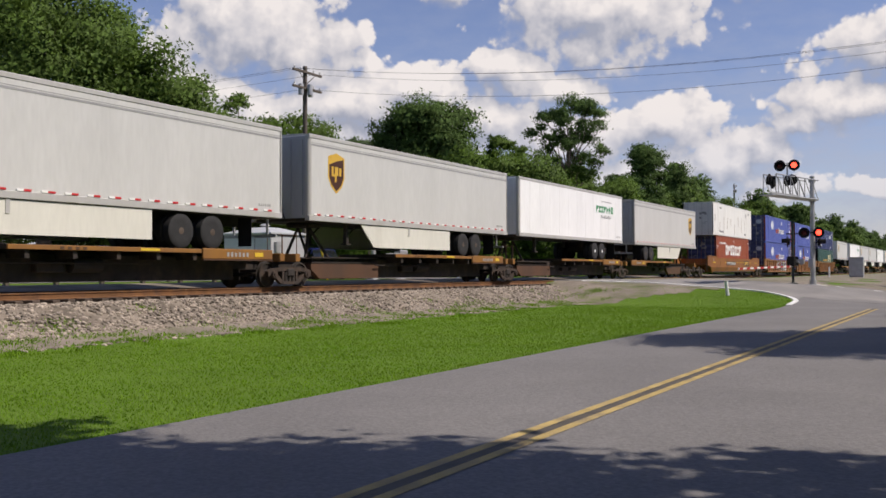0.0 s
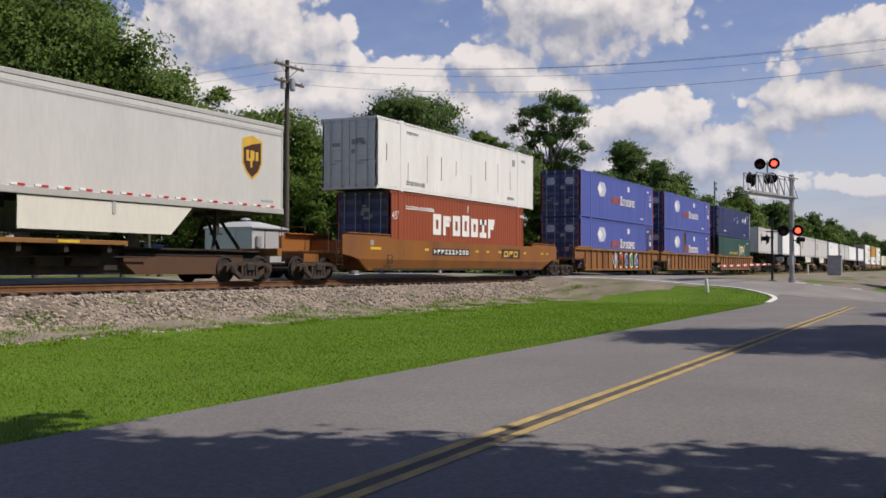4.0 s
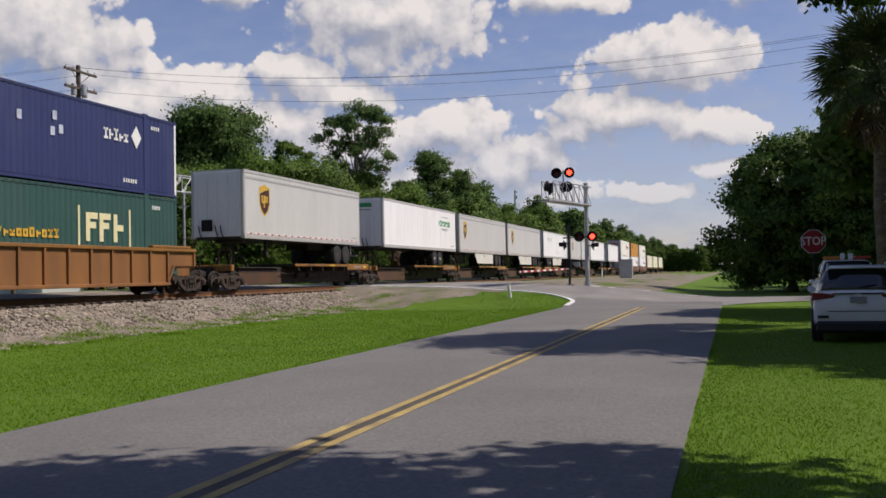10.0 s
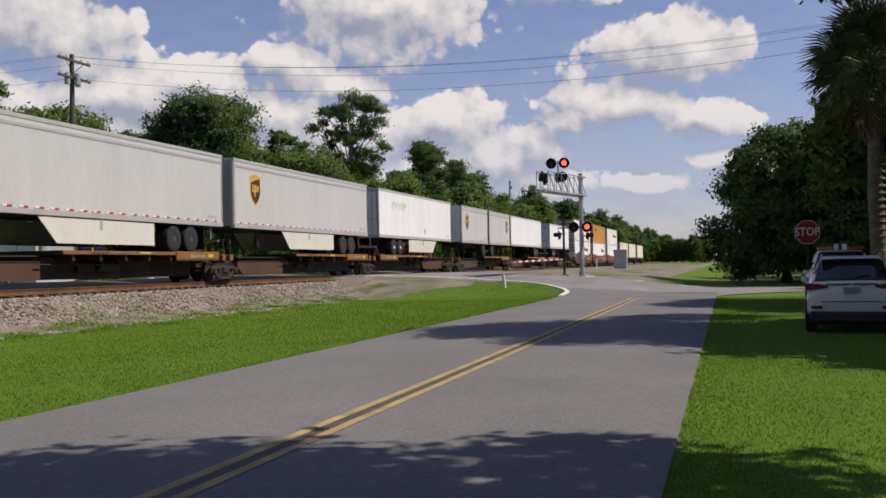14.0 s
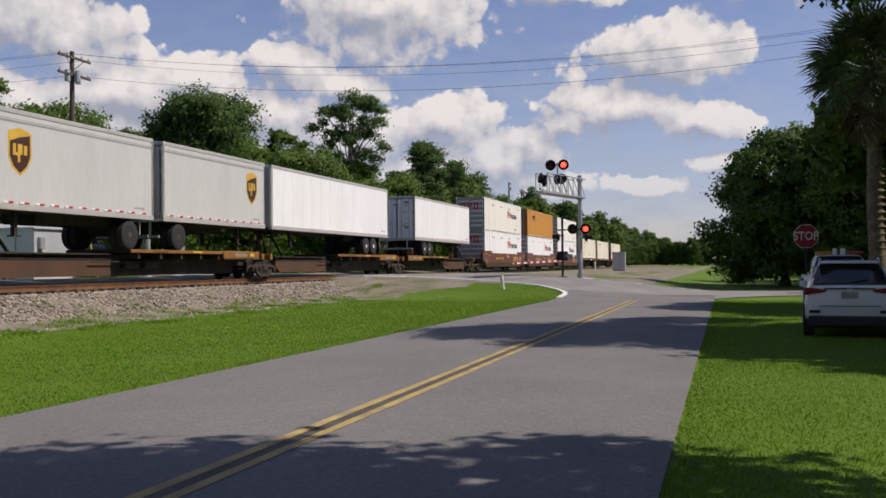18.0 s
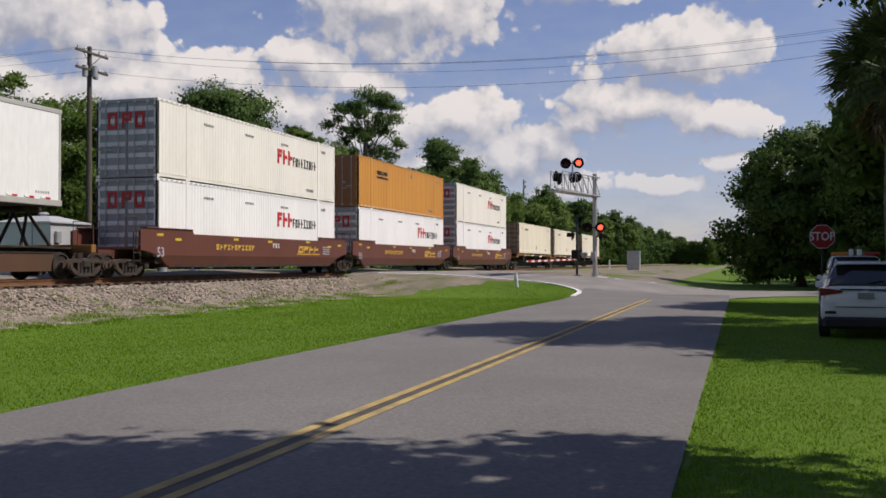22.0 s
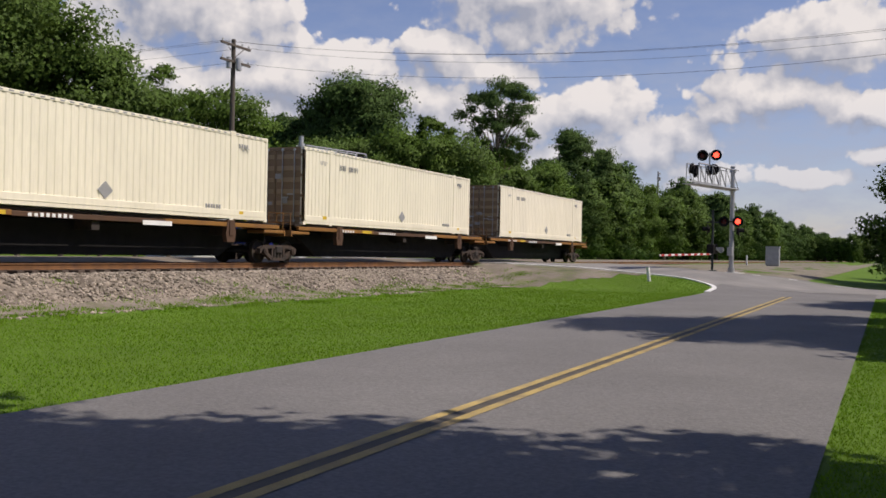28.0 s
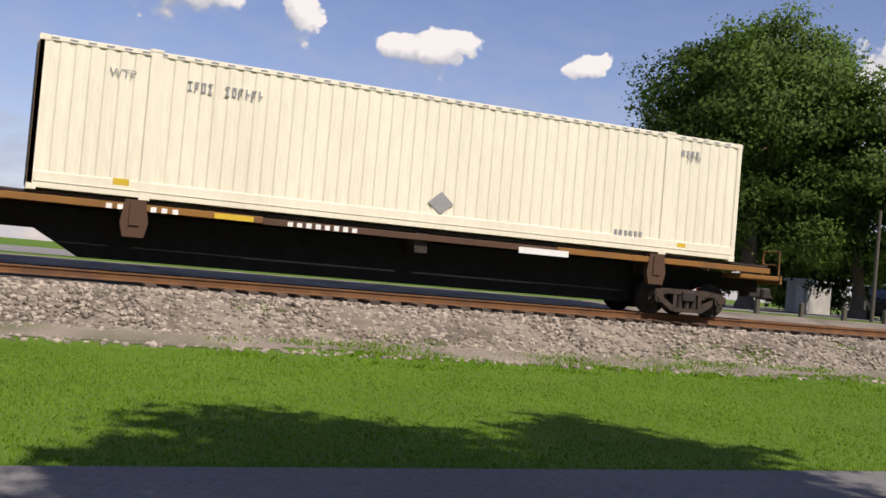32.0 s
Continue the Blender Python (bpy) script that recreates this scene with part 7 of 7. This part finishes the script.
    for k, (dy, z0, a, r) in enumerate(((-1.0, 12.15, 0.00353, 0.0065), (-0.35, 12.25, 0.00345, 0.0065), (1.0, 12.15, 0.0036, 0.0065), (0.0, 11.2, 0.00365, 0.0075))):
        g = Geo()
        xs = [-31 + i * 54 / 26 for i in range(27)]
        s0 = (-0.0939 if k < 3 else -0.09)
        f = lambda x: z0 + s0 * (x + 31) + a * (x + 31) * (x + 11.4)
        pts = [(x, 41.75 + dy + (x + 31) * 0.45 / 54, f(x)) for x in xs]
        g.path(pts, r, 5)
        solo("overhead_wire", g, M["black"], "thin black overhead wire strung between poles", "wire", "overhead wires")
        g = Geo()
        g.path([(-31 - 47 * i / 14, 41.75 + dy - 3.75 * i / 14, z0 - 0.055 * 47 * i / 14 + 0.02 * 0.05 * (47 * i / 14) ** 2) for i in range(15)], r, 5)
        solo("overhead_wire", g, M["black"], "thin black overhead wire strung between poles", "wire", "overhead wires")


def utility_pole(u, h):
    part("shaft", Geo().tube((0, 0, -0.5), (0, 0, h), 0.17, 14, 0.11), M["wood"], u, smooth=True)
    for z in (h - 0.35, h - 1.2):
        part("crossarm", Geo().box(0.1, 0.2, -1.25, 1.25, z - 0.06, z + 0.06, 0.01), M["wood"], u)
        for y in (-1.1, -0.55, 0.55, 1.1):
            part("insulator", Geo().lathe([(z + 0.05, 0.02), (z + 0.07, 0.05), (z + 0.12, 0.03), (z + 0.15, 0.055), (z + 0.22, 0.02)], 10, "z", (0.15, y, 0)), M["galv"], u, smooth=True)
    for y in (-0.42, 0.42, 0.0):
        part("transformer", Geo().tube((0.32 if y == 0 else 0.05, y, h - 1.55), (0.32 if y == 0 else 0.05, y, h - 1.0), 0.14, 12), M["galv"], u, smooth=True)
    part("brace", Geo().path([(0.15, -0.7, h - 0.4), (0.1, 0, h - 0.95), (0.15, 0.7, h - 0.4)], 0.02, 6), M["wood"], u)


build_fixtures()


# ---- vehicles ----
M["carglass"] = mat("dark_car_glass", (0.012, 0.014, 0.016), 0.08, var=0.02, scale=2, bump=0, spec=0.8)
M["plastic"] = mat("black_bumper_plastic", (0.02, 0.02, 0.021), 0.6, var=0.08, scale=3)
M["taillight"] = mat("red_tail_light", (0.20, 0.008, 0.012), 0.15, var=0.05, scale=6, bump=0)
M["amber"] = mat("amber_beacon", (0.62, 0.20, 0.02), 0.3, var=0.05, scale=6, bump=0)
M["beacon_red"] = mat("red_beacon", (0.45, 0.05, 0.03), 0.3, var=0.05, scale=6, bump=0)
M["carwhite"] = mat("white_car_paint", (0.78, 0.79, 0.80), 0.25, var=0.02, scale=1, bump=0)
M["carblue"] = mat("blue_car_paint", (0.02, 0.03, 0.16), 0.25, var=0.02, scale=1, bump=0)
M["carblack"] = mat("black_car_paint", (0.012, 0.013, 0.015), 0.25, var=0.02, scale=1, bump=0)
M["carsilver"] = mat("silver_car_paint", (0.45, 0.46, 0.48), 0.3, 0.3, var=0.02, scale=1, bump=0)


def loft(sections, g=None):
    """Rounded rings (y, bottom half width, top half width, z0, z1) joined along y."""
    g = g or Geo()
    o, n = len(g.v), 16
    for y, a, b, z0, z1 in sections:
        h = z1 - z0
        rb, rt = min(0.09, h * 0.3), min(0.12, h * 0.35)
        ring = [(a - rb, z0), (a - rb * 0.3, z0 + rb * 0.3), (a, z0 + rb), (a + (b - a) * 0.5 + 0.01, z0 + h * 0.5), (b, z1 - rt), (b - rt * 0.3, z1 - rt * 0.3), (b - rt, z1), (b * 0.4, z1 + 0.008)]
        ring += [(-x, z) for x, z in reversed(ring)]
        g.v += [(x, y, z) for x, z in ring]
    for k in range(len(sections) - 1):
        g.f += [(o + k * n + i, o + k * n + (i + 1) % n, o + (k + 1) * n + (i + 1) % n, o + (k + 1) * n + i) for i in range(n)]
    g.f += [tuple(o + i for i in range(n)), tuple(o + (len(sections) - 1) * n + i for i in range(n))]
    return g


CAR_TYRE = Geo().lathe([(-0.10, 0.22), (-0.11, 0.31), (-0.085, 0.345), (0.085, 0.345), (0.11, 0.31), (0.10, 0.22)], 22, "x").mesh("tyre", M["tyre"], True)
CAR_RIM = Geo().lathe([(-0.09, 0.225), (0.105, 0.225), (0.10, 0.2), (0.06, 0.17), (0.075, 0.05), (0.085, 0.03)], 18, "x").mesh("rim", M["rim"], True)


def vehicle(kind, label, category, at, turn, paint_m, body, cabin, wheels, glass_rear, hw=0.92, extra=None):
    v = thing(kind, label, category, at, "parked vehicles", turn)
    part("body", loft(body), paint_m, v, smooth=True)
    part("cabin", loft(cabin), M["carglass"], v, "dark glazed cabin", smooth=True)
    mid = cabin[1:-1]
    top = max(c[4] for c in cabin)
    part("roof", loft([(c[0] + 0.02, c[2] - 0.02, c[2] - 0.05, c[4] - 0.07, c[4] + 0.012) for c in mid]), paint_m, v, smooth=True)
    for s in (-1, 1):
        for i in (0, len(mid) // 2, len(mid) - 1):
            c = mid[i]
            part("pillar", Geo().add([(s * (c[1] + 0.012), c[0] - 0.07, c[3]), (s * (c[1] + 0.012), c[0] + 0.09, c[3]), (s * (c[2] + 0.012), c[0] + 0.07, c[4] - 0.06), (s * (c[2] + 0.012), c[0] - 0.05, c[4] - 0.06), (s * (c[1] - 0.03), c[0] - 0.07, c[3]), (s * (c[1] - 0.03), c[0] + 0.09, c[3]), (s * (c[2] - 0.03), c[0] + 0.07, c[4] - 0.06), (s * (c[2] - 0.03), c[0] - 0.05, c[4] - 0.06)], [(0, 1, 2, 3), (7, 6, 5, 4), (0, 3, 7, 4), (1, 5, 6, 2)]), paint_m, v)
        part("wing_mirror", Geo().box(s * (hw + 0.0), s * (hw + 0.16), cabin[-2][0] + 0.1, cabin[-2][0] + 0.22, 1.02, 1.17, 0.03), paint_m, v)
        part("tail_light", Geo().slab([(s * (hw - 0.02), body[1][4] - 0.20), (s * (hw - 0.02), body[1][4] - 0.04), (s * (hw - 0.22), body[1][4] - 0.05), (s * (hw - 0.48), body[1][4] - 0.09), (s * (hw - 0.44), body[1][4] - 0.14)], body[0][0] - 0.015, body[0][0] + 0.25, "y"), M["taillight"], v, "red tail light")
        part("headlight", Geo().box(s * (hw - 0.4), s * (hw - 0.1), body[-1][0] - 0.22, body[-1][0] - 0.02, body[-1][4] - 0.16, body[-1][4] - 0.02, 0.03), M["rim"], v, "clear headlight")
        for yw in wheels:
            part("wheel_arch", Geo().tube((s * (hw - 0.2), yw, 0.345), (s * (hw + 0.006), yw, 0.345), 0.41, 22), M["plastic"], v)
            t = part("wheel", CAR_TYRE, None, v, "", pose(s * (hw - 0.08), yw, 0.345, 0, 0, 0 if s > 0 else 180))
            part("rim", CAR_RIM, None, t, at=(0.012, 0, 0))
    # the black bar is also painted shade below the tail
    part("bumper", Geo().box(-hw + 0.08, hw - 0.08, body[0][0] - 0.05, body[0][0] + 0.15, 0.22, 0.46, 0.05), M["plastic"], v, "black rear bumper, also for the shade below the tail")
    part("bumper", Geo().box(-hw + 0.1, hw - 0.1, body[-1][0] - 0.12, body[-1][0] + 0.04, 0.32, 0.55, 0.04), M["plastic"], v, "black front bumper")
    part("licence_plate", Geo().box(-0.16, 0.16, body[0][0] - 0.035, body[0][0] - 0.02, 0.84, 0.97), M["dgrey"], v)
    part("underbody", Geo().box(-hw + 0.15, hw - 0.15, body[0][0] + 0.2, body[-1][0] - 0.2, 0.2, 0.45), M["plastic"], v)
    return v


def build_vehicles():
    suv_b = [(0.0, 0.76, 0.74, 0.50, 1.02), (0.05, 0.86, 0.83, 0.42, 1.10), (0.4, 0.90, 0.88, 0.36, 1.13), (1.5, 0.91, 0.89, 0.30, 1.08), (3.2, 0.91, 0.88, 0.30, 1.04), (4.0, 0.89, 0.84, 0.32, 0.98), (4.45, 0.80, 0.74, 0.4, 0.86), (4.58, 0.68, 0.62, 0.45, 0.74)]
    suv_c = [(0.06, 0.80, 0.74, 1.02, 1.15), (0.42, 0.83, 0.66, 1.04, 1.55), (0.8, 0.84, 0.64, 1.04, 1.60), (1.7, 0.84, 0.64, 1.02, 1.62), (2.4, 0.84, 0.63, 1.0, 1.56), (3.25, 0.82, 0.74, 0.98, 1.06)]
    v = vehicle("suv", "white compact suv with dark glass parked on the grass", "car", (2.52, 22.2, 0.01), -6, M["carwhite"], suv_b, suv_c, (0.85, 3.55), True)
    for s in (-1, 1):
        part("roof_rail", Geo().path([(s * 0.6, 0.6, 1.60), (s * 0.6, 0.75, 1.67), (s * 0.6, 2.1, 1.67), (s * 0.6, 2.3, 1.60)], 0.018, 6), M["galv"], v)
        part("reflector", Geo().box(s * 0.58, s * 0.8, -0.02, 0.02, 0.52, 0.58), M["plastic"], v)
    part("spoiler", Geo().box(-0.62, 0.62, 0.28, 0.5, 1.56, 1.60, 0.02), M["carwhite"], v)
    part("tailgate_seam", Geo().box(-0.6, 0.6, -0.012, 0.0, 0.66, 0.675).box(-0.5, 0.5, -0.03, 0.02, 1.02, 1.05), M["plastic"], v)
    part("badge", Geo().lathe([(-0.03, 0.03), (-0.03, 0.06), (0.0, 0.06)], 14, "y", (0, 0, 1.0)), M["rim"], v)
    part("rear_wiper", Geo().path([(0.0, 0.04, 1.16), (0.35, 0.1, 1.22)], 0.01, 6), M["black"], v)
    # truck with a light bar ahead of it
    pk_b = [(0.0, 0.86, 0.86, 0.55, 1.15), (0.06, 0.92, 0.92, 0.5, 1.2), (1.8, 0.93, 0.92, 0.45, 1.2), (3.9, 0.93, 0.92, 0.42, 1.15), (5.0, 0.92, 0.88, 0.42, 1.1), (5.4, 0.85, 0.78, 0.5, 1.0)]
    pk_c = [(1.75, 0.86, 0.80, 1.12, 1.3), (1.9, 0.86, 0.72, 1.12, 1.78), (2.6, 0.86, 0.72, 1.12, 1.82), (3.3, 0.86, 0.70, 1.12, 1.76), (4.1, 0.85, 0.78, 1.1, 1.18)]
    p = vehicle("pickup_truck", "white pickup truck with an amber light bar", "truck", (3.65, 33.0, 0.02), 0, M["carwhite"], pk_b, pk_c, (1.0, 4.4), False)
    part("beacon", Geo().box(-0.7, -0.18, 2.3, 2.5, 1.84, 1.95, 0.03), M["amber"], p, "amber beacon")
    part("beacon", Geo().box(0.28, 0.8, 2.3, 2.5, 1.84, 1.95, 0.03), M["beacon_red"], p, "red beacon")
    part("beacon_box", Geo().box(-0.15, -0.02, 2.28, 2.5, 1.84, 2.05, 0.02), M["stripe_white"], p, "white beacon housing")
    part("beacon_box", Geo().box(0.1, 0.24, 2.28, 2.5, 1.84, 2.05, 0.02), M["stripe_white"], p, "white beacon housing")
    sd_b = [(0.0, 0.74, 0.70, 0.5, 0.92), (0.06, 0.85, 0.8, 0.42, 0.98), (1.0, 0.89, 0.86, 0.3, 1.0), (3.4, 0.89, 0.86, 0.3, 0.98), (4.3, 0.86, 0.78, 0.34, 0.86), (4.7, 0.72, 0.64, 0.42, 0.7)]
    sd_c = [(0.55, 0.78, 0.7, 0.94, 1.0), (1.15, 0.8, 0.62, 0.94, 1.42), (2.0, 0.8, 0.62, 0.94, 1.46), (2.6, 0.8, 0.6, 0.94, 1.4), (3.5, 0.79, 0.7, 0.92, 1.0)]
    gz = 1.18
    vehicle("pickup_truck", "blue pickup truck parked in the yard", "truck", (-36.6, 49.6, gz), -128, M["carblue"], pk_b, pk_c, (1.0, 4.4), False)
    vehicle("pickup_truck", "black pickup truck parked under the oaks", "truck", (-43.6, 44.2, gz), -122, M["carblack"], pk_b, pk_c, (1.0, 4.4), False)
    vehicle("sedan", "white sedan parked in the yard", "car", (-37.8, 27.5, gz), 190, M["carwhite"], sd_b, sd_c, (0.9, 3.7), False)
    vehicle("sedan", "silver sedan parked under the oaks", "car", (-45.5, 34.0, gz), 150, M["carsilver"], sd_b, sd_c, (0.9, 3.7), False)


build_vehicles()


# ---- cabbage palm ----
def fan(seed, size, petiole, material, name):
    r = random.Random(seed)
    g = Geo()
    g.tube((0, 0, 0), (petiole, 0, 0), 0.02, 5, 0.012)
    n = 30
    for i in range(n):
        a = radians(-125 + 250 * i / (n - 1)) + r.uniform(-0.03, 0.03)
        ln = size * (1 - 0.25 * abs(i / (n - 1) - 0.5)) * r.uniform(0.85, 1.05)
        d = Vector((math.cos(a), math.sin(a), 0.12 * math.cos(3 * a)))
        s = Vector((-math.sin(a), math.cos(a), 0.3)) * 0.03
        p0 = Vector((petiole, 0, 0))
        p1, p2 = p0 + d * ln * 0.6, p0 + d * ln + Vector((0, 0, -0.28 * ln * r.uniform(0.4, 1.2)))
        g.add([p0, p1 + s, p2, p1 - s], [(0, 1, 2, 3)])
    return g.mesh(name, material)


def build_palm():
    p = thing("palm_tree", "cabbage palm with a shaggy head of fan leaves", "palm", (4.1, 29.75, -0.02))
    g = Geo()
    prof = [(0, 0, -0.3)] + [(0.03 * math.sin(i), 0.02 * i, i * 0.72) for i in range(1, 10)]
    for i in range(len(prof) - 1):
        g.tube(prof[i], prof[i + 1], 0.235 - 0.006 * i, 14, 0.225 - 0.006 * i)
    for i in range(30):
        z = 0.2 + i * 0.2
        g.tube((0.02, 0.02 * z / 0.62, z), (0.02, 0.02 * z / 0.62, z + 0.05), 0.235, 12, 0.215)
    part("trunk", g, M["palmbark"], p, "ringed grey-brown trunk", smooth=True)
    r = random.Random(3)
    live = [fan(k, 1.05, 1.1, M["frond"], "frond") for k in range(3)]
    dead = [fan(9 + k, 0.9, 0.9, M["deadfrond"], "dead_frond") for k in range(2)]
    top = 6.75
    for i in range(58):
        f = i / 57
        el = 80 - 115 * f + r.uniform(-8, 8)
        part("frond", r.choice(live), None, p, "", pose(0, 0.18, top + 0.4 * (1 - f), 0, 0, i * 137.5) @ pose(0, 0, 0, r.uniform(-35, 35), -el, 0))
    for i in range(20):
        part("dead_frond", r.choice(dead), None, p, "", pose(0, 0.18, top - 0.25, 0, 0, i * 137.5) @ pose(0, 0, 0, r.uniform(-40, 40), 55 + r.uniform(-12, 20), 0))


build_palm()


# ---- grass and weeds ----
def blades(name, count, place, h0, h1, w, material, label, seed, kind="stuff", lean=0.5):
    rs = np.random.RandomState(seed)
    p = place(rs, count)
    n = len(p)
    a = rs.uniform(0, math.tau, n)
    h = rs.uniform(h0, h1, n)
    lx, ly = rs.normal(0, lean, (2, n)) * h
    dx, dy = np.cos(a) * w * rs.uniform(0.6, 1.4, n), np.sin(a) * w * rs.uniform(0.6, 1.4, n)
    v = np.empty((n, 3, 3))
    v[:, 0] = np.stack([p[:, 0] - dx, p[:, 1] - dy, p[:, 2]], 1)
    v[:, 1] = np.stack([p[:, 0] + dx, p[:, 1] + dy, p[:, 2]], 1)
    v[:, 2] = np.stack([p[:, 0] + lx, p[:, 1] + ly, p[:, 2] + h], 1)
    me = bpy.data.meshes.new(name)
    me.vertices.add(n * 3)
    me.vertices.foreach_set("co", v.ravel())
    me.loops.add(n * 3)
    me.loops.foreach_set("vertex_index", np.arange(n * 3))
    me.polygons.add(n)
    me.polygons.foreach_set("loop_start", np.arange(n) * 3)
    me.update(calc_edges=True)
    me.materials.append(material)
    return solo(name, me, None, label, "grass", kind=kind)


def ground_np(x, y):
    e = np.interp(-x, [14.5, 17.0, 19.0, 21.0, 24.0], [0.0, 0.08, 0.35, 0.6, 1.0])
    s = np.clip((y - 43.0) / 8.5, 0, 1)
    w = s * s * (3 - 2 * s)
    c = np.interp(-x, CROSS_PROFILE[0], CROSS_PROFILE[1])
    return np.maximum(e, c * w)


def build_grass():
    def left(rs, n):
        y = -8.0 + 58 * rs.random_sample(n) ** 1.3
        edge = ROAD_L + 0.0 + 0.05 * np.sin(y * 2.1) * np.sin(y * 0.7) + 0.02 * np.sin(y * 9.0)
        x = edge - rs.random_sample(n) ** 1.15 * 9.6
        keep = ~((y > CROSS_0 - 4.2) & (x > ROAD_L - 3.9) & ((x - ROAD_L + 3.6) ** 2 + (y - CROSS_0 + 3.6) ** 2 > 3.55 ** 2) & (y > CROSS_0 - 3.6)) & (y < CROSS_0 - 0.25)
        keep &= ~((x < -15.9) & (rs.random_sample(n) < 0.72))
        x, y = x[keep], y[keep]
        return np.stack([x, y, ground_np(x, y) - 0.01], 1)

    def right(rs, n):
        y = 5.0 + 39 * rs.random_sample(n) ** 1.5
        edge = ROAD_R + 0.02 + 0.05 * np.sin(y * 1.7) * np.sin(y * 0.9) + 0.02 * np.sin(y * 8.0)
        x = edge + rs.random_sample(n) ** 1.2 * 7.5
        dx, dy = ROAD_R + 7.0 - x, y - (CROSS_0 - 7.0)
        keep = ~((dy > 0) & (dx > 0) & (dx * dx + dy * dy > 48.5))
        x, y = x[keep], y[keep]
        return np.stack([x, y, np.zeros(len(x)) - 0.01], 1)

    def weeds(rs, n):
        k = 260
        cy, cx = rs.uniform(3, 49, k), -17.1 + 0.75 * rs.standard_normal(k)
        i = rs.randint(0, k, n)
        x, y = cx[i] + rs.normal(0, 0.16, n), cy[i] + rs.normal(0, 0.3, n)
        z = np.maximum(ground_np(x, y), np.interp(-x, [17.3, 17.9, 18.6, 19.5], [0.02, 0.2, 0.47, 0.76]))
        return np.stack([x, y, z], 1)
    blades("grass", 360000, left, 0.02, 0.05, 0.009, M["blade"], "short mown green grass beside the road", 1)
    blades("grass", 220000, right, 0.018, 0.045, 0.008, M["blade"], "short mown green grass on the shaded verge", 2)
    blades("weeds", 22000, weeds, 0.03, 0.09, 0.014, M["blade"], "low green weeds along the gravel edge", 3)


build_grass()


# ---- the train rolls past ----
def motions():
    for ob, y, z in MOVERS:
        walk(ob, [(t, pose(RAIL_X, y - SPEED * (t - 16), RAIL_Z + z)) for t in (0, 8, 16, 24, 32)])


motions()
